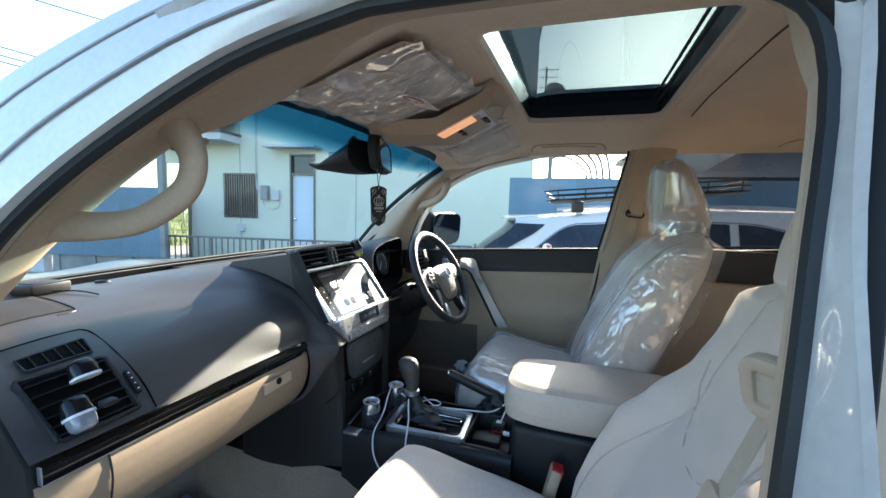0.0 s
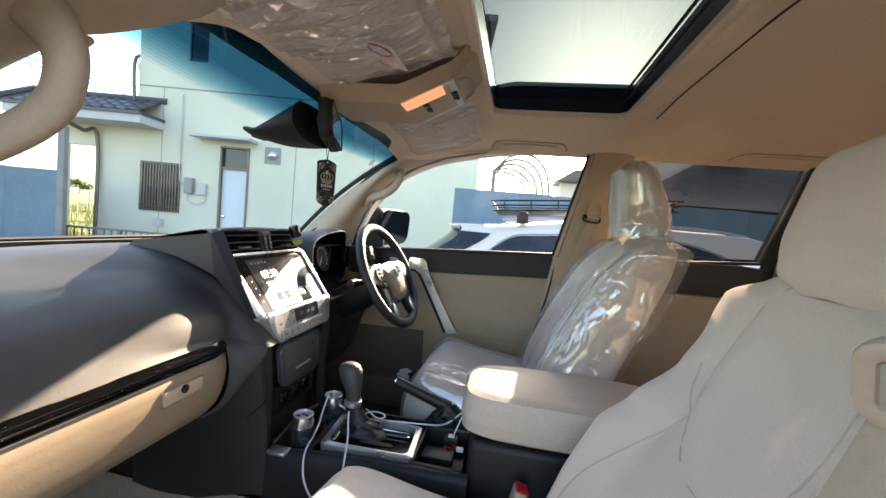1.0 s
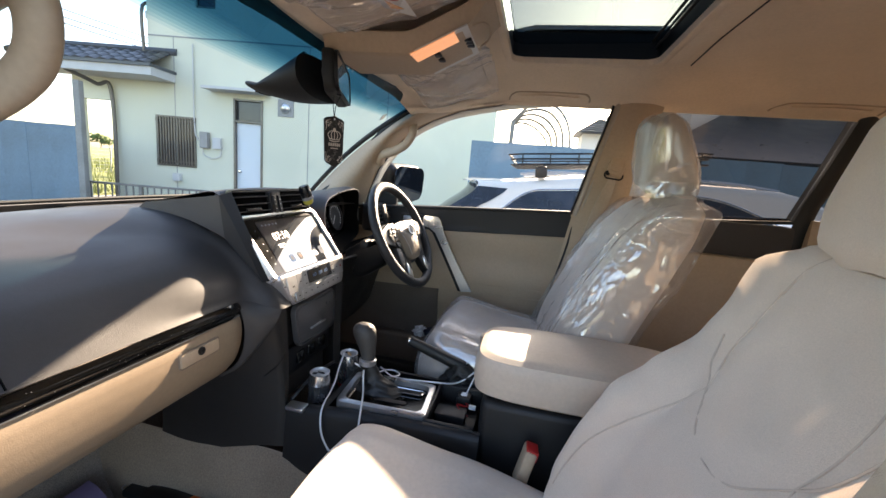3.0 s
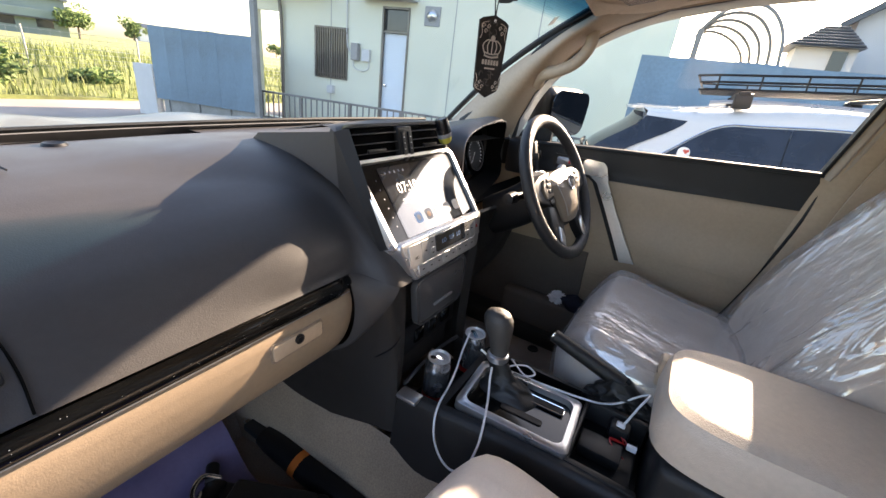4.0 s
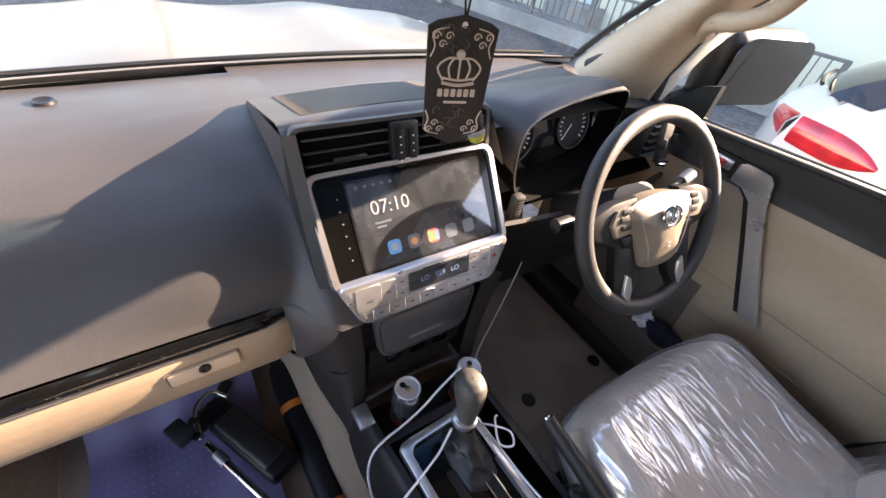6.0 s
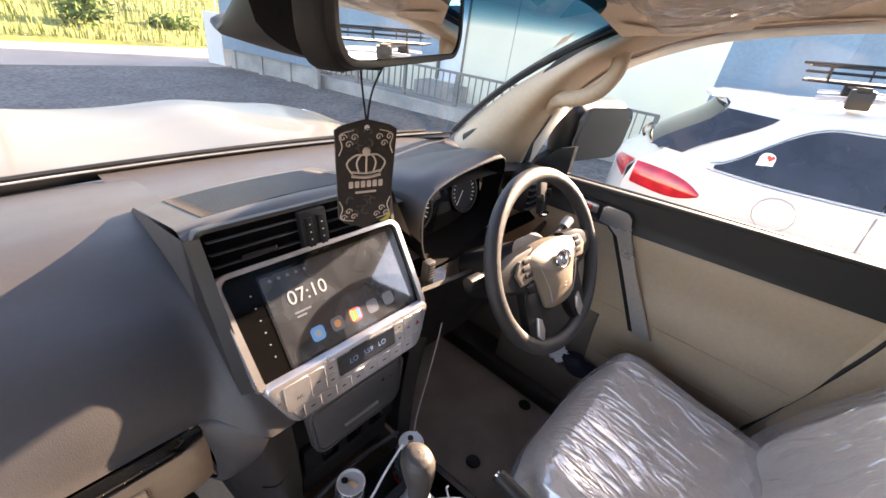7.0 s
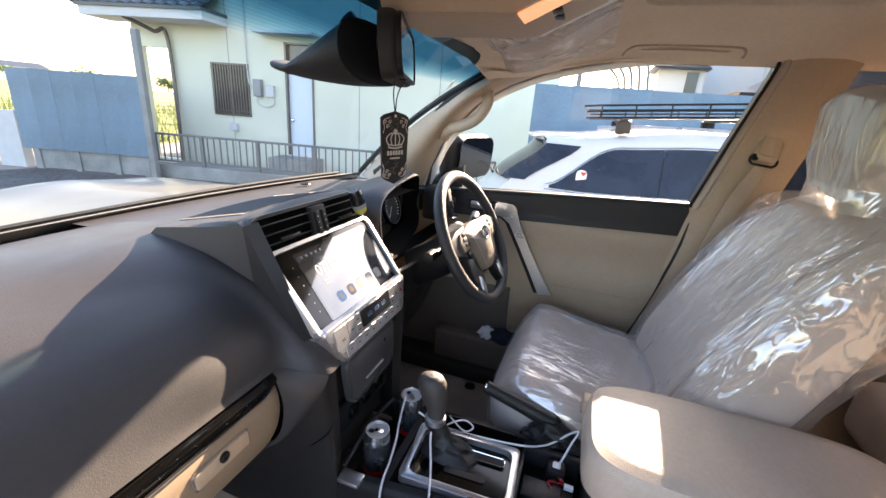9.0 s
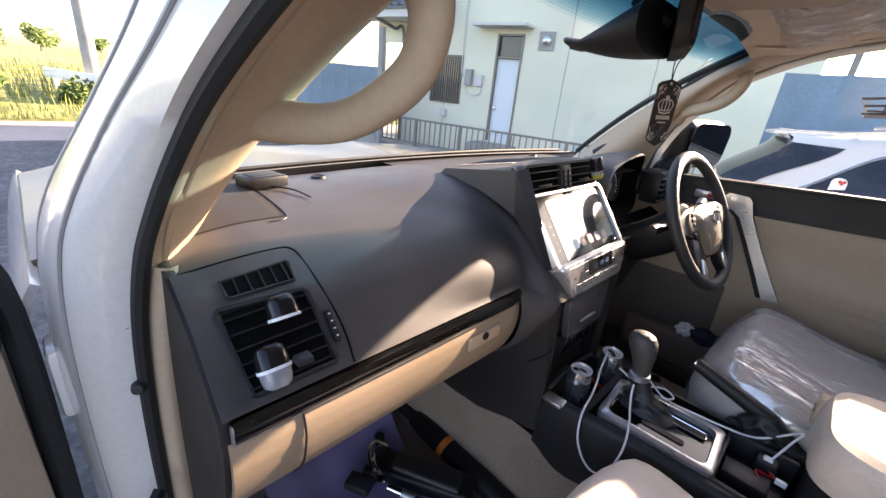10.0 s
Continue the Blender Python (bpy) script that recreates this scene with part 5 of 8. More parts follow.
def edge_fn(u, v):
    """From the inner edge of the seal trim to the roof lining."""
    w = EDGE[int(round(v * (len(EDGE) - 1)))]
    a = rim_fn(1, w)
    y = min(a.y, .47)
    x = -(roof_w(y) - .060)
    b = Vector((x, y, roof_z(x, y) - .007))
    return a.lerp(b, u) + Vector((.004, 0, -.012)) * math.sin(math.pi * u)


part("roof_edge_trim", grid(edge_fn, 10, len(EDGE)), M["trim"], car, "rounded beige trim between door seal and roof lining")
FL = curve_pts(WS[0:5], 24)
part("pillar_flange", thicken(grid(lambda u, v: FL[int(round(v * 23))] + Vector((lerp(-.004, -.034, u), lerp(-.004, -.016, u) + .006 * math.sin(math.pi * u), 0)), 6, 24), .003), M["rubber"], car, "black rubber flange on the centre pillar")
hinge = part("door_hinge", box((-.87, .93, .88), (-.80, 1.0, 1.0), .012), M["white_paint"], car)
part("check_strap", tube([(-.79, .80, .80), (-.83, .76, .77), (-.88, .70, .75)], .010, n=8, seg=6), M["black"], car)
for z in (1.085, .985):
    part("bump_stop", lathe([(.0, .010), (.007, .009), (.010, 0)], 12, m=Matrix.Translation((-.786 + .02 * (z - 1.0), .806, z)) @ pose(0, 0, 0, 60, -60, 0)), M["rubber"], car)

# open left front door, seen edge-on ahead of the opening
ld = thing("front_door_open", "open front passenger door with white skin and dark rubber edge", "door", pose(-.90, 1.00, 0, 0, 0, -66))
part("door_skin", box((-.03, -1.0, .45), (.03, 0, 1.17), .02), M["white_paint"], ld)
part("door_trim", box((.03, -.97, .48), (.075, -.03, 1.16), .02), M["beige"], ld, "beige inner trim panel")
part("door_trim_top", box((.032, -.97, 1.02), (.085, -.03, 1.175), .02), M["dark"], ld, "dark upper trim")
part("door_seal", tube([(.045, -.02, .5), (.05, -.012, .8), (.05, -.012, 1.1), (.04, -.05, 1.2)], .016, n=14, seg=8), M["rubber"], ld)
wm = part("wing_mirror", box((-.24, -.16, 1.14), (-.03, -.02, 1.33), .045, 3), M["white_paint"], ld, "white wing mirror shell")
part("mirror_foot", box((-.08, -.10, 1.10), (.02, -.03, 1.18), .015), M["black"], wm)

# right wing mirror, seen through the side window
rm = thing("wing_mirror", "dark wing mirror folded out on the driver side", "mirror", pose(.95, .655, 1.285, 0, 0, -14))
part("housing", box((-.135, -.02, -.095), (.15, .075, .085), .045, 5), M["black"], rm)
part("mirror_glass", prism(rrect(.255, .155, .045, 5), .003), M["wing_glass"], rm, at=Matrix.Translation((.005, -.024, -.004)) @ pose(0, 0, 0, 94, 0, 0))
part("mirror_arm", tube([(-.16, .05, -.11), (-.08, .05, -.08)], .03, seg=8), M["black"], rm)
part("corner_cap", prism([(0, 0), (.12, 0), (.10, .03), (.04, .085), (0, .10)], .02), M["black"], car, "black triangular mirror mount", at=frame_at((.755, .62, 1.17), (0, 1, .0), (0, 0, 1)))


# ---- dashboard ----
dash = thing("dashboard", "dark grey dashboard with beige lower panel and silver centre stack", "dashboard", Matrix.Translation((0, 0, 0)))
PA = [(1.16, 1.150), (1.09, 1.182), (1.00, 1.196), (.92, 1.198), (.86, 1.193), (.80, 1.183), (.75, 1.168), (.71, 1.148), (.675, 1.122), (.645, 1.092), (.622, 1.066), (.606, 1.050)]
PB = [(1.16, 1.155), (1.09, 1.186), (1.00, 1.202), (.93, 1.208), (.88, 1.210), (.82, 1.205), (.76, 1.190), (.70, 1.165), (.648, 1.132), (.602, 1.095), (.566, 1.058), (.545, 1.025)]


def pad_pt(x, v):
    k_ = smooth(.36, .68, v)
    s = smooth(lerp(-.46, -.206, k_), lerp(-.20, -.150, k_), x)
    s = max(s, .55 * k_ * smooth(-.46, -.26, x) * (1 - smooth(.74, 1, v)))
    i = v * (len(PA) - 1)
    k = min(int(i), len(PA) - 2)
    f = i - k
    ya, za = lerp(PA[k][0], PA[k + 1][0], f), lerp(PA[k][1], PA[k + 1][1], f)
    yb, zb = lerp(PB[k][0], PB[k + 1][0], f), lerp(PB[k][1], PB[k + 1][1], f)
    e = smooth(.62, .78, abs(x)) * .03 * (1 - v)
    return Vector((x, lerp(ya, yb, s), lerp(za, zb, s) - e))


part("upper_pad", grid(lambda u, v: pad_pt(lerp(-.745, -.118, u), v), 60, 40), M["dash"], dash, "grained dark grey upper pad")
part("upper_pad", grid(lambda u, v: (lerp(-.156, .752, u), lerp(1.16, .72, v), lerp(1.186, 1.190, smooth(0, .35, v)) + .01 * smooth(.2, .6, v) - .02 * smooth(.55, .75, lerp(-.156, .752, u))), 30, 14), M["dash"], dash, "grained dark grey upper pad")
part("pad_seam", tube([pad_pt(-.567, v) + Vector((0, -.0005, .0005)) for v in (.24, .30, .36, .41)] + [pad_pt(-.570, .43), pad_pt(-.580, .438), pad_pt(-.60, .440)], .0014, n=24, seg=5), M["black"], dash)
# the pad wraps round the end of the trim strip and down beside the glovebox
TL = curve_pts([(-.214, .606, 1.050), (-.211, .600, 1.024), (-.2065, .596, .985), (-.2055, .603, .940), (-.206, .622, .905), (-.212, .655, .880)], 30)
TR = curve_pts([(-.155, .545, 1.025), (-.162, .550, 1.005), (-.174, .566, .970), (-.186, .592, .930), (-.196, .622, .898), (-.206, .658, .876)], 30)


def tongue(u, v):
    i = int(round(v * 29))
    p = TL[i].lerp(TR[i], u) + Vector((0, -.006, -.002)) * math.sin(math.pi * u) * smooth(0, .3, v)
    return pad_pt(lerp(-.214, -.155, u), 1.0).lerp(p, smooth(0, .22, v))


part("pad_wrap", grid(tongue, 14, 30), M["dash"], dash, "dark pad wrapped down beside the glovebox")
part("end_cap", prism([(1.14, .62), (.95, .60), (.75, .70), (.63, .86), (.602, 1.0), (.606, 1.05), (.675, 1.122), (.75, 1.165), (.86, 1.19), (1.14, 1.15)], .014, .005, m=frame_at((-.748, 0, 0), (0, 1, 0), (0, 0, 1))), M["brown"], dash, "dark brown end panel")
# gloss black strip with a silver tip
part("trim_strip", thicken(grid(lambda u, v: (lerp(-.738, -.212, u), .598 - .006 * math.sin(math.pi * v) + .008 * smooth(.94, 1, u), lerp(1.0525, 1.022, v) - .012 * smooth(.97, 1, u) * (.5 - v)), 60, 6), .006), M["piano"], dash, "gloss black trim strip with dust")
part("strip_edge", tube([(-.738, .5975, 1.0225), (-.4, .5970, 1.0215), (-.217, .599, 1.024)], .0009, n=12, seg=5), M["steel"], dash)
rd_ = random.Random(3)
specks = bmesh.new()
for _ in range(45):
    u_, v_ = rd_.random(), rd_.uniform(.15, .8)
    q_ = Vector((lerp(-.73, -.21, u_), .5972 - .006 * math.sin(math.pi * v_), lerp(1.052, 1.024, v_)))
    lathe([(rd_.uniform(.0002, .0006), 0), (.0, .0003)], 5, specks, m=frame_at(q_, (1, 0, 0), (0, .1, 1)), caps=False)
part("dust_specks", specks, M["grey"], dash)["kind"] = "stuff"
part("strip_tip", box((-.7395, .592, 1.026), (-.737, .600, 1.050), .001), M["steel"], dash)
GP = [(.602, 1.022), (.596, 1.005), (.595, .985), (.598, .962), (.604, .940), (.614, .918), (.630, .898), (.66, .882), (.74, .875)]


def glove_pt(u, v):
    i = v * (len(GP) - 1); k = min(int(i), len(GP) - 2); f = i - k
    y, z = lerp(GP[k][0], GP[k + 1][0], f), lerp(GP[k][1], GP[k + 1][1], f)
    right = -.2085 - .006 * smooth(.92, .88, z)
    r = smooth(.95, 1, u)
    return (lerp(-.742, right, u), y + .006 * r * r, z)


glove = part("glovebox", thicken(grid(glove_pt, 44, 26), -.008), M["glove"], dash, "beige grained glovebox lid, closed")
part("lid_seam", tube([Vector(glove_pt(.155, v)) + Vector((0, -.002, 0)) for v in [k / 12 for k in range(13)]], .0016, seg=5), M["brown"], glove)
part("latch_recess", prism(rrect(.084, .024, .004, 3), .004, .0015), M["trim"], glove, at=frame_at((-.323, .5955, .990), (1, 0, .03), (0, .05, 1)))
part("latch_rim", sweep([(x, y, 0) for x, y in rrect(.088, .028, .005, 4)], circle(.0011, 6), close=True), M["carpet"], glove, at=frame_at((-.323, .5945, .990), (1, 0, .03), (0, .05, 1)))
part("lock_barrel", lathe([(.0075, 0), (.0075, .003), (.005, .004), (.002, .002)], 16, m=frame_at((-.323, .5925, .994), (1, 0, 0), (0, .05, 1))), M["black"], glove)
part("lower_panel", thicken(grid(lambda u, v: (lerp(-.742, -.17, u), lerp(.74, 1.05, v), lerp(.873, .78, v)), 6, 6), .01), M["brown"], dash)

# side vent panel
vp = part("side_vent_panel", thicken(grid(lambda u, v: pad_pt(lerp(-.744, -.584 - .012 * smooth(.6, 0, v) - .012 * smooth(.05, 0, v), u), lerp(.548, 1.0, v)) + Vector((0, -.003, .003)) * (1 + 1.2 * smooth(.25, 0, u)), 14, 18), .004), M["dash"], dash, "dark vent surround")
NV = Vector((0, -.74, .67))


def on_pad(x, v, d):
    return pad_pt(x, v) + NV * d


def vent_slats(parent, x0, x1, v0, v1, n, d=.010, mt=None):
    # one flat black sheet painted for the shade behind the slats
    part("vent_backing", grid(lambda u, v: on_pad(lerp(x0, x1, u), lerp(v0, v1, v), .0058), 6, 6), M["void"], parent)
    for k in range(n):
        v = lerp(v0, v1, (k + .5) / n)
        a, b = on_pad(x0, v, d), on_pad(x1, v, d)
        part("slat", sweep([a, (a + b) / 2, b], [(-.0032, -.0011), (.0032, -.0011), (.0032, .0011), (-.0032, .0011)], up=(0, -.67, -.74)), mt or M["black"], parent)


vent = part("side_vent", sweep([on_pad(x, v, .0070) for x, v in ((-.716, .690), (-.714, .682), (-.616, .698), (-.611, .706), (-.606, .937), (-.609, .945), (-.704, .945), (-.709, .938))], circle(.0038, 6), close=True), M["dark"], vp, "side air vent with horizontal slats")
vent_slats(vent, -.711, -.612, .695, .935, 6, .0085)
part("vent_tab", box((-.667, .0, -.004), (-.648, .016, .004), .002, m=Matrix.Translation(on_pad(0, .83, .011))), M["dark"], vent)
part("panel_joint", sweep([on_pad(x, v, .0042) for x, v in ((-.742, .545), (-.70, .545), (-.655, .548), (-.612, .550), (-.601, .558), (-.595, .585), (-.590, .68), (-.584, .786), (-.582, .868), (-.585, .99))], circle(.0013, 5), n=60), M["void"], vp)
wm_ = frame_at(on_pad(-.596, .82, .0045), (1, 0, 0), (0, .71, .70))
vw = part("vent_wheel", prism(rrect(.010, .044, .004, 3), .005, .0015), M["black"], vp, at=wm_)
for k in range(4):
    part("mark", prism(rrect(.003, .0016, .0004, 1), .0004), M["dial_white"], vw, at=Matrix.Translation((0, -.015 + .010 * k, .005)))
uv = part("demister_vent", sweep([on_pad(x, v, .0065) for x, v in ((-.699, .606), (-.617, .600), (-.615, .606), (-.618, .664), (-.695, .660), (-.699, .654))], circle(.0022, 5), close=True), M["dark"], vp, "narrow demister vent with upright fins")
# flat black sheet painted for the shade between the fins
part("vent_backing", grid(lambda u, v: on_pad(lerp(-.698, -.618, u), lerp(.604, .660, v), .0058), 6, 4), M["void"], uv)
for k in range(5):
    x = lerp(-.696, -.620, (k + .7) / 5)
    part("fin", tube([on_pad(x, .604, .0072), on_pad(x, .660, .0072)], .0011, seg=5), M["dark"], uv)

# speaker grilles on the pad, with fine ribs
sg = part("speaker_grille", thicken(grid(lambda u, v: pad_pt(lerp(-.735, -.572, u), lerp(.14, .425, v)) + Vector((0, 0, .0018)), 24, 40), .002), M["grille"], dash, "fine-ribbed grey speaker grille")
bm = bmesh.new()
for k in range(48):
    v = lerp(.15, .42, k / 47)
    tube([pad_pt(-.73, v) + Vector((0, 0, .0022)), pad_pt(-.575, v) + Vector((0, 0, .0022))], .0008, bm=bm, seg=4)
part("ribs", bm, M["dash"], sg)["kind"] = "stuff"
sb = thing("dashboard_box", "small black electronic box on the dashboard", "electronic box", pose(-.545, .960, 1.199, -1, 0, 10))
part("case", box((-.036, -.026, .0), (.036, .026, .020), .004), M["black"], sb)
part("top_plate", box((-.026, -.017, .0195), (.026, .017, .0215), .001), M["rubber"], sb)
part("lead", tube([(.0, -.026, .004), (.02, -.06, .002), (.025, -.10, -.004)], .0015, n=8, seg=4), M["black"], sb)
part("sensor_hole", lathe([(.016, 0), (.013, .004), (.006, .001)], 18, m=Matrix.Translation((-.42, .99, 1.197))), M["black"], dash)
part("sensor_hole", lathe([(.016, 0), (.013, .004), (.006, .001)], 18, m=Matrix.Translation((.42, 1.03, 1.197))), M["black"], dash)

# centre hump with air vents on top of the stack
HUMP = [(-.165, .880, 1.222), (.150, .905, 1.222), (.165, .690, 1.266), (-.165, .690, 1.266)]


def hump_pt(u, v):
    a = Vector(HUMP[0]).lerp(Vector(HUMP[1]), u); b = Vector(HUMP[3]).lerp(Vector(HUMP[2]), u)
    p = a.lerp(b, v)
    p.z += .006 * math.sin(math.pi * u) - .012 * smooth(.90, 1, v)
    return p


hump = part("centre_hump", grid(hump_pt, 20, 16), M["dash"], dash, "raised centre binnacle")
def facet(name, corners, parent, material):
    """A flat four-cornered panel with a little sag, from its corners in order."""
    a, b, c, d = (Vector(q) for q in corners)
    return part(name, grid(lambda u, v: a.lerp(b, u).lerp(d.lerp(c, u), v), 6, 6), material, parent)


A0, B0 = hump_pt(0, 0), hump_pt(0, 1)
seam_mid, seam_low = Vector((-.168, .675, 1.166)), Vector((-.166, .585, 1.082))
bm = bmesh.new()
n_f = 10
top_ = [A0.lerp(B0, k / n_f) for k in range(n_f + 1)]
low = [Vector((-.166, .90, 1.205)).lerp(seam_mid, k / n_f) + Vector((0, 0, .014 * math.sin(math.pi * k / n_f))) for k in range(n_f + 1)]
r0 = [bm.verts.new(q) for q in top_]; r1 = [bm.verts.new(q) for q in low]
for i in range(n_f):
    bm.faces.new((r0[i], r0[i + 1], r1[i + 1], r1[i]))
part("hump_side", bm, M["dash"], hump)
facet("hump_cheek", [B0, Vector((-.152, .672, 1.262)), Vector((-.150, .578, 1.082)), seam_low], hump, M["dark"])
facet("hump_cheek", [B0, seam_low, seam_mid, B0 + Vector((-.0005, .001, -.001))], hump, M["dark"])
part("cheek_filler", grid(lambda u, v: Vector((-.166, lerp(.70, .605, v), lerp(1.165, 1.088, v))) + Vector((.05 * u, .01, -.03 * u)), 4, 6), M["black"], hump)
bm = bmesh.new()
r0 = [bm.verts.new(hump_pt(1, k / 10)) for k in range(11)]; r1 = [bm.verts.new((.197, lerp(.90, .66, k / 10), 1.19 - .03 * k / 10)) for k in range(11)]
for i in range(10):
    bm.faces.new((r0[i], r0[i + 1], r1[i + 1], r1[i]))
part("hump_side", bm, M["dash"], hump)
gl_ = part("hump_grille", thicken(grid(lambda u, v: hump_pt(lerp(.11, .92, u), lerp(.07, .80, v)) + Vector((0, 0, .0006)), 24, 20), .0005), M["grille"], hump, "fine-ribbed grille on the binnacle top")
bm = bmesh.new()
for k in range(50):
    v = lerp(.08, .79, k / 49)
    tube([hump_pt(.115, v) + Vector((0, 0, .0006)), hump_pt(.915, v) + Vector((0, 0, .0006))], .0012, bm=bm, seg=4)
for k in range(64):
    u = lerp(.115, .915, k / 63)
    tube([hump_pt(u, .08) + Vector((0, 0, .0004)), hump_pt(u, .79) + Vector((0, 0, .0004))], .0009, bm=bm, seg=4)
part("ribs", bm, M["dash"], gl_)["kind"] = "stuff"

# stack frame: x across, y up along the leaning face, z out of it
SY = Vector((0, .089, .1165)).normalized()
SM = frame_at((0, .618, 1.140), (1, 0, 0), SY)          # middle of the head unit
stack = thing("centre_stack", "silver-framed centre stack with touch screen and climate controls", "centre stack", SM)
SMi = SM.inverted()


def ring_frame(outer, inner, z0, z1, bm=None):
    """A flat frame between two outlines with equal counts, from z0 to z1, with rounded front."""
    bm = bm or bmesh.new()
    n = len(outer)
    mid = [(lerp(a[0], b[0], .5), lerp(a[1], b[1], .5)) for a, b in zip(outer, inner)]
    R = [[bm.verts.new((x, y, z0)) for x, y in outer], [bm.verts.new((lerp(x, m[0], .06), lerp(y, m[1], .06), z1 - .0016)) for (x, y), m in zip(outer, mid)],
         [bm.verts.new((lerp(x, m[0], .25), lerp(y, m[1], .25), z1)) for (x, y), m in zip(outer, mid)], [bm.verts.new((lerp(x, m[0], .25), lerp(y, m[1], .25), z1)) for (x, y), m in zip(inner, mid)], [bm.verts.new((x, y, z0)) for x, y in inner]]
    for a, b in zip(R, R[1:]):
        for i in range(n):
            bm.faces.new((a[i], a[(i + 1) % n], b[(i + 1) % n], b[i]))
    return bm


def stack_outline(w0, w1, h, r):
    """Rounded outline, w0 wide at the foot and w1 at the top."""
    return [(x * lerp(w0, w1, y / h + .5) / max(w0, w1), y) for x, y in rrect(max(w0, w1), h, r, 5)]


M["pix_white"] = mat("lit_white", (.18, .195, .21), .4, emit=.08, vary=0)
M["pix_blue"] = mat("lit_blue", (.05, .16, .33), .3, emit=.11, vary=.2)
M["pix_red"] = mat("lit_red", (.34, .06, .06), .3, emit=.09, vary=.2)
M["pix_orange"] = mat("lit_orange", (.34, .16, .06), .3, emit=.09, vary=.2)
M["pix_green"] = mat("lit_green", (.08, .27, .09), .3, emit=.09, vary=.2)
M["pix_grey"] = mat("lit_grey", (.08, .09, .11), .3, emit=.05, vary=.2)
M["pix_land"] = mat("screen_picture", (.030, .034, .040), .05, emit=.025, vary=.8, scale=14, fine=.4, fscale=40, spec=.8, rvary=.02, clear=1.0)
hu = part("head_unit", prism(stack_outline(.278, .288, .150, .012), .010), M["piano"], stack, "gloss black head unit", at=Matrix.Translation((0, 0, -.006)))
part("bezel", ring_frame(stack_outline(.304, .312, .166, .020), stack_outline(.280, .289, .150, .012), -.030, .010), M["silver"], hu, "satin silver screen frame", at=Matrix.Translation((0, 0, .006)))
disp = part("display", prism(rrect(.228, .132, .004, 2), .0008), M["screen"], hu, "glossy touch screen showing a home page", at=Matrix.Translation((.012, 0, .0101)))
part("wallpaper", prism(rrect(.222, .124, .003, 2), .0003), M["pix_land"], disp, "dim landscape wallpaper", at=Matrix.Translation((0, 0, .0008)))
text("07:10", .028, M["pix_white"], disp, Matrix.Translation((-.054, .022, .0014)), "clock_digits")
part("date_bar", prism(rrect(.026, .003, .001, 1), .0002), M["pix_grey"], disp, at=Matrix.Translation((-.070, .001, .0012)))
part("date_bar", prism(rrect(.016, .003, .001, 1), .0002), M["pix_grey"], disp, at=Matrix.Translation((-.074, -.005, .0012)))
for k, c in enumerate(("pix_blue", "pix_grey", "pix_red", "pix_grey", "pix_grey")):
    ic = part("app_icon", prism(rrect(.021, .021, .006, 4), .0002), M[c], disp, at=Matrix.Translation((-.062 + k * .033, -.038, .0012)))
    if k == 2:
        for q, c2 in enumerate(("pix_green", "pix_orange", "pix_blue")):
            part("glyph", prism(rrect(.0055, .016, .001, 1), .0002), M[c2], ic, at=Matrix.Translation((-.006 + .006 * q, 0, .0003)))
    else:
        part("glyph", prism([(.006 * math.cos(a), .006 * math.sin(a)) for a in [q * .785 for q in range(8)]], .0002), M["pix_white" if k == 0 else "pix_orange" if k == 1 else "pix_grey"], ic, at=Matrix.Translation((0, 0, .0003)))
for k in range(6):
    part("side_key", prism(rrect(.0030, .0026, .001, 1), .0002), M["pix_grey"], hu, at=Matrix.Translation((-.115, .045 - k * .017, .0101)))
for k in range(5):
    part("status_mark", prism(rrect(.0045, .0045, .001, 1), .0002), M["pix_grey"], disp, at=Matrix.Translation((-.098 + k * .013, .055, .0012)))
# climate panel under the screen, standing upright
def clim_outline(w0, w1, h, r):
    return [(x * lerp(w0, w1, y / h + .5) / w1, y) for x, y in rrect(w1, h, r, 5)]


CM = frame_at((0, .560, 1.056), (1, 0, 0), (0, .26, 1))
cl = part("climate_panel", prism(clim_outline(.238, .302, .072, .014), .050, .004), M["silver"], stack, "satin silver climate control panel", at=SMi @ CM @ Matrix.Translation((0, 0, -.040)))
ZT = .0502
part("key_bed", prism(clim_outline(.222, .276, .062, .006), .0006), M["pull_silver"], cl, at=Matrix.Translation((0, -.002, ZT - .0004)))
part("climate_display", prism(rrect(.108, .031, .003, 2), .0025), M["screen"], cl, "dark display with dim blue digits", at=Matrix.Translation((.010, .012, ZT)))
M["pix_cyan"] = mat("lit_cyan", (.10, .16, .26), .4, emit=.03, vary=0)
text("LO   559   LO", .012, M["pix_cyan"], cl, Matrix.Translation((.010, .012, ZT + .0028)), "display_digits")
M["key_ink"] = mat("key_print", (.05, .05, .05), .6, vary=0)


def key(x0, x1, y0, y1, mark=True):
    k_ = part("key", prism([(x + (x0 + x1) / 2, y + (y0 + y1) / 2) for x, y in rrect(x1 - x0, y1 - y0, .002, 2)], .0016, .0005, 1), M["silver"], cl, at=Matrix.Translation((0, 0, ZT)))
    if mark:
        part("key_mark", prism([(x + (x0 + x1) / 2, y + (y0 + y1) / 2) for x, y in rrect(min(.007, (x1 - x0) * .35), .0020, .0008, 1)], .0002), M["key_ink"], k_, at=Matrix.Translation((0, 0, .0016)))
    return k_


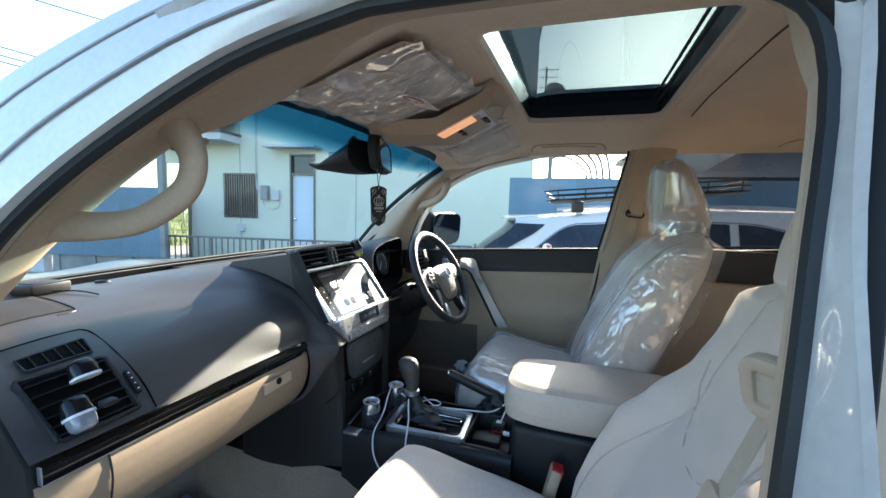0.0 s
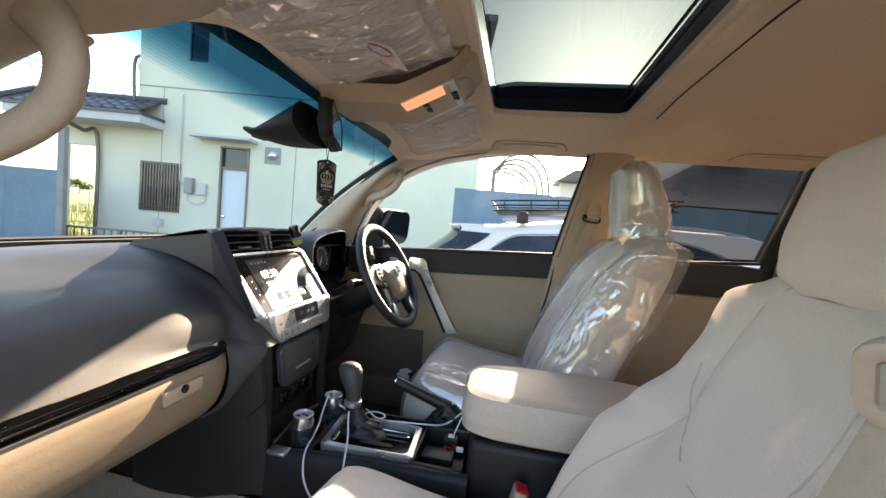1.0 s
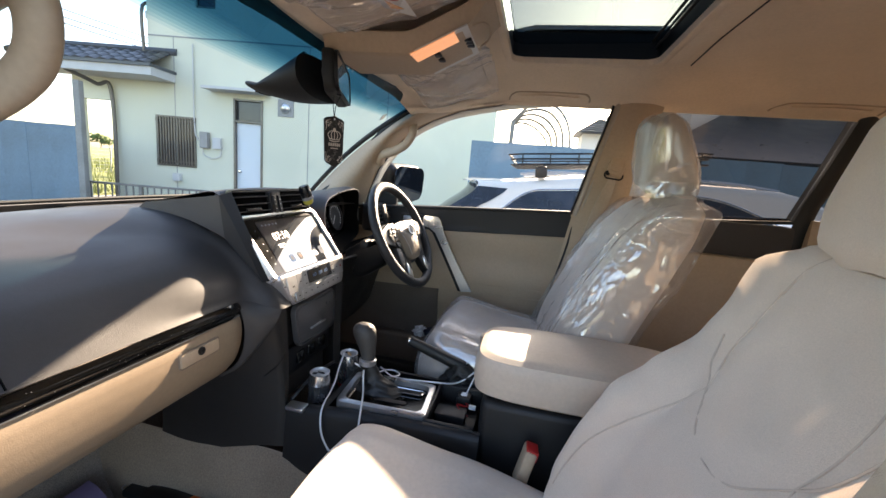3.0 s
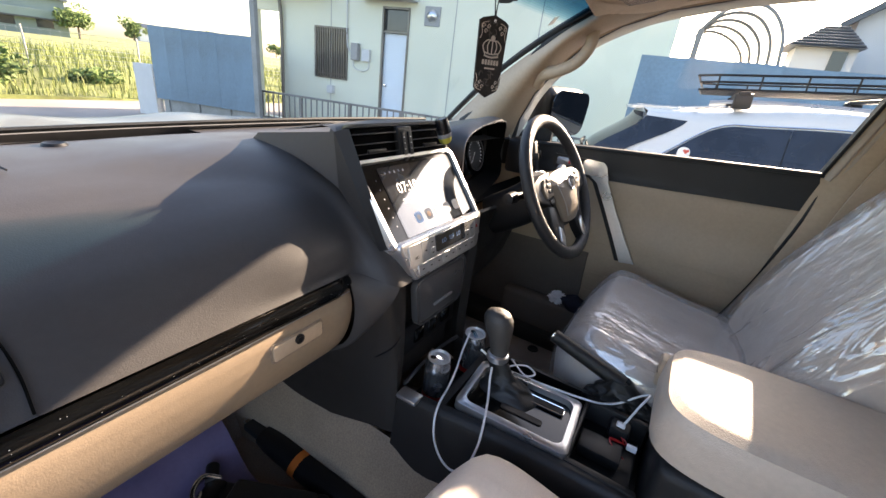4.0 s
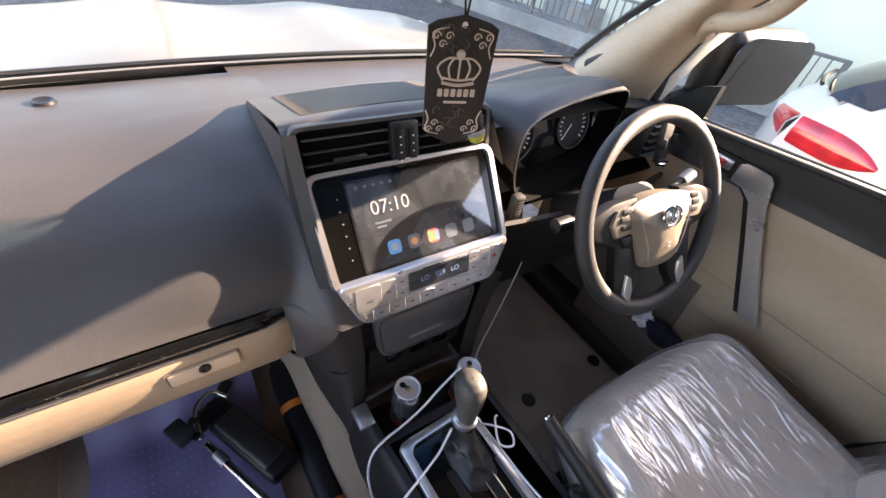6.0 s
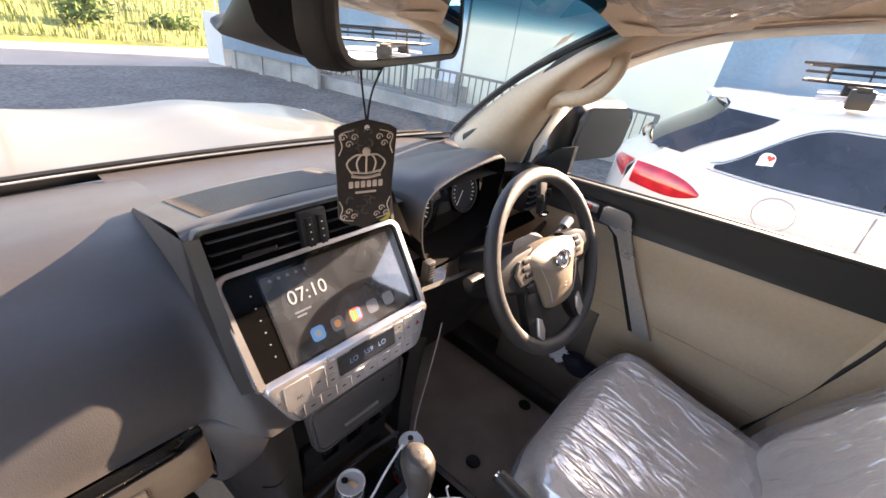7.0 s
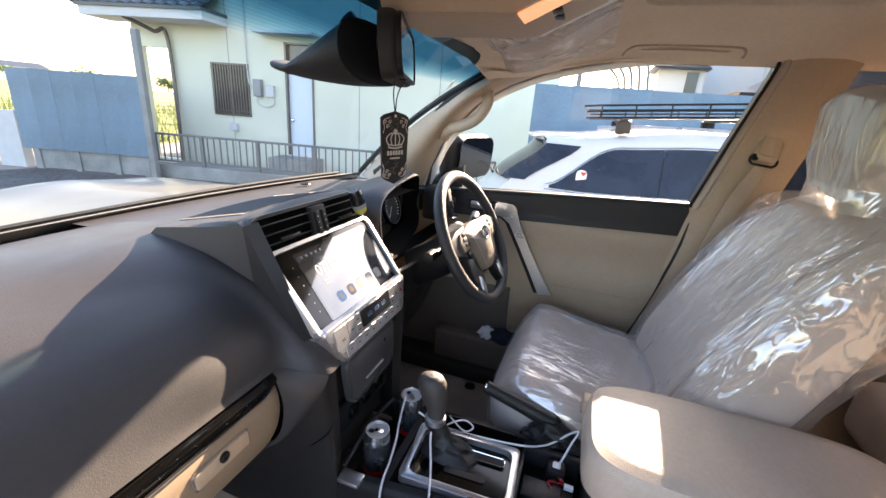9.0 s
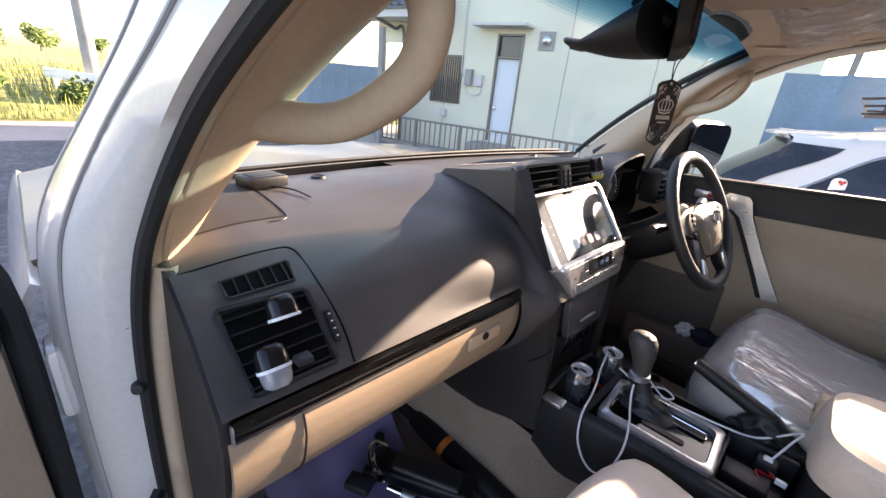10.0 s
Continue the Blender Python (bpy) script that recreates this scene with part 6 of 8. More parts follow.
key(-.126, -.090, -.010, .0285, False)
text("A/C", .0065, M["key_ink"], cl, Matrix.Translation((-.106, .004, ZT + .0018)), "key_lettering")
key(-.089, -.066, -.010, .0285)
key(-.065, -.046, .010, .0285)
key(-.065, -.046, -.010, .009)
key(.066, .085, .010, .0285)
key(.066, .085, -.010, .009)
key(.086, .106, -.010, .0285)
tri_ = key(.107, .128, -.010, .0285, False)
part("key_mark", prism([(.112, .006), (.122, .006), (.117, .014)], .0002), M["red"], tri_, at=Matrix.Translation((0, 0, .0016)))
for k in range(8):
    key(-.104 + k * .026, -.079 + k * .026, -.031, -.011)
# vents above the screen
vm = Matrix.Translation((0, .106, -.008)) @ pose(0, 0, 0, 22, 0, 0)
# solid block coloured black for the shade inside the vents
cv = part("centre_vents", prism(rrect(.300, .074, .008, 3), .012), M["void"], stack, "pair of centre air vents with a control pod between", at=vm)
for s in (-1, 1):
    for k in range(4):
        part("slat", box((s * .084 - .060, -.024 + k * .0165, .011), (s * .084 + .060, -.0224 + k * .0165, .0205), .0005, 1), M["dash"], cv)
    part("vent_tab", box((s * .084 - .024, -.007, .018), (s * .084 + .024, .000, .0225), .0015), M["dark"], cv)
pod = part("control_pod", box((-.022, -.038, .006), (.022, .036, .0235), .004), M["dark"], cv)
for s in (-1, 1):
    tw = part("thumb_wheel", box((s * .010 - .006, -.028, .022), (s * .010 + .006, .026, .0265), .002), M["black"], pod)
    for k in range(4):
        part("mark", box((s * .010 - .0012, -.018 + k * .011, .0262), (s * .010 + .0012, -.0165 + k * .011, .0268)), M["dial_white"], tw)
part("vent_frame", ring_frame(rrect(.318, .088, .014, 4), rrect(.300, .074, .008, 4), -.01, .016), M["dash"], cv)
# body of the stack under the controls
bm = bmesh.new()
def stack_body(u, v):
    z = lerp(1.10, .775, v)
    w = lerp(.158, .112, smooth(0, .9, v))
    yf = lerp(.580, .560, v) + .012 * smooth(.3, 1, v)
    prof = [(-w - .012, .95), (-w - .006, .72), (-w, yf + .03), (-w + .02, yf + .006), (w - .02, yf + .006), (w, yf + .03), (w + .006, .72), (w + .012, .95)]
    i = u * 7; k = min(int(i), 6); f = i - k
    return (lerp(prof[k][0], prof[k + 1][0], f), lerp(prof[k][1], prof[k + 1][1], f), z)


part("stack_body", grid(stack_body, 36, 16), M["brown"], dash, "dark lower centre stack", angle=50)
lb = thing("storage_lid", "satin dark grey storage lid under the climate panel, closed", "storage lid", frame_at((0, .5585, .958), (1, 0, 0), (0, .06, 1)))
part("lid_panel", prism([(x * (1 - .12 * smooth(.0, -.05, y)), y) for x, y in rrect(.176, .092, .016, 4)], .010, .004), M["lid"], lb)
part("lid_frame", ring_frame([(x * (1 - .12 * smooth(.0, -.05, y)), y) for x, y in rrect(.190, .104, .020, 4)], [(x * (1 - .12 * smooth(.0, -.05, y)), y) for x, y in rrect(.177, .093, .016, 4)], -.004, .009), M["lid"], lb)
part("pull_lip", box((-.035, -.022, .009), (.035, -.017, .014), .002), M["steel"], lb)
part("socket_panel", box((-.098, .565, .835), (.098, .60, .905), .006), M["black"], dash, "black recess with sockets")
for x in (-.05, .0, .05):
    part("socket_cover", box((x - .016, .560, .855), (x + .016, .568, .885), .004), M["piano"], dash)

# left flank: swept dark panel from glovebox to console
FLANK_A = curve_pts([(-.120, .560, 1.024), (-.158, .556, 1.004), (-.171, .574, .968), (-.183, .600, .926), (-.192, .650, .880), (-.196, .840, .860)], 17)
FLANK_B = curve_pts([(-.118, .556, .690), (-.140, .545, .690), (-.150, .590, .688), (-.157, .650, .675), (-.162, .730, .655), (-.168, .860, .630)], 17)


def flank(u, v):
    i = int(round(u * 16))
    return FLANK_A[i].lerp(FLANK_B[i], v) + Vector((.012 * math.sin(math.pi * v), 0, 0))


part("flank_panel", grid(flank, 17, 14), M["brown"], dash, "dark brown console flank")
part("flank_panel", grid(lambda u, v: Vector((-flank(u, v).x, flank(u, v).y, flank(u, v).z)), 17, 14), M["brown"], dash, "dark brown console flank")
part("flank_joint", tube([flank(u, .30 + .12 * u) + Vector((-.002, 0, 0)) for u in (.10, .18, .26, .34, .42)], .0012, n=12, seg=5), M["black"], dash)

# driver side: binnacle, cluster, knee panel
RIM_C = [(.246, .655, 1.085), (.233, .660, 1.130), (.233, .666, 1.191), (.258, .672, 1.226), (.330, .678, 1.246), (.420, .684, 1.255), (.505, .690, 1.256), (.552, .702, 1.240), (.574, .710, 1.200), (.572, .705, 1.130), (.545, .695, 1.085), (.400, .672, 1.062), (.290, .655, 1.062)]
RIM_P = curve_pts(RIM_C + [RIM_C[0]], 73)[:-1]
CLU = Vector((.402, .762, 1.150))


def recess(u, v):
    """The dark well from the rim of the hood down to the instruments."""
    p = RIM_P[int(round(u * 72)) % 72]
    q = Vector((CLU.x + (p.x - CLU.x) * .92, CLU.y + .02 * (p.z - 1.15), CLU.z + (p.z - CLU.z) * .80))
    return p.lerp(q, v)


HOOD_E = curve_pts(RIM_C[1:10], 40)


def hood_pt(u, v):
    p = HOOD_E[int(round(u * 39))]
    far = Vector((lerp(p.x, .40 + (p.x - .40) * 1.25, v), .935, 1.192))
    q = p.lerp(far, v)
    q.z += .030 * math.sin(math.pi * v) * smooth(1.10, 1.24, p.z) * (1 - v) + .006 * math.sin(math.pi * min(1, v * 4)) * smooth(1.2, 1.25, p.z)
    return q


bn = part("binnacle_hood", grid(hood_pt, 40, 18), M["dash"], dash, "dark domed hood over the instruments")
# well coloured near black, its deep shade put into the colour
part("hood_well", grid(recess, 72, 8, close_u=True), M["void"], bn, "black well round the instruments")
part("hood_edge", sweep(RIM_P[2:42], [(-.0013, -.0010), (.0013, -.0010), (.0013, .0012), (-.0013, .0012)], up=(0, -1, 0)), M["lid"], bn, "thin satin silver edge")
cm = frame_at((.392, .752, 1.155), (1, .03, 0), (0, .26, 1))
clu = thing("instrument_cluster", "black instrument cluster with two white-marked dials", "instrument cluster", cm)
part("face", prism(rrect(.330, .140, .03, 4), .004), M["piano"], clu, at=Matrix.Translation((0, -.005, -.012)))
for x, r in ((-.088, .050), (.088, .050)):
    dl = part("dial", lathe([(r, 0), (r, .006), (r - .004, .007), (r - .005, .002), (.002, .001)], 32, m=Matrix.Translation((x, -.002, -.006))), M["black"], clu)
    part("dial_ring", sweep([(x + (r + .001) * math.cos(a), -.002 + (r + .001) * math.sin(a), .001) for a in [k * math.pi / 16 for k in range(32)]], circle(.0010, 6), close=True), M["lid"], dl)
    for k in range(19):
        a = radians(220 - k * 14.5)
        ca_, sa_ = math.cos(a), math.sin(a)
        part("tick", tube([(x + ca_ * r * .72, -.002 + sa_ * r * .72, -.003), (x + ca_ * r * .88, -.002 + sa_ * r * .88, -.003)], .0008 if k % 2 else .0013, seg=4), M["dial_white"], dl)
    part("needle", tube([(x - .006, .002, -.001), (x - r * .62, -.002 - r * .50, -.001)], .0010, seg=4), M["white"], dl)
part("info_screen", prism(rrect(.075, .075, .006, 2), .001), M["screen"], clu, at=Matrix.Translation((0, 0, -.007)))
part("ribbed_insert", box((.238, .640, 1.040), (.262, .660, 1.090), .004), M["lid"], dash, "ribbed dark grey insert")
for k in range(6):
    part("insert_rib", box((.242, .6385, 1.048 + k * .007), (.258, .6415, 1.0505 + k * .007)), M["black"], dash, smooth=False)
part("knee_panel", thicken(grid(lambda u, v: (lerp(.155, .745, u), lerp(.640, .72, v) + .03 * math.sin(math.pi * u) * -1, lerp(1.050, .78, v)), 14, 10), .01), M["brown"], dash, "dark brown knee panel")
# ledge coloured near black to read as shade even where sun reaches
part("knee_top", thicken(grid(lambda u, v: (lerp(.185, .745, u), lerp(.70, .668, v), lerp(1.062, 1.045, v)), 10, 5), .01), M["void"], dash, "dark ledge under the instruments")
ov = part("outer_vent", box((.628, .655, 1.09), (.738, .72, 1.20), .012), M["black"], dash, "outer air vent on the driver side")
for k in range(5):
    part("slat", box((.632, .648, 1.104 + k * .018), (.734, .662, 1.107 + k * .018)), M["steel"], ov, smooth=False)
ph = thing("phone_holder", "black clip phone holder on the outer vent", "phone holder", frame_at((.640, .628, 1.155), (1, .2, 0), (0, .25, 1)))
part("cradle", box((-.026, -.045, -.004), (.026, .045, .010), .004), M["dark"], ph)
part("jaw", box((-.034, -.012, -.002), (-.026, .012, .020), .003), M["black"], ph)
part("jaw", box((.026, -.012, -.002), (.034, .012, .020), .003), M["black"], ph)
part("grip_foot", box((-.012, -.056, -.002), (.012, -.045, .022), .003), M["chrome"], ph)

# clip-on air fresheners
def freshener(x, v, turn, bottle):
    """Cap that widens to a white band, with a clear bottle under it, clipped on the slats."""
    F = thing("vent_freshener", "black vent air freshener with white band" + (" and clear bottle" if bottle else ""), "air freshener",
              frame_at(on_pad(x, v, .022), (1, .0, 0), (0, .55, .83)) @ pose(0, 0, 0, 0, 0, turn), "vent fresheners")
    sec = lambda k: [(a * k, b * k) for a, b in rrect(.0365, .027, .012, 5)]
    part("cap", sweep([(0, .001, 0), (0, .008, 0), (0, .017, 0), (0, .0235, 0), (0, .026, 0), (0, .027, 0)], sec(1), scale=lambda t: (1, .985, .93, .80, .60, .3)[int(round(t * 5))], up=(0, 0, 1)), M["cap_black"], F)
    part("band", sweep([(0, -.0022, 0), (0, .0015, 0)], sec(1.03), up=(0, 0, 1)), M["white"], F)
    if bottle:
        part("bottle", sweep([(0, -.023, 0), (0, -.022, 0), (0, -.018, 0), (0, -.010, 0), (0, -.002, 0)], sec(.97), scale=lambda t: (.35, .62, .88, .97, 1)[int(round(t * 4))], up=(0, 0, 1)), M["bottle"], F, "clear bottle catching the light")
    part("clip", box((-.008, -.004, -.022), (.008, .010, -.010), .002), M["black"], F)
    return F


freshener(-.684, .880, 0, True)
freshener(-.654, .760, 0, False)
f3 = thing("vent_freshener", "small vent freshener with black cap and yellow oil", "air freshener", frame_at((.108, .652, 1.246), (1, .1, 0), (0, .25, 1)) @ pose(0, 0, 0, 0, 0, 16), "vent fresheners")
part("cap", lathe([(.0145, 0), (.0150, .004), (.0140, .026), (.0120, .031), (.0, .032)], 18, m=pose(0, 0, 0, -90, 0, 0)), M["cap_black"], f3)
part("neck", lathe([(.0150, -.008), (.0155, -.006), (.0150, 0)], 18, m=pose(0, 0, 0, -90, 0, 0), caps=False), M["bottle"], f3, "clear bottle shoulder")
part("oil", lathe([(.0, -.022), (.009, -.021), (.0135, -.016), (.0150, -.008)], 18, m=pose(0, 0, 0, -90, 0, 0)), M["yellow_oil"], f3, "yellow oil in the bottle")


# ---- steering wheel ----
yaw_, tilt_ = radians(-4.6), radians(27.9)
wx = Vector((math.cos(yaw_), math.sin(yaw_), 0))
wheel_m = frame_at((.400, .467, 1.129), wx, Vector((-math.sin(yaw_) * math.sin(tilt_), math.cos(yaw_) * math.sin(tilt_), math.cos(tilt_))))
sw = thing("steering_wheel", "dark leather steering wheel with a silver-grey hub", "steering wheel", wheel_m)
R = .1715
part("rim", sweep([(R * math.cos(a), R * math.sin(a), 0) for a in [k * 2 * math.pi / 72 for k in range(72)]], circle(.0155, 14, .0145), close=True, up=(0, 0, 1)), M["rim_leather"], sw, "black leather-wrapped rim")
M["hub_vinyl"] = mat("hub_vinyl", (.185, .150, .112), .45, bump=.4, bscale=700, vary=.06)


def dome(outline, n, z_edge, rise, layers=9, power=2.2):
    """A padded shape: a smooth closed outline with a domed front."""
    P = curve_pts(outline + [outline[0]], n + 1)[:-1]
    cx, cy = sum(p[0] for p in outline) / len(outline), sum(p[1] for p in outline) / len(outline)
    def fn(u, v):
        p = P[int(round(u * n)) % n]
        if v < .15:
            return Vector((p[0], p[1], z_edge - .030 * (1 - v / .15)))
        k = 1 - (v - .15) / .85
        return Vector((lerp(cx, p[0], k), lerp(cy, p[1], k), z_edge + rise * (1 - k ** power)))
    return grid(fn, n, layers, close_u=True)


shield = [(-.080, .012, 0), (-.062, .032, 0), (0, .040, 0), (.062, .032, 0), (.080, .012, 0), (.068, -.012, 0), (.052, -.050, 0), (.042, -.078, 0), (.0, -.086, 0), (-.042, -.078, 0), (-.052, -.050, 0), (-.068, -.012, 0)]
part("hub_pad", dome([(x * 1.10, y * 1.06, 0) for x, y, _ in shield], 60, .012, .022, 14), M["hub_vinyl"], sw, "grey-beige stitched vinyl hub cover")
part("hub_back", dome([(x * 1.22, y * 1.10 - .010, 0) for x, y, _ in shield], 48, -.006, .006, 6), M["dark"], sw, "dark hub surround")
for s_ in (-1, 1):
    part("stitch_seam", tube([(s_ * .066, .010, .0225), (s_ * .060, -.010, .0260), (s_ * .047, -.045, .0255), (s_ * .038, -.074, .0205)], .0011, n=16, seg=5), M["grey"], sw)
bd = part("emblem", lathe([(.0, .002), (.019, .003), (.021, .0015), (.021, 0)], 28, m=Matrix.Translation((0, .004, .0325)) @ Matrix.Diagonal((1.15, .85, 1, 1))), M["steel"], sw, "round chrome emblem")
part("emblem_ring", sweep([(.024 * math.cos(a), .004 + .017 * math.sin(a), .0350) for a in [k * math.pi / 14 for k in range(28)]], circle(.002, 6), close=True), M["chrome"], bd)
part("emblem_loop", sweep([(.008 * math.cos(a), .006 + .013 * math.sin(a), .0360) for a in [k * math.pi / 10 for k in range(20)]], circle(.0016, 6), close=True), M["chrome"], bd)
for k in range(3):
    part("moulded_mark", prism(rrect(.010 - .002 * k, .003, .001, 1), .0006), M["grey"], sw, at=Matrix.Translation((0, -.036 - k * .007, .0320)))
for s in (-1, 1):
    sp = part("spoke", prism([(s * x, y) for x, y in ((.055, .044), (.110, .040), (.166, .022), (.166, -.014), (.120, -.030), (.060, -.050))], .022, .006), M["black"], sw, at=Matrix.Translation((0, 0, -.014)))
    pl = part("button_pod", prism([(s * x, y) for x, y in ((.068, .032), (.108, .028), (.124, .006), (.112, -.018), (.072, -.016))], .008, .003), M["hub_vinyl"], sp, "beige button surround", at=Matrix.Translation((0, 0, .020)))
    for k in range(3):
        part("button", prism(rrect(.022, .010, .003, 2), .003, .001), M["black"], pl, at=Matrix.Translation((s * (.090 + .004 * (k == 1)), .024 - k * .013, .0075)))
    part("lower_pod", prism([(s * x, y) for x, y in ((.072, -.020), (.098, -.022), (.090, -.040), (.070, -.040))], .006, .002), M["black"], sp, at=Matrix.Translation((0, 0, .020)))
    part("lower_spoke", prism([(s * x, y) for x, y in ((.030, -.060), (.070, -.020), (.100, -.030), (.104, -.120), (.066, -.156), (.044, -.120))], .020, .005), M["black"], sw, at=Matrix.Translation((0, 0, -.014)))
    part("lower_inlay", prism([(s * x, y) for x, y in ((.066, -.100), (.078, -.092), (.086, -.128), (.070, -.146), (.062, -.122))], .007, .002), M["silver"], sw, "satin silver spoke inlay", at=Matrix.Translation((0, 0, .004)))
part("column_cowl", sweep([(0, .0, -.03), (0, -.02, -.10), (0, -.03, -.20)], rrect(.12, .11, .035, 4), n=6, up=(0, 1, 0)), M["black"], sw)
st_ = part("wiper_stalk", tube([(-.05, .0, -.055), (-.10, .005, -.052), (-.155, .008, -.05)], .010, n=6, seg=10), M["black"], sw)
part("stalk_knob", lathe([(.0, -.022), (.013, -.02), (.014, .012), (.008, .02), (0, .021)], 14, m=Matrix.Translation((-.165, .008, -.05)) @ pose(0, 0, 0, 0, 90, 0)), M["black"], st_)
st_ = part("light_stalk", tube([(.05, .0, -.055), (.10, .02, -.052), (.150, .035, -.05)], .008, n=6, seg=10), M["black"], sw)
part("stalk_knob", lathe([(.0, -.020), (.012, -.018), (.013, .014), (.006, .02), (0, .021)], 14, m=Matrix.Translation((.168, .040, -.05)) @ pose(0, 0, 0, 0, 90, 20)), M["grey"], st_, "pale-tipped knob")

# ---- centre console ----
con = thing("centre_console", "dark centre console with satin silver shifter surround", "console", Matrix.Translation((0, 0, 0)))


def side_prof(v):
    """Top edge of the console from front (0) to the armrest (1): y, z, left x, right x."""
    y = lerp(.545, .105, v)
    z = .785 + .010 * smooth(0, .4, v) - .006 * v
    return y, z, lerp(-.128, -.102, smooth(0, 1, v)), lerp(.108, .118, v)


for s in (-1, 1):
    def fl(u, v, s=s):
        y, z, xl, xr = side_prof(v)
        x = xl if s < 0 else xr
        p = [(x - s * .016, z + .004), (x - s * .004, z + .003), (x + s * .004, z - .006), (x + s * .012, z - .05), (x + s * .02, z - .13), (x + s * .028, .54)]
        i = u * 5; k = min(int(i), 4); f = i - k
        return (lerp(p[k][0], p[k + 1][0], f), y, lerp(p[k][1], p[k + 1][1], f))
    part("side", grid(fl, 18, 16), M["dark"], con, "dark console side")
part("silver_end", box((-.142, .500, .782), (-.112, .545, .7925), .004), M["silver"], con, "satin silver end piece")
part("tray_floor", box((-.11, .11, .68), (.11, .56, .715)), M["black"], con, smooth=False)
# shifter surround
sm = frame_at((-.022, .340, .800), (.985, .06, 0), (-.06, .985, .02))
sur = part("shifter_surround", ring_frame(rrect(.148, .213, .012, 4), rrect(.116, .180, .018, 4), -.012, .006), M["pull_silver"], con, "satin silver shifter surround", at=sm)
part("shifter_plate", prism(rrect(.118, .182, .018, 4), .004), M["piano"], sur, at=Matrix.Translation((0, 0, -.010)))
part("indicator", prism(rrect(.018, .085, .004, 2), .003), M["black"], sur, at=Matrix.Translation((.030, -.035, -.004)))
part("indicator_rim", sweep([(x + .030, y - .035, -.001) for x, y in rrect(.020, .088, .005, 3)], circle(.0012, 5), close=True), M["chrome"], sur)
part("slot", prism(rrect(.014, .080, .006, 3), .002), M["black"], sur, at=Matrix.Translation((-.02, -.01, -.0055)))
# bin ahead of the shifter with cup holders
part("cup_bin", box((-.112, .455, .735), (.112, .470, .792)), M["black"], con, smooth=False)
part("bin_edge", tube([(-.11, .548, .79), (0, .552, .80), (.10, .548, .79)], .004, n=8, seg=6), M["lid"], con)
# tray behind the shifter
part("rear_tray", box((-.085, .125, .735), (.085, .232, .752), .004), M["black"], con)
for x in (-.086, .086):
    part("tray_wall", box((x - .006, .120, .735), (x + .006, .235, .797), .003), M["dark"], con)
part("tray_wall", box((-.086, .228, .735), (.086, .236, .797), .003), M["dark"], con)
part("coin_slot", box((-.02, .15, .752), (.03, .225, .775), .004), M["dark"], con)
part("power_socket", lathe([(.017, 0), (.017, .018), (.012, .020), (.011, .004)], 20, m=Matrix.Translation((.058, .165, .752))), M["chrome"], con, "chrome-rimmed power socket")
# armrest box
ab = thing("armrest_box", "beige padded armrest lid on a dark console box", "armrest", Matrix.Translation((0, 0, 0)))
part("box_body", box((-.092, -.30, .50), (.125, .112, .872), .018, 3), M["dark"], ab, "dark plastic box")


def arm_pt(u, v):
    a = 2 * math.pi * u
    c, s_ = math.cos(a), math.sin(a)
    sx = math.copysign(abs(c) ** .42, c); sy = math.copysign(abs(s_) ** .42, s_)
    rows = [(.0, 0, .868), (.90, .90, .866), (.985, .985, .874), (1, 1, .90), (.985, .99, .935), (.94, .965, .951), (.80, .90, .9575), (.4, .5, .960), (.0, .0, .960)]
    i = v * (len(rows) - 1); k = min(int(i), len(rows) - 2); f = i - k
    kx, ky, z = (lerp(rows[k][j], rows[k + 1][j], f) for j in range(3))
    return (.010 + sx * .123 * kx, -.099 + sy * .237 * ky, z + .018 - .003 * (sy * ky) ** 2)


part("lid", grid(arm_pt, 48, 33, close_u=True), M["armrest"], ab, "beige padded lid")
ct = part("catch", box((.070, .126, .894), (.100, .142, .950), .005), M["trim"], ab, "beige two-stage lid catch")
part("catch_split", box((.070, .1412, .921), (.100, .1428, .923)), M["brown"], ct, smooth=False)

# gear lever
gm = Matrix.Translation((.001, .397, .784))
gl2 = thing("gear_lever", "black leather gear lever with gaiter and satin collar", "gear lever", gm)


def gait(u, v):
    a = 2 * math.pi * u
    sx, sy = math.cos(a), math.sin(a)
    r = lerp(.052, .0185, smooth(0, .72, v) ** .8)
    k = lerp(.55, 1, smooth(0, .5, v))
    q = max(abs(sx), abs(sy)) ** (1 - k)
    sag = math.exp(-((v - .42) / .25) ** 2)
    w = 1 + .11 * sag * fold(sx * 1.3 + 4 * v, sy * 1.3, v * 5) + .05 * math.sin(16 * v + 2.2 * sx) * (1 - v)
    return (sx / q * r * w * .80, sy / q * r * w * 1.25 - .030 * (1 - v) + .012 * v, .072 * v)


part("gaiter", grid(gait, 56, 34, close_u=True), M["leather"], gl2, "black leather gaiter")
part("collar", lathe([(.019, .070), (.0215, .072), (.0215, .083), (.019, .085)], 24, m=Matrix.Translation((.002, .012, 0))), M["silver"], gl2, "satin silver collar")


def knob_pt(u, v):
    a = 2 * math.pi * u
    prof = [(.0155, .084), (.0165, .095), (.019, .112), (.0235, .130), (.0265, .145), (.026, .157), (.021, .167), (.012, .1725), (.001, .174)]
    i = v * (len(prof) - 1); k = min(int(i), len(prof) - 2); f = i - k
    r, z = lerp(prof[k][0], prof[k + 1][0], f), lerp(prof[k][1], prof[k + 1][1], f)
    return (.002 + .92 * r * math.cos(a) + .006 * smooth(.1, .17, z), .012 + r * 1.12 * math.sin(a) + .016 * smooth(.09, .17, z), z)


part("knob", grid(knob_pt, 24, 30, close_u=True), M["knob_hide"], gl2, "black leather knob")
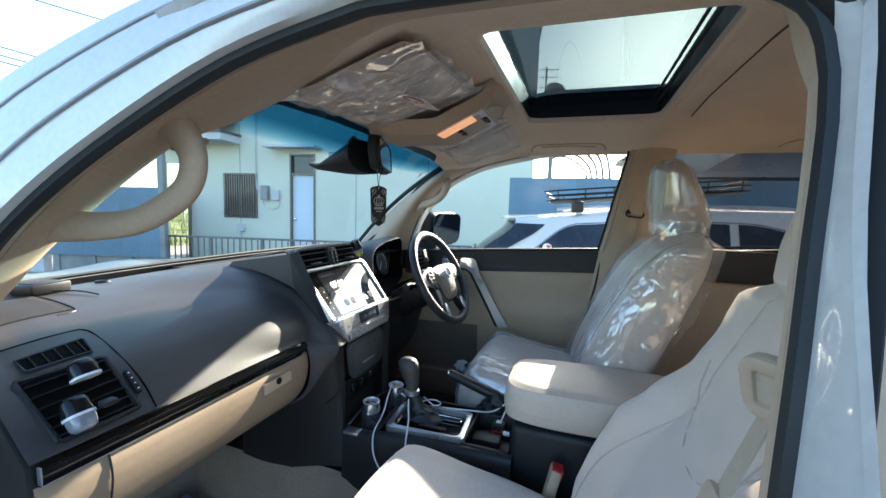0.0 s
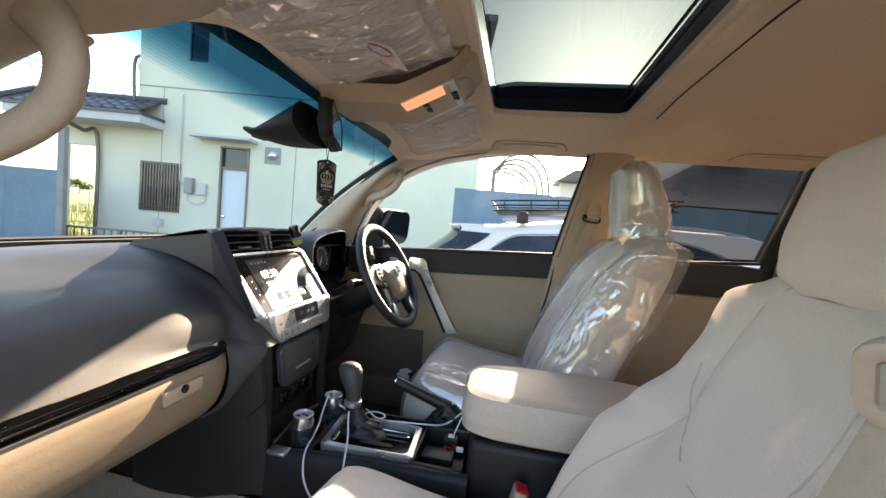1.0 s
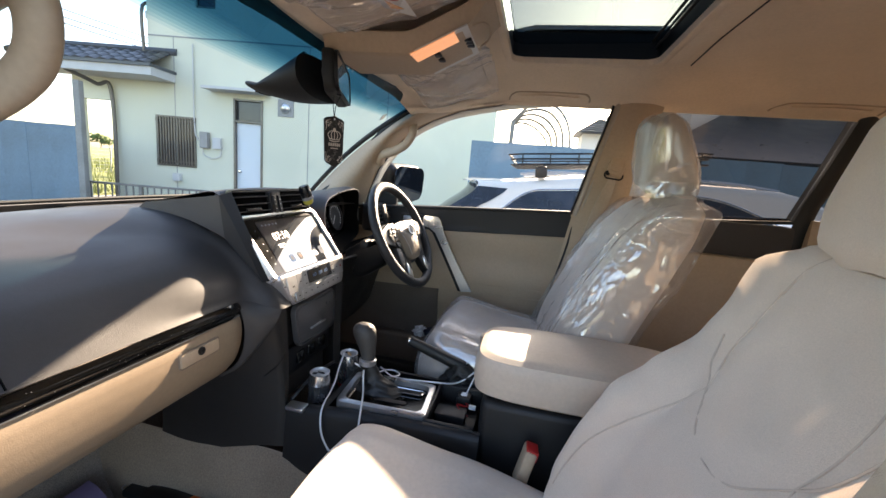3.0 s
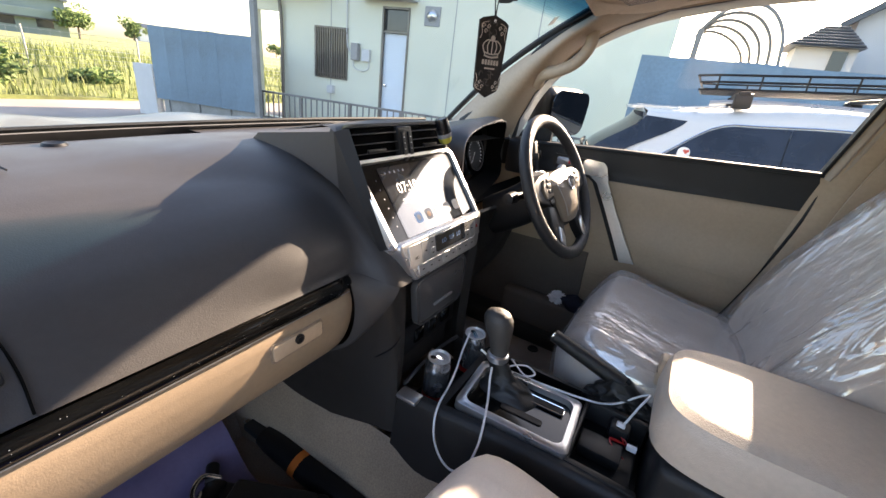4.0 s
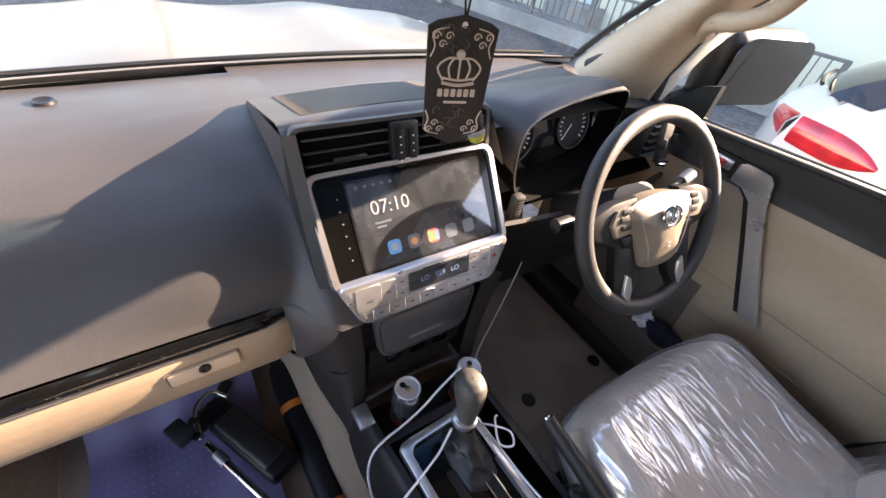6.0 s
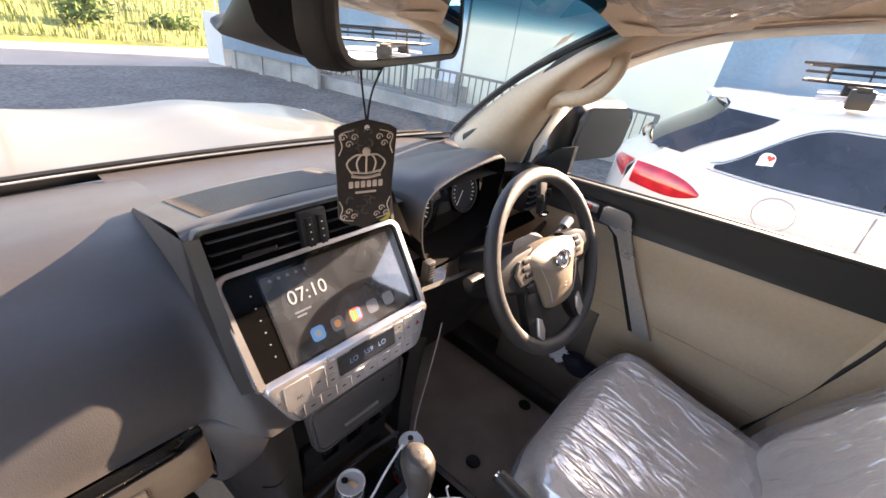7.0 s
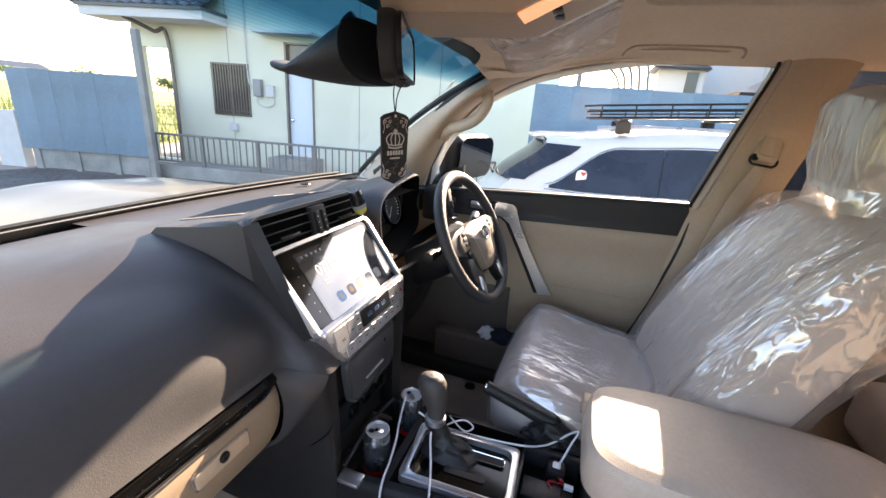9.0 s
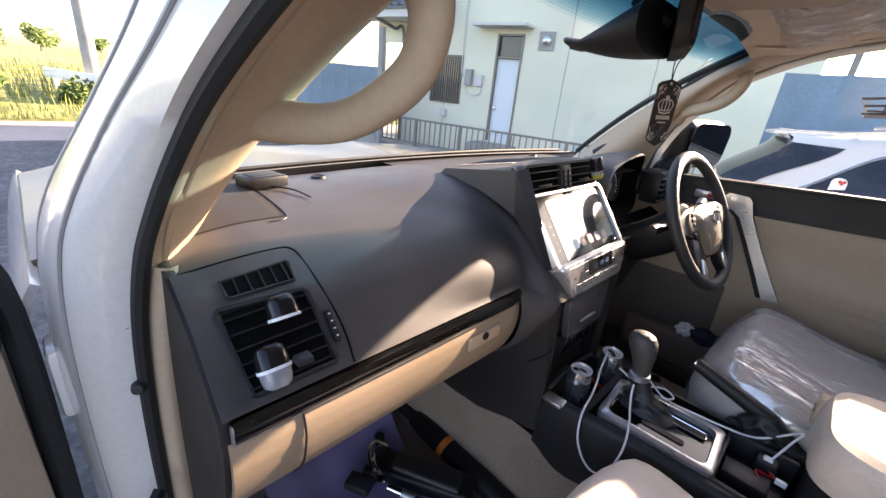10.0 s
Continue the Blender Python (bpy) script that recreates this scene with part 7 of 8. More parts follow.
# hand brake
hbk = thing("hand_brake", "black hand brake lever with soft gaiter, lowered", "hand brake", Matrix.Translation((.128, .19, .80)))
part("grip", sweep([(.004, -.005, .028), (-.002, .06, .052), (-.014, .145, .086)], circle(.0145, 12, .0165), n=12, scale=lambda t: 1.05 - .2 * t), M["leather"], hbk)
part("button", lathe([(.006, 0), (.006, .008), (.003, .010)], 10, m=frame_at((-.0145, .147, .087), (1, 0, 0), (0, -.35, 1))), M["chrome"], hbk)
def brake_boot(u, v):
    a = 2 * math.pi * u
    f = 1 + .20 * fold(2 * math.cos(a) + 2 * v, 2 * math.sin(a), 3 * v) * math.sin(math.pi * min(1, v + .15))
    return ((.036 - .018 * v) * math.cos(a) * f, -.02 + (.078 - .058 * v) * math.sin(a) * f + .02 * v, -.03 + .070 * v)


bm = grid(brake_boot, 64, 26, close_u=True)
part("gaiter", bm, M["leather"], hbk, "creased black gaiter")
# floor-mat eyelets
for x, y in ((.633, .484), (.358, .484)):
    ey = thing("floor_eyelet", "round black fixing hole in the floor mat", "eyelet", Matrix.Translation((x, y, .4765)), "mat eyelets")
    part("ring", lathe([(.020, 0), (.018, .003), (.010, .001)], 20), M["black"], ey)


# ---- seats ----
def seat_back(u, v, cover=0.0, rake=.27, tall=.52, wide=0.0):
    """Backrest in seat space: x across, z up from the hinge, y forward. u round, v up."""
    a = 2 * math.pi * u
    c, s = math.cos(a), math.sin(a)
    sx = math.copysign(abs(c) ** .55, c); sy = math.copysign(abs(s) ** .6, s)
    w = lerp(.195, .238, smooth(0, .25, v)) - .004 * smooth(.55, .95, v) - .055 * smooth(.91, 1.0, v) ** 1.6
    d = lerp(.085, .075, v) - .02 * smooth(.8, 1, v)
    k = 1 - smooth(.94, 1.0, v) * .55
    x = sx * (w + wide + cover)
    y = sy * (d + cover) * k
    if sy > 0:
        y += .040 * smooth(.10, .20, abs(x)) * (1 - smooth(.75, 1, v)) * sy - .012 * (1 - smooth(0, .10, abs(x))) * sy
        y += .018 * smooth(.05, .35, v) * (1 - smooth(.5, .8, v)) * sy
    z = lerp(-.02, tall, v) + (.018 * (1 - (sx * .9) ** 2) * smooth(.9, 1, v))
    return Vector((x, y - rake * z + .02, z))


BOLSTER = [(-.02, .125), (.10, .140), (.17, .145), (.25, .142), (.30, .112), (.373, .068), (.44, .056), (.503, .056), (.53, .04)]


def bolster_depth(z):
    """How far the side bolster stands before the middle of a waisted backrest at height z."""
    for (z0, d0), (z1, d1) in zip(BOLSTER, BOLSTER[1:]):
        if z <= z1:
            return lerp(d0, d1, smooth(0, 1, (z - z0) / (z1 - z0)))
    return BOLSTER[-1][1]


SEAMS = []
for s_ in (-1, 1):
    SEAMS += [[(s_ * .078, .515), (s_ * .100, .475), (s_ * .110, .42), (s_ * .112, .37), (s_ * .100, .318)],
              [(s_ * .100, .318), (s_ * .128, .25), (s_ * .155, .17), (s_ * .168, .06)],
              [(s_ * .100, .318), (s_ * .125, .345), (s_ * .142, .385)]]
SEAMS.append([(-.100, .318), (-.05, .275), (0, .262), (.05, .275), (.100, .318)])
SEAM_DOTS = [q for line in SEAMS for q in curve_2d(line, 24)]


def front_point(back, x, z, tall):
    """The point of a backrest's front at x and z."""
    v = (z + .02) / (tall + .02)
    lo, hi = .0, .5
    for _ in range(22):
        m = (lo + hi) / 2
        if back(m, v).x > x:
            lo = m
        else:
            hi = m
    return back((lo + hi) / 2, v)


def waisted_back(u, v, cover, rake, tall, wide):
    """A backrest whose bolsters swell at the waist, draw in above it and square up at the shoulder."""
    a = 2 * math.pi * u
    c, s = math.cos(a), math.sin(a)
    sx = math.copysign(abs(c) ** .50, c); sy = math.copysign(abs(s) ** .6, s)
    z = lerp(-.02, tall, v)
    w = .205 + .033 * smooth(.0, .12, z) - .018 * smooth(.26, .36, z) * (1 - smooth(.40, .47, z)) - .060 * smooth(.93, 1.0, v) ** 1.6
    k = 1 - .55 * smooth(.94, 1.0, v)
    x = sx * (w + wide + cover)
    ax = abs(x)
    side = smooth(.105, .185, ax)
    mid = .050 + .016 * smooth(.05, .14, z) * (1 - smooth(.22, .34, z)) - .006 * (1 - smooth(0, .09, ax))
    near = min((x - qx) ** 2 + (z - qz) ** 2 for qx, qz in SEAM_DOTS)
    y = sy * (lerp(mid, bolster_depth(z), side) + cover - .0085 * math.exp(-near / .00018)) * k if sy > 0 else sy * (.075 + cover) * k
    return Vector((x, y - rake * z + .02, z + .018 * (1 - (sx * .9) ** 2) * smooth(.9, 1, v)))


def seat_cushion(u, v, cover=0.0):
    """Cushion: v from the back (0) to the front (1)."""
    a = 2 * math.pi * u
    c, s = math.cos(a), math.sin(a)
    sx = math.copysign(abs(c) ** .6, c); sz = math.copysign(abs(s) ** .6, s)
    e = max(0.0, (v - .72) / .28)
    w = lerp(.205, .238, smooth(0, .5, v)) * (.42 + .58 * math.sqrt(max(0, 1 - e ** 2.6)))
    h = lerp(.085, .095, v) * (.16 + .84 * math.sqrt(max(0, 1 - max(0.0, (v - .80) / .20) ** 2.4)))
    x = sx * (w + cover)
    z = sz * (h + cover)
    if sz > 0:
        z += .030 * smooth(.13, .23, abs(x)) * (1 - smooth(.85, 1, v)) * sz + .012 * smooth(.5, .85, v) * (1 - smooth(.93, 1, v))
    return Vector((x, lerp(-.02, .52, v), z - .04 * smooth(.86, 1, v) + .05 * v))


def headrest(u, v, cover=0.0, wide=0.0, wedge=0.0):
    a = 2 * math.pi * u
    c, s = math.cos(a), math.sin(a)
    sx = math.copysign(abs(c) ** .6, c); sy = math.copysign(abs(s) ** .7, s)
    w = lerp(.112, .140, smooth(0, .4, v)) - (.045 - .026 * wedge) * smooth(.80, 1.0, v) ** 1.3
    d = lerp(.055, .062, smooth(0, .5, v)) * (1 - (.5 - .2 * wedge) * smooth(.88, 1, v))
    k = 1 - .35 * (1 - smooth(0, .12, v))
    w += wide
    return Vector((sx * (w + cover) * k, sy * (d + cover + wedge * .022 * (1 - 2.2 * v)) * k - .06 * v * (1 - wedge) + .048 * v * wedge, lerp(0, .205, v) + .006 * (1 - abs(sx))))


def crumple(a, b, q):
    """Depth of thin film: creases that run along b, fan out and break off, with slack smooth stretches between."""
    wob = 1.3 * noise.noise(Vector((a * 2.4, b * 2.2, q + 9))) + .5 * noise.noise(Vector((a * 6, b * 5, q + 4)))
    slack = smooth(-.25, .35, noise.noise(Vector((a * 5, b * 4, q + 17))))
    return .75 * noise.noise(Vector((a * 7 + wob, b * 3, q + 1))) + .45 * fold(a * 9 + wob, b * 2.6, q) + slack * (.30 * fold(a * 21 + wob * 2.5, b * 6, q + 3) + .22 * fold(a * 46 + b * 14, b * 16, q + 5))


def front_seat(x, y, z, name_label, film_on, rake, tall, hy, hz, wide=0.0, hx=0.0, hw=0.0, shift=0.0, wedge=0.0):
    back = (lambda u, v, c=0.0: seat_back(u, v, c, rake, tall, wide)) if film_on else (lambda u, v, c=0.0: waisted_back(u, v, c, rake, tall, wide))
    S = thing("car_seat", name_label, "seat", pose(x, y, z), "front seats")
    part("cushion", grid(lambda u, v: seat_cushion(u, v), 48, 30, close_u=True, caps=True), M["fabric"], S, "beige cloth cushion", at=Matrix.Translation((0, 0, 0 if film_on else -.022)))
    part("cushion_inset", grid(lambda u, v: seat_cushion(.25 + lerp(-.085, .085, u) , lerp(.10, .93, v), .003), 14, 24), M["ribbed"], S, "flat cloth centre of the cushion", at=Matrix.Translation((0, 0, 0 if film_on else -.022)))
    bk_ = part("backrest", grid(lambda u, v: back(u, v), 104, 72, close_u=True, caps=True), M["fabric"], S, "beige cloth backrest", at=Matrix.Translation((0, -.03 + shift, .045)))
    if film_on:
        part("back_inset", grid(lambda u, v: back(.25 + lerp(-.095, .095, u), lerp(.10, .93, v), .003), 14, 26), M["ribbed"], bk_, "flat cloth centre of the backrest")
    for s in (.105, -.105) if film_on else ():
        part("piping", tube([back(.25 + s * (1 - .15 * (t / 20)), lerp(.06, .96, t / 20), .002) for t in range(21)], .0020, seg=5), M["seam"], bk_)
    for line in () if film_on else SEAMS:
        part("seam", tube([front_point(back, x, z, tall) + Vector((0, .0016, 0)) for x, z in curve_2d(line, 26)], .0014, seg=5), M["seam"], bk_)
    hm = Matrix.Translation((hx, hy, hz))
    hr = part("headrest", grid(lambda u, v: headrest(u, v, 0, hw, wedge), 40, 22, close_u=True, caps=True), M["fabric"], S, "beige cloth headrest", at=hm)
    for s in (-1, 1):
        part("headrest_post", tube([(s * .055, .0, -.06), (s * .055, .0, .02)], .006, seg=8), M["chrome"], hr)
    part("seat_base", box((-.20, -.02, -.27), (.20, .46, -.06), .02), M["brown"], S, "dark plastic seat base")
    for s in (-1, 1):
        part("seat_rail", box((s * .18 - .02, -.05, -.33), (s * .18 + .02, .46, -.27), .005), M["steel"], S)
    if film_on:
        def wr(p, k, q, a, b):
            return p + Vector((.25, .75, .6)) * (k * crumple(a, b, q))
        part("plastic_cover", grid(lambda u, v: (lambda p: wr(p, .009, 1.0, .55 * p.x + .20 * p.y, .8 * p.y - .3 * p.x))(seat_cushion(u, v, .010)), 150, 110, close_u=True), M["film"], S, "clear crumpled protective plastic over the cushion").visible_shadow = False
        def drape(u, v):
            p = back(u, lerp(-.10, 1.0, v) if v > 0 else -.12, .017)
            p = p + Vector((.045 * math.copysign(1, p.x) * smooth(.16, .24, abs(p.x)) * (math.exp(-((v - .93) / .06) ** 2) + .5 * (1 - v) ** 2), .0, .012 * math.exp(-((v - .93) / .06) ** 2) * smooth(.16, .24, abs(p.x))))
            return wr(p, .008 + .006 * (1 - v), 3.0, .95 * (p.x * .9 + .35 * p.z + .5 * p.y), p.z)
        part("plastic_cover", grid(drape, 200, 130, close_u=True), M["film_thick"], bk_, "clear crumpled protective plastic over the backrest").visible_shadow = False
        def hood(u, v):
            vv = lerp(-.06, 1.0, v)
            p = headrest(u, max(vv, .16), .007, hw, wedge)
            k = 1.02 + .05 * smooth(.30, .0, v) - .62 * smooth(.965, 1.0, v)
            q = Vector((p.x * k, p.y * (1 - .6 * smooth(.965, 1.0, v)), lerp(0, .205, vv) + .016 * smooth(.6, 1, v) * (1 - min(1, abs(p.x) / .09))))
            return wr(q, .009, 7.0, .75 * (p.x + p.y), .9 * lerp(0, .205, vv))
        part("plastic_cover", grid(hood, 130, 70, close_u=True), M["film_hood"], hr, "hazy crumpled plastic bag over the headrest").visible_shadow = False
    return S


front_seat(.385, -.170, .735, "beige cloth driver seat covered in clear protective plastic", True, .40, .545, -.137, .600, wide=.010, hx=.0, hw=-.014, shift=.087, wedge=1.0)
front_seat(-.390, -.110, .712, "beige cloth front passenger seat with stitched panels", False, .44, .52, -.225, .555)
# belt buckle beside the passenger seat
bb = thing("belt_buckle", "beige belt buckle with a red release button", "belt buckle", pose(-.148, .005, .795, 12, 0, 4))
part("body", box((-.021, -.012, -.055), (.021, .012, .032), .006), M["beige"], bb)
part("button", box((-.017, -.014, .012), (.017, .010, .034), .003), M["red"], bb)
part("stalk", box((-.012, -.006, -.16), (.012, .006, -.05), .003), M["black"], bb)
# belt guide and webbing at the passenger shoulder
bgd = thing("belt_guide", "beige plastic belt guide on the passenger seat shoulder", "belt guide", pose(-.655, -.172, 1.250, -14, 0, 34))
part("loop", sweep([(x, 0, y) for x, y in rrect(.038, .042, .010, 4)], rrect(.013, .016, .004, 2), close=True, up=(0, 1, 0)), M["trim"], bgd)
part("tongue", box((-.016, -.006, -.018), (.016, .004, .014), .003), M["belt"], bgd)
lb_ = thing("seat_belt", "beige seat belt webbing hanging from the pillar", "seat belt", Matrix.Translation((0, 0, 0)), "seat belts")
part("webbing", sweep([(-.690, -.20, 1.36), (-.672, -.175, 1.30), (-.650, -.174, 1.240), (-.645, -.115, 1.05), (-.64, -.06, .80)], [(-.023, -.001), (.023, -.001), (.023, .001), (-.023, .001)], n=20, up=(.2, 1, 0)), M["belt"], lb_)
part("tongue", prism(rrect(.056, .040, .008, 3), .006, .002), M["trim"], lb_, "beige latch tongue", at=frame_at((-.6475, -.142, 1.13), (1, 0, 0), (.02, .3, -1)))
# driver belt with pillar anchor
db = thing("seat_belt", "beige seat belt on the driver centre pillar", "seat belt", Matrix.Translation((0, 0, 0)), "seat belts")
part("webbing", sweep([(.650, -.206, 1.378), (.660, -.197, 1.330), (.676, -.176, 1.250), (.690, -.156, 1.130), (.700, -.140, .95), (.705, -.13, .80)], [(-.022, -.001), (.022, -.001), (.022, .001), (-.022, .001)], n=20, up=(1, .25, 0), scale=lambda t: .62 + .38 * smooth(.05, .3, t)), M["belt"], db)
part("anchor_cover", prism(rrect(.054, .066, .014, 4), .016, .007, 3), M["trim"], db, "beige anchor cover", at=frame_at((.664, -.213, 1.412), (0, -1, -.14), (.30, -.14, 1)))
part("anchor_ring", sweep([(x, y, 0) for x, y in rrect(.060, .026, .0125, 5)], circle(.0032, 8), close=True), M["black"], db, at=frame_at((.650, -.207, 1.385), (-.05, -1, -.10), (.30, -.10, 1)))
part("slider_plate", prism(rrect(.040, .120, .012, 4), .004, .0015), M["trim"], db, "beige height slider", at=frame_at((.6585, -.216, 1.455), (0, -1, -.14), (.30, -.14, 1)))
part("anchor_bolt", lathe([(.0, .006), (.008, .005), (.009, 0)], 14, m=frame_at((.648, -.186, 1.392), (0, -1, 0), (.3, 0, 1))), M["black"], db)
# rear bench
rb = thing("rear_bench", "beige cloth rear bench seat", "seat", pose(0, -1.05, .78))
part("bench_cushion", box((-.66, -.02, -.10), (.66, .48, .08), .05, 4), M["fabric"], rb)
part("bench_back", box((-.66, -.16, .0), (.66, .02, .58), .06, 4), M["fabric"], rb, at=pose(0, 0, 0, 14, 0, 0))
part("bench_base", box((-.62, 0, -.32), (.62, .42, -.08)), M["carpet"], rb, smooth=False)
for s in (-1, 0, 1):
    part("bench_headrest", box((s * .42 - .12, -.22, .60), (s * .42 + .12, -.12, .76), .035, 4), M["fabric"], rb)

# ---- driver door ----
dr = thing("front_door", "beige and dark grey driver door trim with a silver pull handle", "door", Matrix.Translation((0, 0, 0)))
def door_x(y, z):
    return .748 - .010 * smooth(1.14, 1.10, z) * smooth(.78, .84, z) - .022 * smooth(1.03, .93, z) * smooth(.70, .80, z) + .015 * smooth(.75, .6, z)


def door_sheet(z0, z1, y0, y1, n, m, off=0):
    def fn(u, v):
        z = lerp(z0(u), z1(u), v)
        y = lerp(y0(z), y1(z), u)
        return (door_x(y, z) - off, y, z)
    return grid(fn, n, m)


front_e = lambda z: .86
rear_e = lambda z: -.098 + .14 * smooth(1.23, .5, z)
belt_z = lambda u: lerp(1.178, 1.236, u)
dk_z = lambda u: lerp(1.090, 1.138, u)
part("upper_trim", thicken(door_sheet(dk_z, belt_z, front_e, rear_e, 30, 10, .010), -.02), M["dark"], dr, "dark grey upper trim")
part("belt_seal", sweep([(.738, .80, 1.176), (.738, .35, 1.208), (.738, -.095, 1.236)], rrect(.020, .012, .004, 2), n=14), M["rubber"], dr)
part("belt_chrome", tube([(.765, .78, 1.182), (.765, .35, 1.210), (.765, -.10, 1.236)], .004, n=14, seg=6), M["lid"], dr)
part("middle_trim", thicken(door_sheet(lambda u: .855 + .024 * u, dk_z, front_e, rear_e, 30, 16, .0), -.02), M["door_beige"], dr, "beige middle trim")
part("lower_trim", thicken(door_sheet(lambda u: .50, lambda u: .866 + .011 * u, lambda z: .398, rear_e, 20, 16, -.004), -.02), M["door_beige"], dr, "beige lower trim")
# beige trim goes on here; its shade is put into the colour
part("front_lower_trim", thicken(door_sheet(lambda u: .50, lambda u: .853 + .013 * u, front_e, lambda z: .40, 16, 16, -.004), -.02), M["door_low"], dr, "lower trim, coloured grey-brown for the shade at its front")
part("door_pocket", box((.690, .33, .50), (.752, .66, .648), .014, 3), M["door_low"], dr, "grey-brown door pocket")
for z in (.903, .80, .72):
        part("crease", tube([(door_x(.4, z) - .003, lerp(.80 if z > .87 else .385, rear_e(z) + .01, t / 10), z + .012 * t / 10) for t in range(11)], .0010, seg=5), M["door_beige"], dr)
part("rear_edge", tube([(.735, rear_e(z) - .004, z) for z in [1.24 - .04 * k for k in range(18)]], .0045, seg=6), M["rubber"], dr)
part("handle_bezel", thicken(grid(lambda u, v: (.736, lerp(.585, .45, u), lerp(1.125, 1.165, v)), 6, 4), .01), M["black"], dr, "dark inner-handle recess")
part("inner_handle", box((.722, .50, 1.132), (.734, .575, 1.158), .005), M["steel"], dr)
part("lock_lever", box((.718, .515, 1.140), (.7225, .535, 1.152), .002), M["red"], dr)
def pull(points, thick, inset, name, material, label, bevel):
    bm = prism(points, thick, bevel, 3)
    for w in bm.verts:
        y, z, d = w.co
        w.co = Vector((lerp(.744, .722, smooth(1.12, .95, z)) - inset - thick + d, y, z))
    return part(name, bm, material, dr, label)


ph_ = [(.486, 1.160), (.474, 1.168), (.424, 1.166), (.412, 1.154), (.396, 1.105), (.352, 1.030), (.304, .955), (.256, .880), (.298, .874), (.336, .945), (.386, 1.030), (.430, 1.100), (.456, 1.118), (.486, 1.122)]
pull(ph_, .012, .018, "pull_handle", M["pull_silver"], "satin silver pull handle", .005)
pull([(y + .016, z - .003) for y, z in ph_], .022, -.006, "pull_back", M["black"], "black handle backing", .004)
# rear right door
rd = thing("rear_door", "beige and dark grey rear door trim", "door", Matrix.Translation((0, 0, 0)))
part("upper_trim", box((.715, -.83, 1.14), (.75, -.30, 1.262), .012), M["dash"], rd, "dark grey upper trim")
part("lower_trim", box((.712, -.83, .50), (.748, -.28, 1.14), .02), M["beige"], rd, "beige lower trim")
part("belt_chrome", tube([(.765, -.29, 1.243), (.765, -.55, 1.268), (.765, -.83, 1.284)], .006, n=8, seg=6), M["chrome"], rd)


# ---- roof fittings ----
def visor(x0, x1, label, film_label, seed):
    V_ = thing("sun_visor", label, "sun visor", Matrix.Translation((0, 0, 0)), "sun visors")
    def fn(u, v, lift=0.0):
        x = lerp(x0, x1, u)
        y = lerp(.425, .240, v)
        z = roof_z(x, y) - lerp(.004, .014, v) - lift
        return Vector((x, y, z))
    part("visor_panel", thicken(grid(fn, 16, 10), .010), M["liner"], V_, "beige visor panel")
    def wrap(u, v):
        p = fn(lerp(-.07, 1.05, u), lerp(-.10, 1.20, v), .017 - .020 * smooth(.85, 1, abs(2 * u - 1)) - .016 * smooth(.12, .0, v))
        sag = math.sin(math.pi * u) * math.sin(math.pi * min(1, v * 1.05)) ** .8
        return p + Vector((0, 0, -.004 - .024 * sag - .015 * crumple(p.x * 1.15 + .3 * p.y, p.y * 1.2, seed + 11)))
    part("plastic_wrap", grid(wrap, 190, 120), M["film_wrap"], V_, film_label).visible_shadow = False
    return V_, fn


v1, vf = visor(-.465, -.120, "beige sun visor wrapped in clear plastic", "crumpled clear plastic wrap", 0.0)
v2, vf2 = visor(.095, .465, "beige sun visor wrapped in clear plastic", "crumpled clear plastic wrap", 4.0)
lab = part("warning_label", prism(rrect(.105, .062, .004, 2), .0006), M["white"], v1, "white airbag warning label", at=frame_at(vf(.66, .62, .034), (1, 0, 0), (0, -1, -.25)))
part("label_ring", sweep([(.021 * math.cos(a) - .022, .021 * math.sin(a), .001) for a in [k * math.pi / 12 for k in range(24)]], circle(.0022, 5), close=True), M["red"], lab)
part("label_sign", prism([(.012, -.014), (.044, -.014), (.028, .016)], .001), M["pix_orange"], lab)
lab = part("warning_label", prism(rrect(.026, .022, .002, 2), .0006), M["white"], v1, "small white label with a pictogram", at=frame_at(vf(.30, .32, .030), (1, .2, 0), (0, -1, -.25)))
part("label_mark", prism(rrect(.012, .010, .002, 1), .0006), M["black"], lab)

oc = thing("overhead_console", "beige overhead console with lit amber map lights", "overhead console", Matrix.Translation((0, 0, 0)))


def oc_pt(x, y, d=0.0):
    return Vector((x, y, min(roof_z(x, y) - .012, 1.566 + .49 * max(0, .325 - y)) - d))


part("shell", thicken(grid(lambda u, v: oc_pt(lerp(-.105, .105, u) * lerp(1, .85, v), lerp(.50, .175, v)) + Vector((0, 0, .016 * 2 * (smooth(.8, 1, abs(2 * u - 1)) + smooth(.85, 1, v)))), 24, 24), .006), M["trim"], oc, "beige moulded shell")
part("sunglass_lid", sweep([oc_pt(x, y, .001) for x, y in ((-.07, .46), (.07, .46), (.07, .345), (-.07, .345))], circle(.0018, 5), close=True), M["brown"], oc)
part("switch_panel", thicken(grid(lambda u, v: oc_pt(lerp(-.085, .085, u), lerp(.315, .215, v), .003), 10, 8), .003), M["switch_white"], oc, "pale grey switch panel")
for s, w_ in ((-1, .052),):
    part("map_light", thicken(grid(lambda u, v: oc_pt(s * lerp(.086 - w_, .086, u), lerp(.322, .238, v), .0065), 6, 8), .002), M["amber"], oc, "lit amber map light")
for k in range(3):
    part("switch", box((-.026 + k * .018, -.010, -.003), (-.012 + k * .018, .010, .003), .002, m=Matrix.Translation(oc_pt(0, .225, .006))), M["black"], oc)
part("switch", box((-.03, -.008, -.003), (-.004, .008, .003), .002, m=Matrix.Translation(oc_pt(.0, .285, .006))), M["black"], oc)
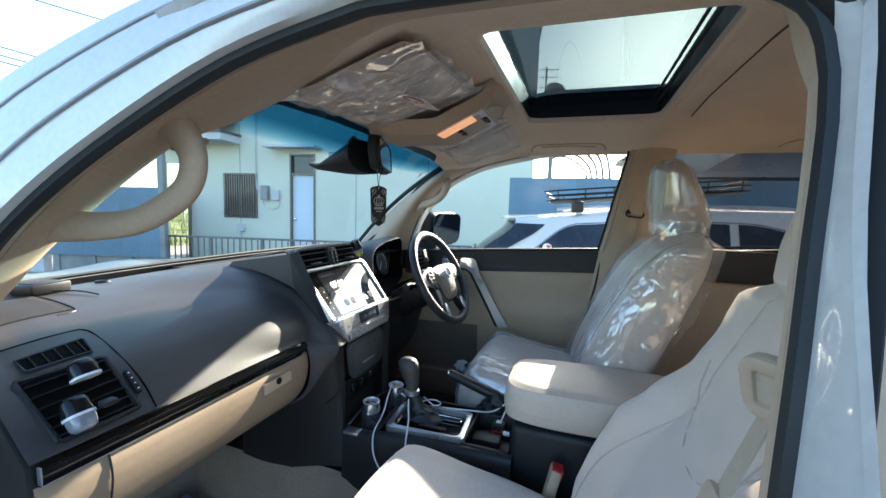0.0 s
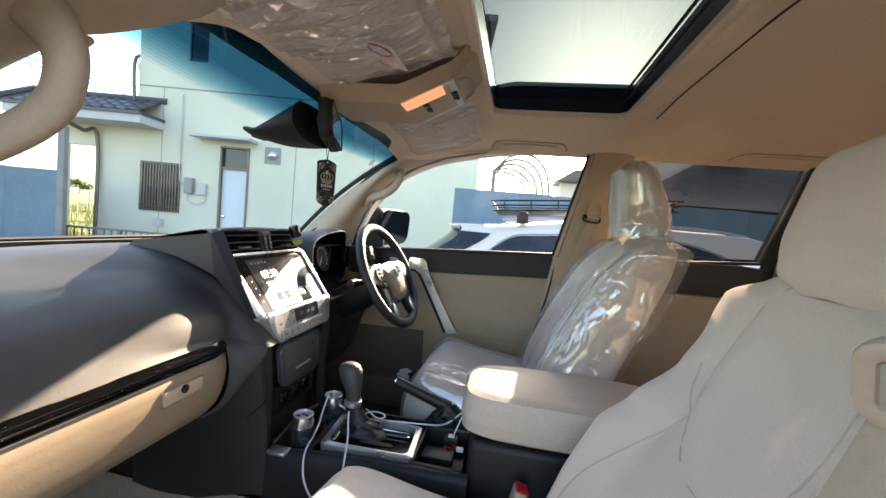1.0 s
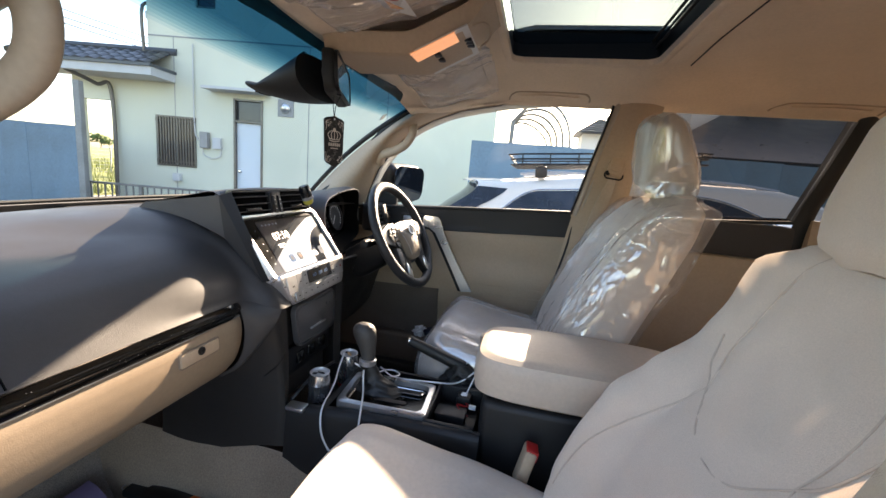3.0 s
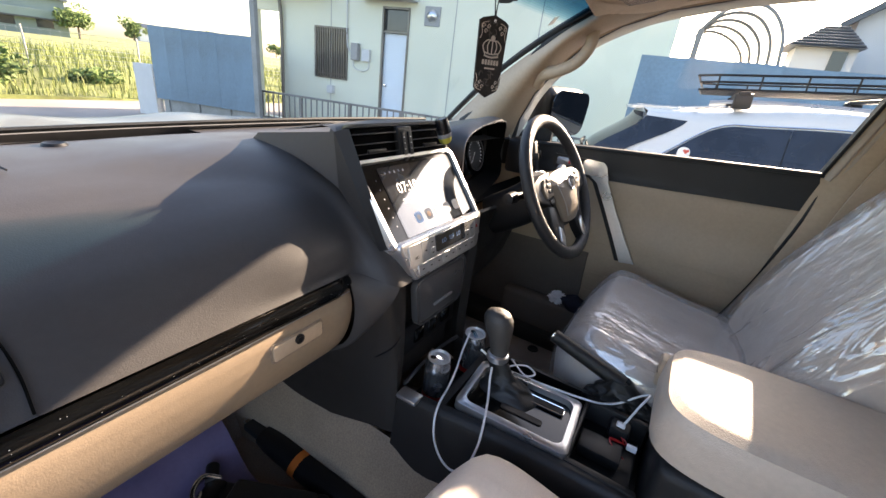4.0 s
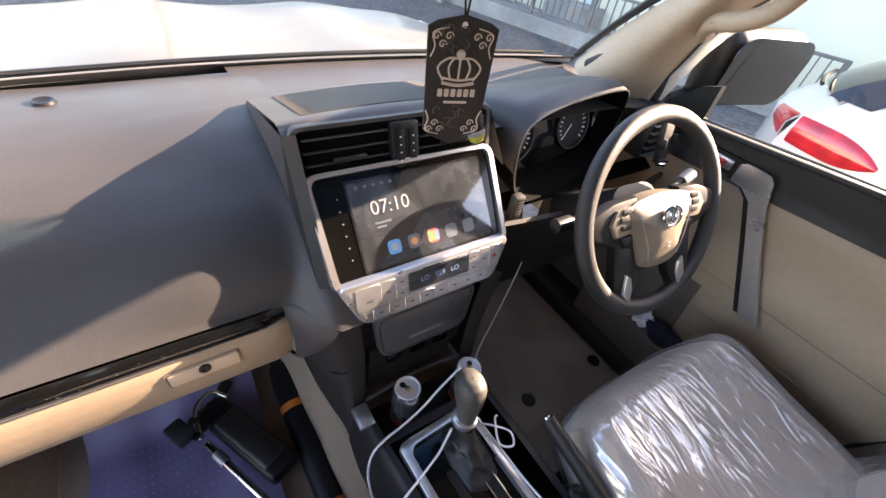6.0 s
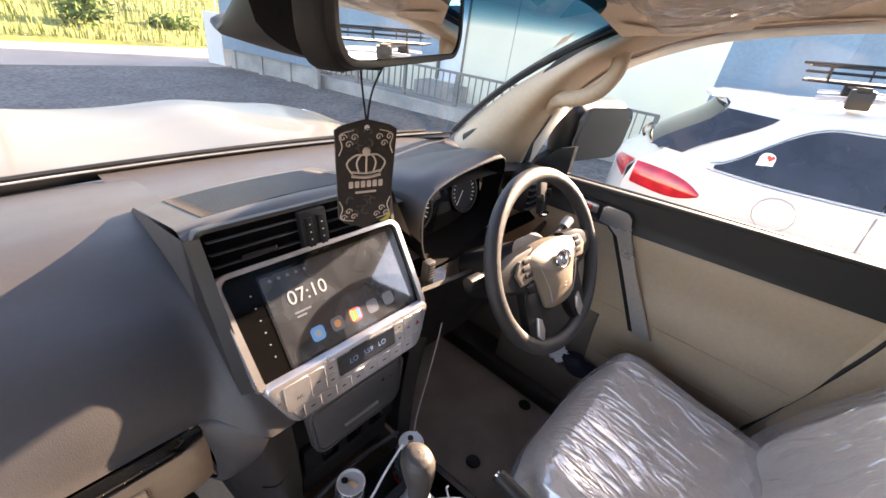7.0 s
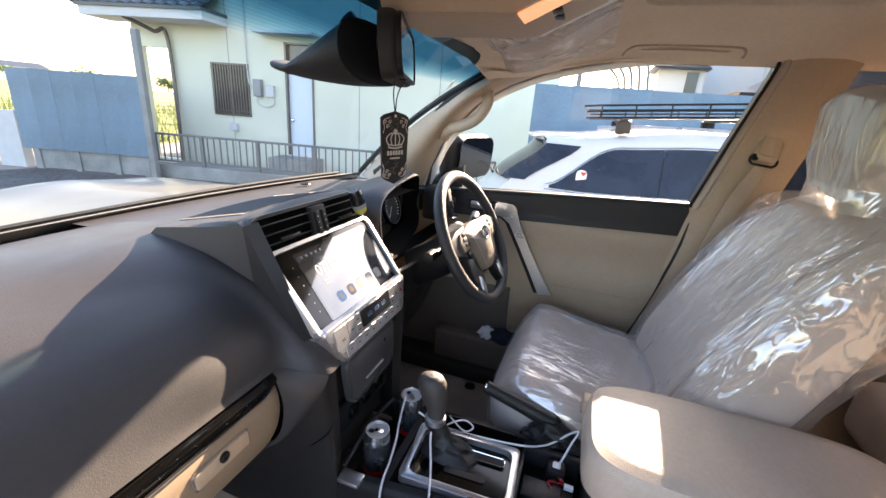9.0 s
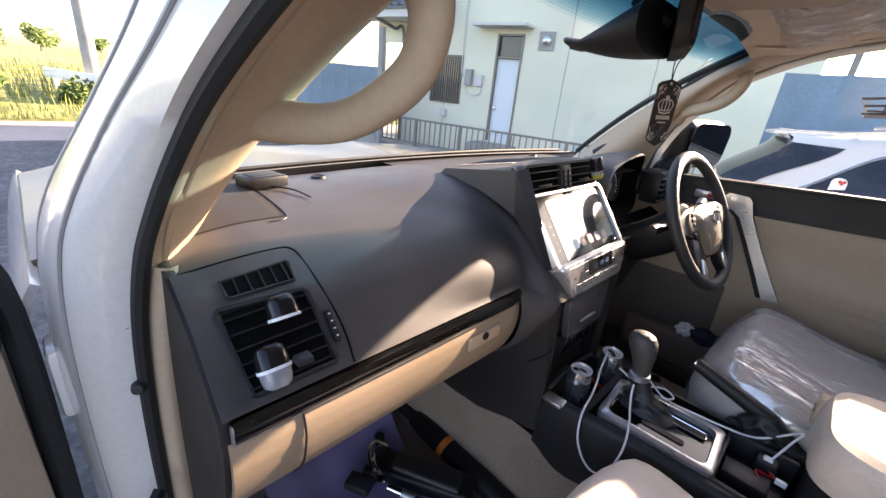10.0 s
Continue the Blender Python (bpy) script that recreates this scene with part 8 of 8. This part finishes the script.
part("switch", box((.006, -.008, -.003), (.03, .008, .003), .002, m=Matrix.Translation(oc_pt(.0, .285, .006))), M["black"], oc)
part("tail_bezel", sweep([oc_pt(x, y, .001) for x, y in ((-.06, .235), (-.055, .195), (0, .182), (.055, .195), (.06, .235))], circle(.002, 5), n=20), M["trim"], oc)

# fold-up roof grips
def roof_grip(y0, y1, s):
    G = thing("roof_grip", "beige fold-up roof grip handle", "grip handle", Matrix.Translation((0, 0, 0)), "grip handles")
    def on_roof(x, y, dz=0.0):
        return Vector((s * x, y, roof_z(x, y) + dz))
    def f(t):
        return on_roof(.585 - .014 * math.sin(math.pi * t), lerp(y0 - .02, y1 + .02, t), -.0022 + .008 * smooth(.12, 0, min(t, 1 - t)))
    part("bar", sweep([f(k / 18) for k in range(19)], circle(.0120, 12, .0034), up=(0, 0, 1)), M["liner"], G)
    arch = [on_roof(x, y) for x, y in ((.606, y0 + .004), (.585, y0), (.560, y0 - .012), (.545, y0 - .035), (.541, (y0 + y1) / 2), (.545, y1 + .030), (.558, y1 + .010), (.585, y1), (.606, y1 - .002))]
    # darker tube drawn as the shadow line of the recess
    part("recess_edge", tube(arch, .0034, n=40, seg=8), M["trim"], G, "darker line for the shade round the grip recess")


roof_grip(.175, -.085, 1)
roof_grip(-.62, -.90, 1)


# pillar grab handles
def pillar_handle(pts, r0):
    G = thing("pillar_handle", "beige grab handle on the windscreen pillar", "grab handle", Matrix.Translation((0, 0, 0)), "pillar handles")
    part("bar", sweep(pts, circle(.0135, 14, .0185), n=36, scale=lambda t: r0 * (1 + .55 * (2 * t - 1) ** 4)), M["trim"], G)
    for k, q in ((1, pts[1]), (-2, pts[-2])):
        part("end_cover", box((-.007, -.011, -.004), (.007, .011, .004), .003, m=frame_at(Vector(q) + Vector((-.012 if q[0] > 0 else .012, -.008, .004)), (0, 1, -.6), (1, .2, 0))), M["trim"], G)
    return G


pillar_handle([(.655, .665, 1.375), (.618, .640, 1.393), (.590, .585, 1.408), (.577, .540, 1.432), (.573, .515, 1.470), (.585, .518, 1.505), (.612, .540, 1.520)], .95)
pillar_handle([(-.660, .735, 1.345), (-.625, .675, 1.342), (-.600, .615, 1.350), (-.588, .560, 1.376), (-.585, .522, 1.404), (-.590, .503, 1.436), (-.594, .507, 1.464), (-.606, .528, 1.496)], 1.08)

# ---- mirror, sensor housing, hanging tag ----
mx = Vector((.226, .081, .0)).normalized()
mm = frame_at((-.006, .500, 1.522), mx, (0, .08, 1))
rv = thing("rear_view_mirror", "black rear-view mirror with a clear glass", "mirror", mm)
part("housing", prism(rrect(.256, .084, .030, 5), .024, .010, 3), M["rubber"], rv, at=Matrix.Translation((0, 0, -.026)))
part("glass_frame", ring_frame(rrect(.250, .078, .028, 5), rrect(.236, .066, .024, 5), -.004, .003), M["black"], rv)
part("mirror_glass", prism(rrect(.236, .066, .024, 5), .002), M["mirror"], rv, at=Matrix.Translation((0, 0, -.0005)))
part("stem", tube([(0, .01, -.03), (0, .03, -.07), (0, .05, -.09)], .014, n=6, seg=10), M["black"], rv)
sh_ = thing("sensor_housing", "large black sensor housing behind the mirror", "sensor housing", Matrix.Translation((0, 0, 0)))


def hous(u, v):
    a = 2 * math.pi * u
    y = lerp(.540, .690, v)
    w = lerp(.108, .078, v ** 1.3) * (1 - .35 * smooth(.9, 1, v))
    top = 1.580 - .62 * max(0, y - .51) - .004
    low = 1.474 + .010 * v - .006 * math.sin(math.pi * v)
    h = max(.018, top - low)
    c, s = math.cos(a), math.sin(a)
    sx = math.copysign(abs(c) ** .6, c); sz = math.copysign(abs(s) ** .7, s)
    return (-.026 + sx * w * (1 if sz > 0 else 1 - .25 * abs(sz) ** 2), y, low + h / 2 + sz * h / 2)


part("shell", grid(hous, 32, 16, close_u=True, caps=True), M["rubber"], sh_)
part("lens_window", box((-.05, .688, 1.482), (.0, .694, 1.492), .002), M["piano"], sh_)

tg = thing("hanging_tag", "black hanging air-freshener tag with a pale crown emblem", "air freshener", frame_at((-.062, .490, 1.386), (.90, -.30, .02), (0, 0, 1)))
M["tag"] = mat("black_card_floral", (.022, .019, .018), .55, vary=.5, scale=90, fine=.3, fscale=300)
M["tag_print"] = mat("pale_gold_print", (.60, .52, .45), .5, vary=.1)
M["tag_pattern"] = mat("dark_floral_print", (.065, .058, .053), .5, vary=.3)
part("card", prism([(-.029, .044), (-.022, .048), (0, .053), (.022, .048), (.029, .044), (.026, -.040), (.021, -.045), (0, -.054), (-.021, -.045), (-.026, -.040)], .0022, .0005, 1), M["tag"], tg)
cd = tg.children[-1]
for k in range(6):
    part("print_bar", prism(rrect(.0042, .0066, .0006, 1), .0003), M["tag_print"], cd, at=Matrix.Translation((-.0145 + k * .0058, -.0065, .0026)))
part("print_bar", prism(rrect(.021, .0022, .0005, 1), .0003), M["tag_print"], cd, at=Matrix.Translation((0, -.0145, .0026)))
crown = bmesh.new()
sweep([(-.014, .002, .0026), (0, .0, .0026), (.014, .002, .0026)], circle(.0014, 5), crown, n=8)
sweep([(-.014, .006, .0026), (0, .004, .0026), (.014, .006, .0026)], circle(.0010, 5), crown, n=8)
for k in range(5):
    q = (k - 2) / 2
    sweep([(q * .013, .004, .0026), (q * .0185, .014, .0026), (q * .010, .0215, .0026), (0, .021, .0026)], circle(.0009, 5), crown, n=10)
lathe([(.0, .003), (.003, .0022), (.004, 0)], 10, crown, m=Matrix.Translation((0, .0245, .0022)))
part("crown", crown, M["tag_print"], cd, "pale crown emblem")
for sx in (-1, 1):
    for sy in (-1, 1):
        bm = bmesh.new()
        for q in range(3):
            c0 = Vector((sx * (.0215 - .005 * q), sy * (.0385 - .006 * (q == 1)) - .001, .0026))
            tube([c0 + Vector((.0035 * (1 - k / 14) * math.cos(k * .6), .0035 * (1 - k / 14) * math.sin(k * .6), 0)) for k in range(14)], .0006, bm=bm, seg=4)
        tube([(sx * .0255, sy * .022, .0026), (sx * .0225, sy * .030, .0026), (sx * .0245, sy * .040, .0026), (sx * .012, sy * .044, .0026)], .0006, n=12, bm=bm, seg=4)
        part("corner_scroll", bm, M["tag_print"], cd)
rr = random.Random(9)
bm = bmesh.new()
for k in range(16):
    c0 = Vector((rr.uniform(-.019, .019), rr.choice((rr.uniform(-.04, -.02), rr.uniform(.028, .043))), .0023))
    a0 = rr.uniform(0, 6)
    tube([c0 + Vector((.006 * (j / 10) * math.cos(a0 + j * .35), .006 * (j / 10) * math.sin(a0 + j * .35), 0)) for j in range(11)], .0008, bm=bm, seg=4)
part("floral_print", bm, M["tag_pattern"], cd)["kind"] = "stuff"
for s in (-1, 1):
    part("cord", tube([(0, .048, .0015), (s * .004, .075, .001), (s * .010, .098, .010)], .0009, n=8, seg=5), M["black"], tg)
part("hole", lathe([(.0026, 0), (.0022, .001), (.0012, .0008)], 12, m=Matrix.Translation((0, .046, .0018))), M["white"], cd)
part("bead", box((-.008, .094, .004), (.008, .100, .014), .002), M["black"], tg)

# ---- drinks cans ----
def drinks_can(x, y, z, turn, label):
    C_ = thing("drink_can", label, "drink can", pose(x, y, z, 0, 0, turn), "drink cans")
    part("body", lathe([(.021, 0), (.0255, .004), (.0265, .010), (.0265, .098), (.0235, .110), (.0228, .114)], 28, caps=False), M["can"], C_, "bare metal can wall")
    part("print_band", lathe([(.0268, .020), (.0268, .088)], 28, caps=False), M["can_print"], C_, "dark printed band")
    part("print_mark", lathe([(.0270, .022), (.0270, .034)], 28, caps=False), M["red"], C_, "red print")
    part("lid", lathe([(.0228, .114), (.0238, .1165), (.0225, .1175), (.0205, .112), (.0001, .1115)], 28, caps=False), M["can_lid"], C_)
    part("tab", prism([(x_, y_) for x_, y_ in rrect(.009, .018, .004, 3)], .0014), M["chrome"], C_, at=Matrix.Translation((0, -.003, .1125)) @ pose(0, 0, 0, 14, 0, 0))
    part("mouth", prism([(x_ * .9, y_ + .012) for x_, y_ in circle(.0062, 14)], .0004), M["black"], C_, at=Matrix.Translation((0, 0, .1118)))
    return C_


M["can_lid"] = mat("can_lid_aluminium", (.55, .55, .56), .38, metal=.35, vary=.05)
M["can_print"] = mat("can_print", (.30, .31, .33), .22, metal=.85, vary=.18, scale=60)
drinks_can(-.046, .512, .720, 20, "open slim silver drink can in the cup holder")
drinks_can(.078, .494, .720, -40, "open slim silver drink can beside the shifter")
part("cup_holder", box((-.10, .475, .715), (.10, .548, .719)), M["black"], con, smooth=False)

# ---- white charging cables ----
cb = thing("charging_cable", "white charging cable looped over the console", "cable", Matrix.Translation((0, 0, 0)), "charging cables")
part("lead", tube([(.060, .500, .842), (.010, .490, .822), (-.030, .478, .812), (-.075, .468, .806), (-.115, .462, .802), (-.140, .456, .786), (-.152, .446, .752), (-.156, .425, .720), (-.154, .400, .706), (-.148, .378, .722), (-.138, .368, .770), (-.122, .370, .800), (-.085, .382, .810), (-.050, .395, .812), (-.030, .405, .830), (-.022, .408, .850)], .0022, n=70, seg=6), M["white"], cb)
cb2 = thing("charging_cable", "white charging cable running to the power socket", "cable", Matrix.Translation((0, 0, 0)), "charging cables")
part("lead", tube([(.040, .46, .83), (.048, .41, .806), (.052, .36, .803), (.056, .29, .806), (.066, .235, .806), (.085, .205, .800), (.100, .180, .805), (.112, .150, .830), (.100, .135, .850), (.080, .145, .835), (.064, .158, .800), (.058, .165, .785)], .0022, n=60, seg=6), M["white"], cb2)
part("plug", box((.050, .157, .770), (.066, .173, .795), .003), M["white"], cb2)
part("lead_loop", tube([(.045, .405, .806), (.065, .385, .812), (.085, .365, .806), (.075, .345, .803), (.055, .360, .805), (.070, .395, .815), (.080, .40, .81)], .0020, n=40, seg=6), M["white"], cb2)
cb3 = thing("charging_cable", "thin white cable hanging from the knee panel to the can", "cable", Matrix.Translation((0, 0, 0)), "charging cables")
part("lead", tube([(.380, .675, .97), (.360, .668, .905), (.332, .652, .840), (.270, .620, .762), (.205, .585, .722), (.150, .545, .745), (.118, .515, .800), (.100, .502, .838)], .0018, n=30, seg=6), M["white"], cb3)
cl_ = thing("socket_tangle", "black adapter with red coiled leads in the tray", "adapter", Matrix.Translation((.02, .165, .752)))
part("adapter", box((.022, -.018, 0), (.055, .018, .040), .005), M["black"], cl_)
for k in range(2):
    part("red_lead", tube([(-.012, -.02 + .01 * k, .012), (.004, .012, .026 + .004 * k), (.016, -.012 - .006 * k, .022), (.030, .004, .034)], .0012, n=18, seg=5), M["red"], cl_)
part("fuse", box((.0, -.035, .024), (.008, -.018, .034), .001), M["white"], cl_)

# ---- things in the footwells ----
ps = thing("vinyl_sheet", "purple dotted vinyl sheet on the passenger floor", "sheet", Matrix.Translation((0, 0, 0)))
part("sheet", thicken(grid(lambda u, v: (lerp(-.63, -.29, u) + .02 * v, lerp(.40, .95, v), .4840 + .012 * noise.noise(Vector((u * 4, v * 5, 0))) + .01 + .10 * smooth(.75, 1, v)), 24, 24), .002), M["purple"], ps)
dots = bmesh.new()
for i in range(20):
    for j in range(20):
        u, v = .10 + i * .044, .05 + j * .036
        lathe([(.0017, 0), (.0, .001)], 6, dots, m=Matrix.Translation((lerp(-.63, -.29, u) + .02 * v, lerp(.40, .95, v), .4840 + .012 * noise.noise(Vector((u * 4, v * 5, 0))) + .0125 + .10 * smooth(.75, 1, v))), caps=False)
part("dots", dots, M["grey"], ps)["kind"] = "stuff"
tp = thing("folded_stand", "folded black stand with chrome tubes on the passenger floor", "folded stand", pose(-.322, .715, .500, 0, 0, -64))
part("body", box((-.10, -.034, .0), (.13, .034, .040), .010, 3), M["black"], tp, at=pose(0, 0, .01, 0, -4, 0))
part("pad", box((-.065, -.030, .048), (.105, .030, .066), .010, 3), M["leather"], tp)
part("hinge_block", box((-.125, -.055, .018), (-.085, .030, .052), .008), M["black"], tp)
part("clamp", box((-.150, -.095, .020), (-.090, -.055, .044), .006), M["rubber"], tp)
part("chrome_tube", tube([(-.055, -.058, .034), (.34, -.066, .026)], .0085, seg=12), M["chrome"], tp)
part("tube_collar", tube([(-.02, -.0588, .0333), (.012, -.0594, .0327)], .0115, seg=12), M["steel"], tp)
part("chrome_link", tube([(-.105, .034, .045), (-.132, .018, .062), (-.126, -.022, .066), (-.098, -.050, .052)], .0055, n=14, seg=10), M["chrome"], tp)
part("chrome_link", tube([(-.118, -.010, .056), (-.100, -.040, .062), (-.062, -.058, .046)], .0045, n=12, seg=8), M["chrome"], tp)
for x_, y_ in ((-.105, -.046), (-.070, -.060)):
    part("bolt", lathe([(.0, .010), (.009, .009), (.010, 0), (.008, -.010)], 14, m=Matrix.Translation((x_, y_, .052)) @ pose(0, 0, 0, 20, 0, 0)), M["chrome"], tp)
part("foot", lathe([(.010, -.022), (.013, -.020), (.013, .020), (.009, .024)], 14, m=Matrix.Translation((-.128, .040, .042)) @ pose(0, 0, 0, 90, 0, 30)), M["rubber"], tp)
tc = thing("umbrella_pouch", "black folding umbrella with an orange strap on the floor", "umbrella", pose(-.208, .760, .503, 0, 4, -89))
part("pouch", sweep([(-.10, 0, .02), (0, 0, .022), (.28, 0, .02)], circle(.030, 12, .024), n=10, scale=lambda t: .85 + .2 * math.sin(math.pi * t)), M["black"], tc)
part("strap", sweep([(.012, 0, .021), (.030, 0, .021)], circle(.0325, 14, .027)), M["orange"], tc)
part("strap", sweep([(.255, 0, .02), (.275, 0, .02)], circle(.030, 14, .025)), M["orange"], tc)
part("tab", box((-.155, -.018, .012), (-.09, .018, .030), .004), M["rubber"], tc)
part("loop", tube([(-.155, -.008, .02), (-.168, -.006, .022), (-.168, .006, .022), (-.155, .008, .02)], .0015, n=10, seg=5), M["steel"], tc)
ts = thing("tissue", "crumpled white tissue on the door pocket", "tissue", Matrix.Translation((.715, .462, .668)))
def paper_pt(u, v):
    a, b = 2 * math.pi * u, math.pi * (v - .5)
    d = Vector((math.cos(a) * math.cos(b), math.sin(a) * math.cos(b), .75 * math.sin(b)))
    return d * (.024 * (1 + .42 * fold(2.2 * d.x + 3, 2.2 * d.y, 2.2 * d.z) + .2 * fold(5 * d.x, 5 * d.y + 2, 5 * d.z)))


part("paper", grid(paper_pt, 40, 24, close_u=True), M["white"], ts)
cb4 = thing("cloth_bag", "small dark navy cloth on the door pocket", "cloth", Matrix.Translation((.718, .395, .666)))
def cloth_pt(u, v):
    a, b = 2 * math.pi * u, math.pi * (v - .5)
    d = Vector((.030 * math.cos(a) * math.cos(b), .052 * math.sin(a) * math.cos(b), .026 * math.sin(b)))
    return d * (1 + .25 * fold(20 * d.x, 18 * d.y + 3, 24 * d.z))


part("folds", grid(cloth_pt, 40, 24, close_u=True), M["navy"], cb4)
pd = thing("pedals", "black driver foot pedals under the dashboard", "pedals", Matrix.Translation((.40, .92, .55)))
part("brake_pedal", box((-.06, -.02, .07), (.03, .01, .13), .006), M["rubber"], pd)
part("brake_arm", tube([(-.015, .01, .10), (-.015, .10, .30)], .010, seg=8), M["black"], pd)
part("accelerator", box((.09, -.02, -.04), (.14, .01, .12), .006), M["rubber"], pd)
part("accelerator_arm", tube([(.115, .01, .08), (.115, .11, .28)], .008, seg=8), M["black"], pd)
